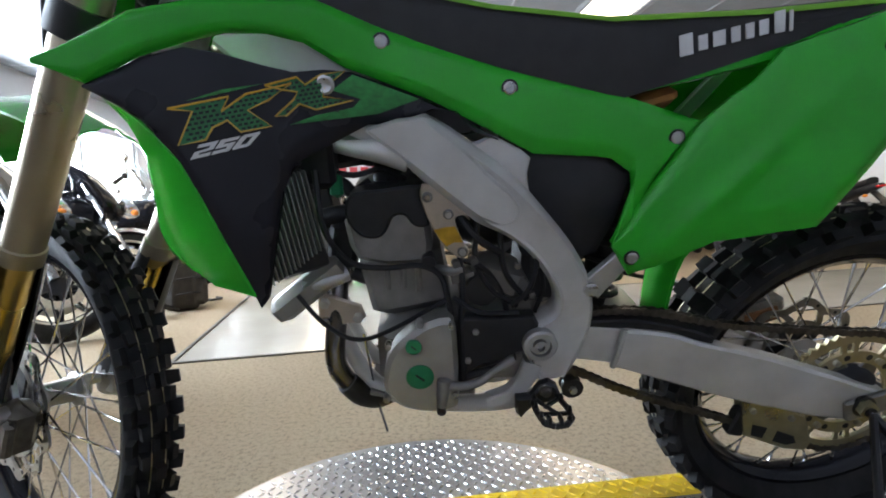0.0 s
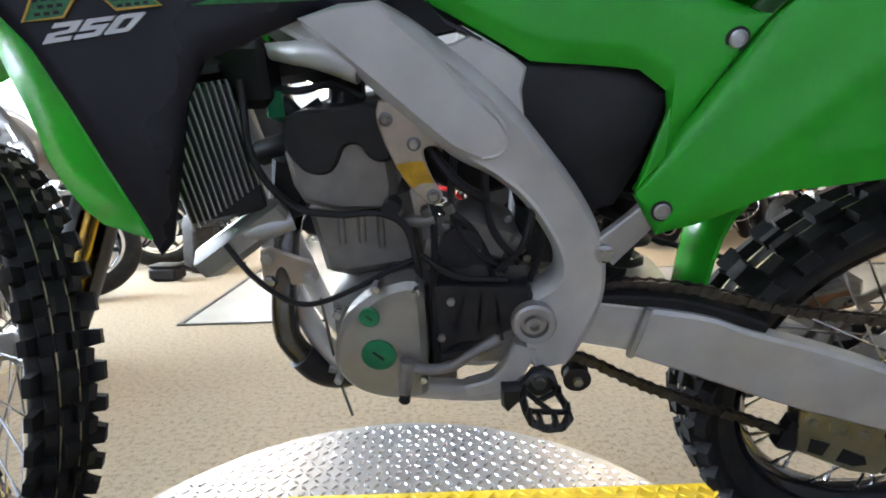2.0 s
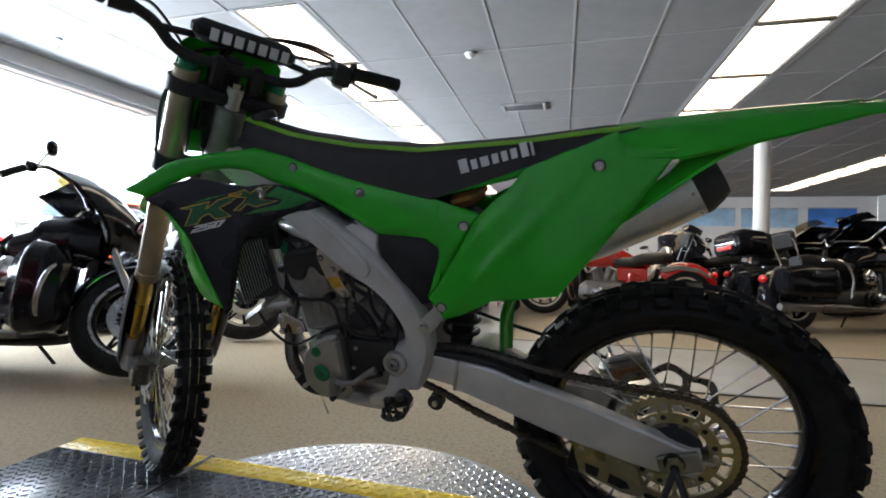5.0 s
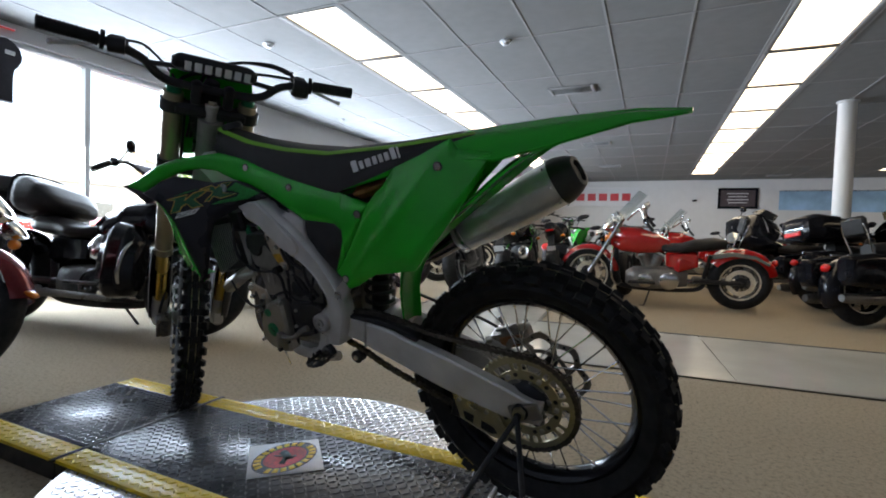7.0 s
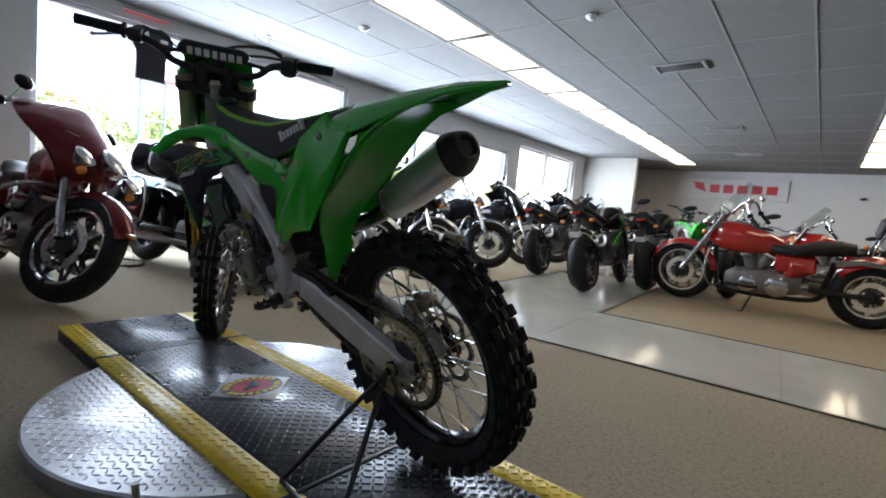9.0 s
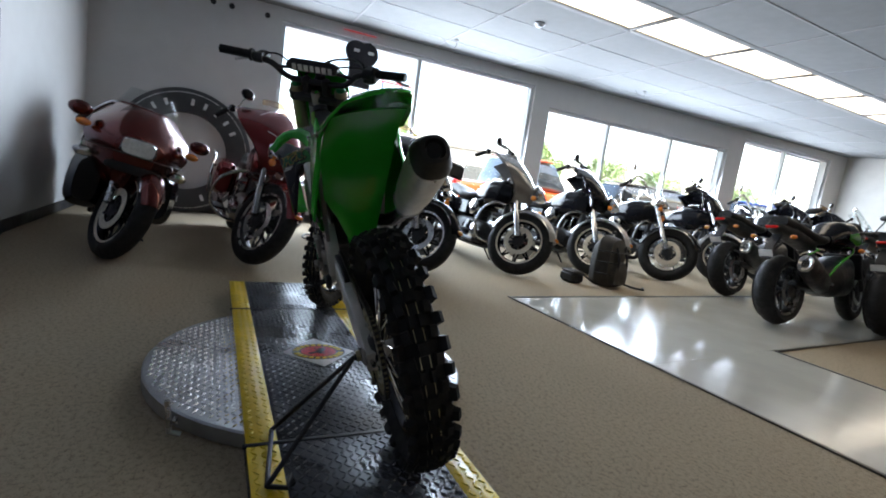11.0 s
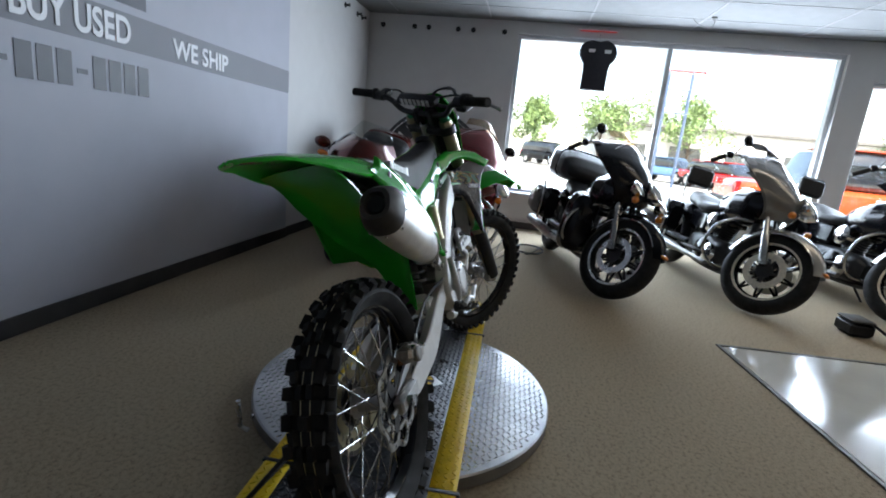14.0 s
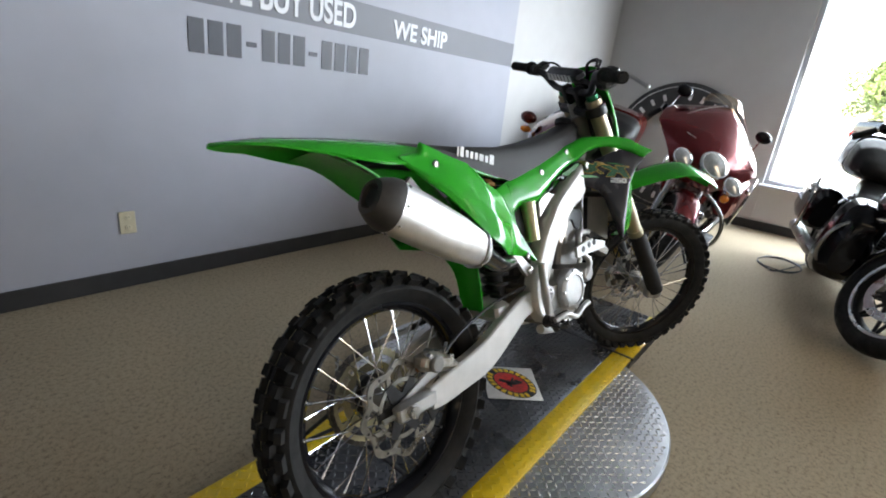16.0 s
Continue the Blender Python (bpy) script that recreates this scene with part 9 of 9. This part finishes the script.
part("body", Geo().tube([(0, 0, 0), (-0.10, -0.06, -0.02)], 0.03, 12), BLACK_PLASTIC, cam_box)
part("bracket", Geo().tube([(0, 0.05, 0.0), (0, 0, 0)], 0.015, 8), BLACK_PLASTIC, cam_box)
# a partition with a lit counter window beyond the last shop window
partition = structure("wall_partition", solid(WX, -2.9, 13.55, 13.70, 0, CEIL), WALL_DIMMED, "short white partition wall at the far end, colour dimmed", "wall")

# ---- outside the shop windows ----
CONCRETE = material("pale_concrete_lot", (0.34, 0.335, 0.32), 0.9, vary=0.1, scale=0.6)
gm = Geo()
gm.rings([[(-900, -900, -0.16), (WX - 0.26, -900, -0.16), (WX - 0.26, 900, -0.16), (-900, 900, -0.16)], [(-900, -900, -0.12), (WX - 0.26, -900, -0.12), (WX - 0.26, 900, -0.12), (-900, 900, -0.12)]], flat=True)
tagged(part("ground", gm, CONCRETE), "pale sunlit car park and street outside", "ground", kind="structure")
road = Geo().box((-34, 10, -0.115), (7, 300, 0.008), 0.001)
tagged(part("road", road, ASPHALT), "grey asphalt street beyond the car park", "road", kind="structure")
LEAF = material("tree_leaves", (0.17, 0.25, 0.09), 0.6, vary=0.4, scale=2.5)
BARK = material("tree_bark", (0.10, 0.075, 0.055), 0.9, vary=0.3, scale=8, bump=0.4)


def tree(x, y, h, w, seed):
    rnd = random.Random(seed)
    t = thing("tree", "leafy green street tree beyond the car park", "tree", Matrix.Translation((x, y, -0.12)), "street trees")
    tr = Geo().tube([(0, 0, 0), (0.05, 0.02, h * 0.25), (-0.04, 0.06, h * 0.55), (0.02, 0, h * 0.85)], [0.16, 0.12, 0.08, 0.03], 8, 8)
    ends = []
    for k in range(9):
        a, z = rnd.uniform(0, TAU), h * rnd.uniform(0.28, 0.62)
        e = Vector((math.cos(a) * w * rnd.uniform(0.5, 0.9), math.sin(a) * w * rnd.uniform(0.5, 0.9), z + h * rnd.uniform(0.12, 0.3)))
        tr.tube([(0, 0, z), e * 0.5 + Vector((0, 0, z * 0.5 + 0.2)), e], [0.05, 0.035, 0.012], 6, 5)
        ends.append(e)
    part("trunk", tr, BARK, t)
    lv = Geo()
    centres = ends + [Vector((rnd.uniform(-0.3, 0.3) * w, rnd.uniform(-0.3, 0.3) * w, h * rnd.uniform(0.6, 0.98))) for _ in range(7)]
    for c in centres:
        R = w * rnd.uniform(0.28, 0.5)
        for _ in range(240):
            d = Vector((rnd.gauss(0, 1), rnd.gauss(0, 1), rnd.gauss(0, 0.8)))
            d = d.normalized() * R * rnd.uniform(0.35, 1.0) ** 0.6
            p = c + d
            s = rnd.uniform(0.10, 0.22)
            a, b = Vector((rnd.uniform(-1, 1), rnd.uniform(-1, 1), rnd.uniform(-1, 1))).normalized(), Vector((rnd.uniform(-1, 1), rnd.uniform(-1, 1), rnd.uniform(-1, 1))).normalized()
            lv.add([p - a * s, p + b * s * 0.5, p + a * s, p - b * s * 0.5 + Vector((0, 0, 0.03))], [(0, 1, 2, 3)])
    tagged(part("crown", lv, LEAF, t, smooth=False), kind="stuff")


for i, (x, y, h, w) in enumerate(((-42, 1.5, 5.3, 1.8), (-42, 7.2, 6.6, 3.7), (-43, 14.8, 6.8, 3.9), (-46, 19.2, 4.0, 2.4), (-42, 30.7, 5.6, 3.0), (-44, 41.5, 5.6, 3.2), (-48, 55, 6.2, 3.4), (-45, -7, 5.4, 2.8), (-50, 75, 6.5, 3.6))):
    tree(x, y, h, w, i + 3)


def car(label, m, paint, kind="suv"):
    t = thing("parked_car", label, "car", m, "parked cars")
    L, hw = 4.5, 0.90
    hi = {"suv": 1.70, "saloon": 1.42, "pickup": 1.80, "jeep": 1.80}[kind]
    low = 0.42
    waist = 0.98 if kind != "saloon" else 0.88
    part("body", loft(fine([(2.25, 0.70, low + 0.05, waist - 0.22), (2.05, 0.86, low, waist - 0.10), (1.0, hw, low - 0.06, waist), (-1.2, hw, low - 0.06, waist + 0.03), (-2.05, 0.86, low, waist), (-2.25, 0.72, low + 0.08, waist - 0.15)]), power=0.45), paint, t, "painted body")
    cab = (0.75, -0.75) if kind == "pickup" else (0.85, -2.0 if kind != "saloon" else -1.6)
    gl = loft(fine([(cab[0] + 0.55, 0.66, waist - 0.05, waist + 0.02), (cab[0], 0.74, waist - 0.05, hi - 0.05), ((cab[0] + cab[1]) / 2, 0.76, waist - 0.05, hi), (cab[1], 0.72, waist - 0.05, hi - 0.08), (cab[1] - 0.25, 0.66, waist - 0.05, waist + 0.05)], 3), power=0.45)
    part("greenhouse", gl, material("car_glass_" + kind, (0.02, 0.024, 0.028), 0.06, vary=0.1, coat=1.0), t, "dark car windows")
    part("roof", Geo().box(((cab[0] + cab[1]) / 2, 0, hi - 0.015), (abs(cab[0] - cab[1]) - 0.15, 1.36, 0.05), 0.02), paint, t)
    for u in (1.38, -1.38):
        for s in (1, -1):
            w = part("wheel", Geo().lathe([(0.20, -0.10), (0.33, -0.11), (0.36, -0.06), (0.36, 0.06), (0.33, 0.11), (0.20, 0.10)], AXLE, 26), RUBBER, t)
            w.matrix_basis = Matrix.Translation((u, s * 0.80, 0.36))
            part("rim", Geo().lathe([(0.21, 0.095 * s), (0.20, 0.105 * s), (0.05, 0.115 * s), (0.002, 0.116 * s)], AXLE, 20), ALUMINIUM, w)
    for s in (1, -1):
        part("headlight", Geo().box((2.16, s * 0.60, waist - 0.26), (0.12, 0.34, 0.14), 0.03), LAMP_GLASS, t)
        part("tail_light", Geo().box((-2.18, s * 0.68, waist - 0.15), (0.10, 0.20, 0.26), 0.02), RED_LENS, t)
    for u in (2.22, -2.22):
        part("bumper", Geo().box((u, 0, 0.50), (0.12, 1.62, 0.20), 0.05), MATT_BLACK, t)
    return t


ORANGE = material("orange_red_paint", (0.52, 0.07, 0.02), 0.2, vary=0.06, coat=0.8)
car("orange-red pickup truck parked outside the window", Matrix.Translation((-9.6, 8.0, -0.12)) @ Matrix.Rotation(radians(85), 4, "Z"), ORANGE, "pickup")
car("red hatchback parked in the sunlit car park", Matrix.Translation((-24.0, 11.0, -0.12)) @ Matrix.Rotation(radians(25), 4, "Z"), RED_PAINT, "saloon")
car("blue saloon parked in the sunlit car park", Matrix.Translation((-28.0, 9.3, -0.12)) @ Matrix.Rotation(radians(40), 4, "Z"), material("light_blue_paint", (0.10, 0.22, 0.40), 0.2, vary=0.06, coat=0.8), "saloon")
car("dark off-road vehicle at the far side of the car park", Matrix.Translation((-38.0, 2.7, -0.12)) @ Matrix.Rotation(radians(45), 4, "Z"), BLACK_PAINT, "jeep")
car("silver car parked by the middle window", Matrix.Translation((-11.5, 15.5, -0.12)) @ Matrix.Rotation(radians(80), 4, "Z"), GREY_PAINT, "suv")
car("blue car parked by the far window", Matrix.Translation((-10.5, 21.0, -0.12)) @ Matrix.Rotation(radians(75), 4, "Z"), BLUE_PAINT, "suv")
sign = thing("pole_sign", "tall steel frame sign at the street", "sign", Matrix.Translation((-22.0, 7.6, -0.12)))
for y in (-0.5, 0.5):
    part("post", Geo().tube([(0, y, 0), (0, y, 5.2)], 0.07, 10), material("sign_blue_steel", (0.10, 0.14, 0.22), 0.5, 0.4, vary=0.1) if y < 0 else sign.children[0].data.materials[0], sign)
for z in (3.4, 4.4):
    part("brace", Geo().tube([(0, -0.5, z), (0, 0.5, z)], 0.05, 8), sign.children[0].data.materials[0], sign)
part("top_bar", Geo().box((0, 0.2, 5.2), (0.12, 1.7, 0.10), 0.03), RED_PAINT, sign, "red top bar")
shop = thing("low_building", "pale flat-roofed shop across the street", "building", Matrix.Translation((-48, 22, -0.12)))
part("wall", Geo().box((0, 0, 2.0), (10, 30, 4.0), 0.05), material("pale_render", (0.55, 0.53, 0.50), 0.9, vary=0.08, scale=1), shop)
part("roof", Geo().box((0, 0, 4.1), (10.6, 30.6, 0.3), 0.05), ASPHALT, shop)
for k in range(6):
    part("window", Geo().box((5.02, -12 + k * 4.6, 1.7), (0.06, 2.6, 1.6), 0.01), material("far_glass", (0.05, 0.06, 0.07), 0.1, vary=0.1) if k == 0 else shop.children[-1].data.materials[0], shop)
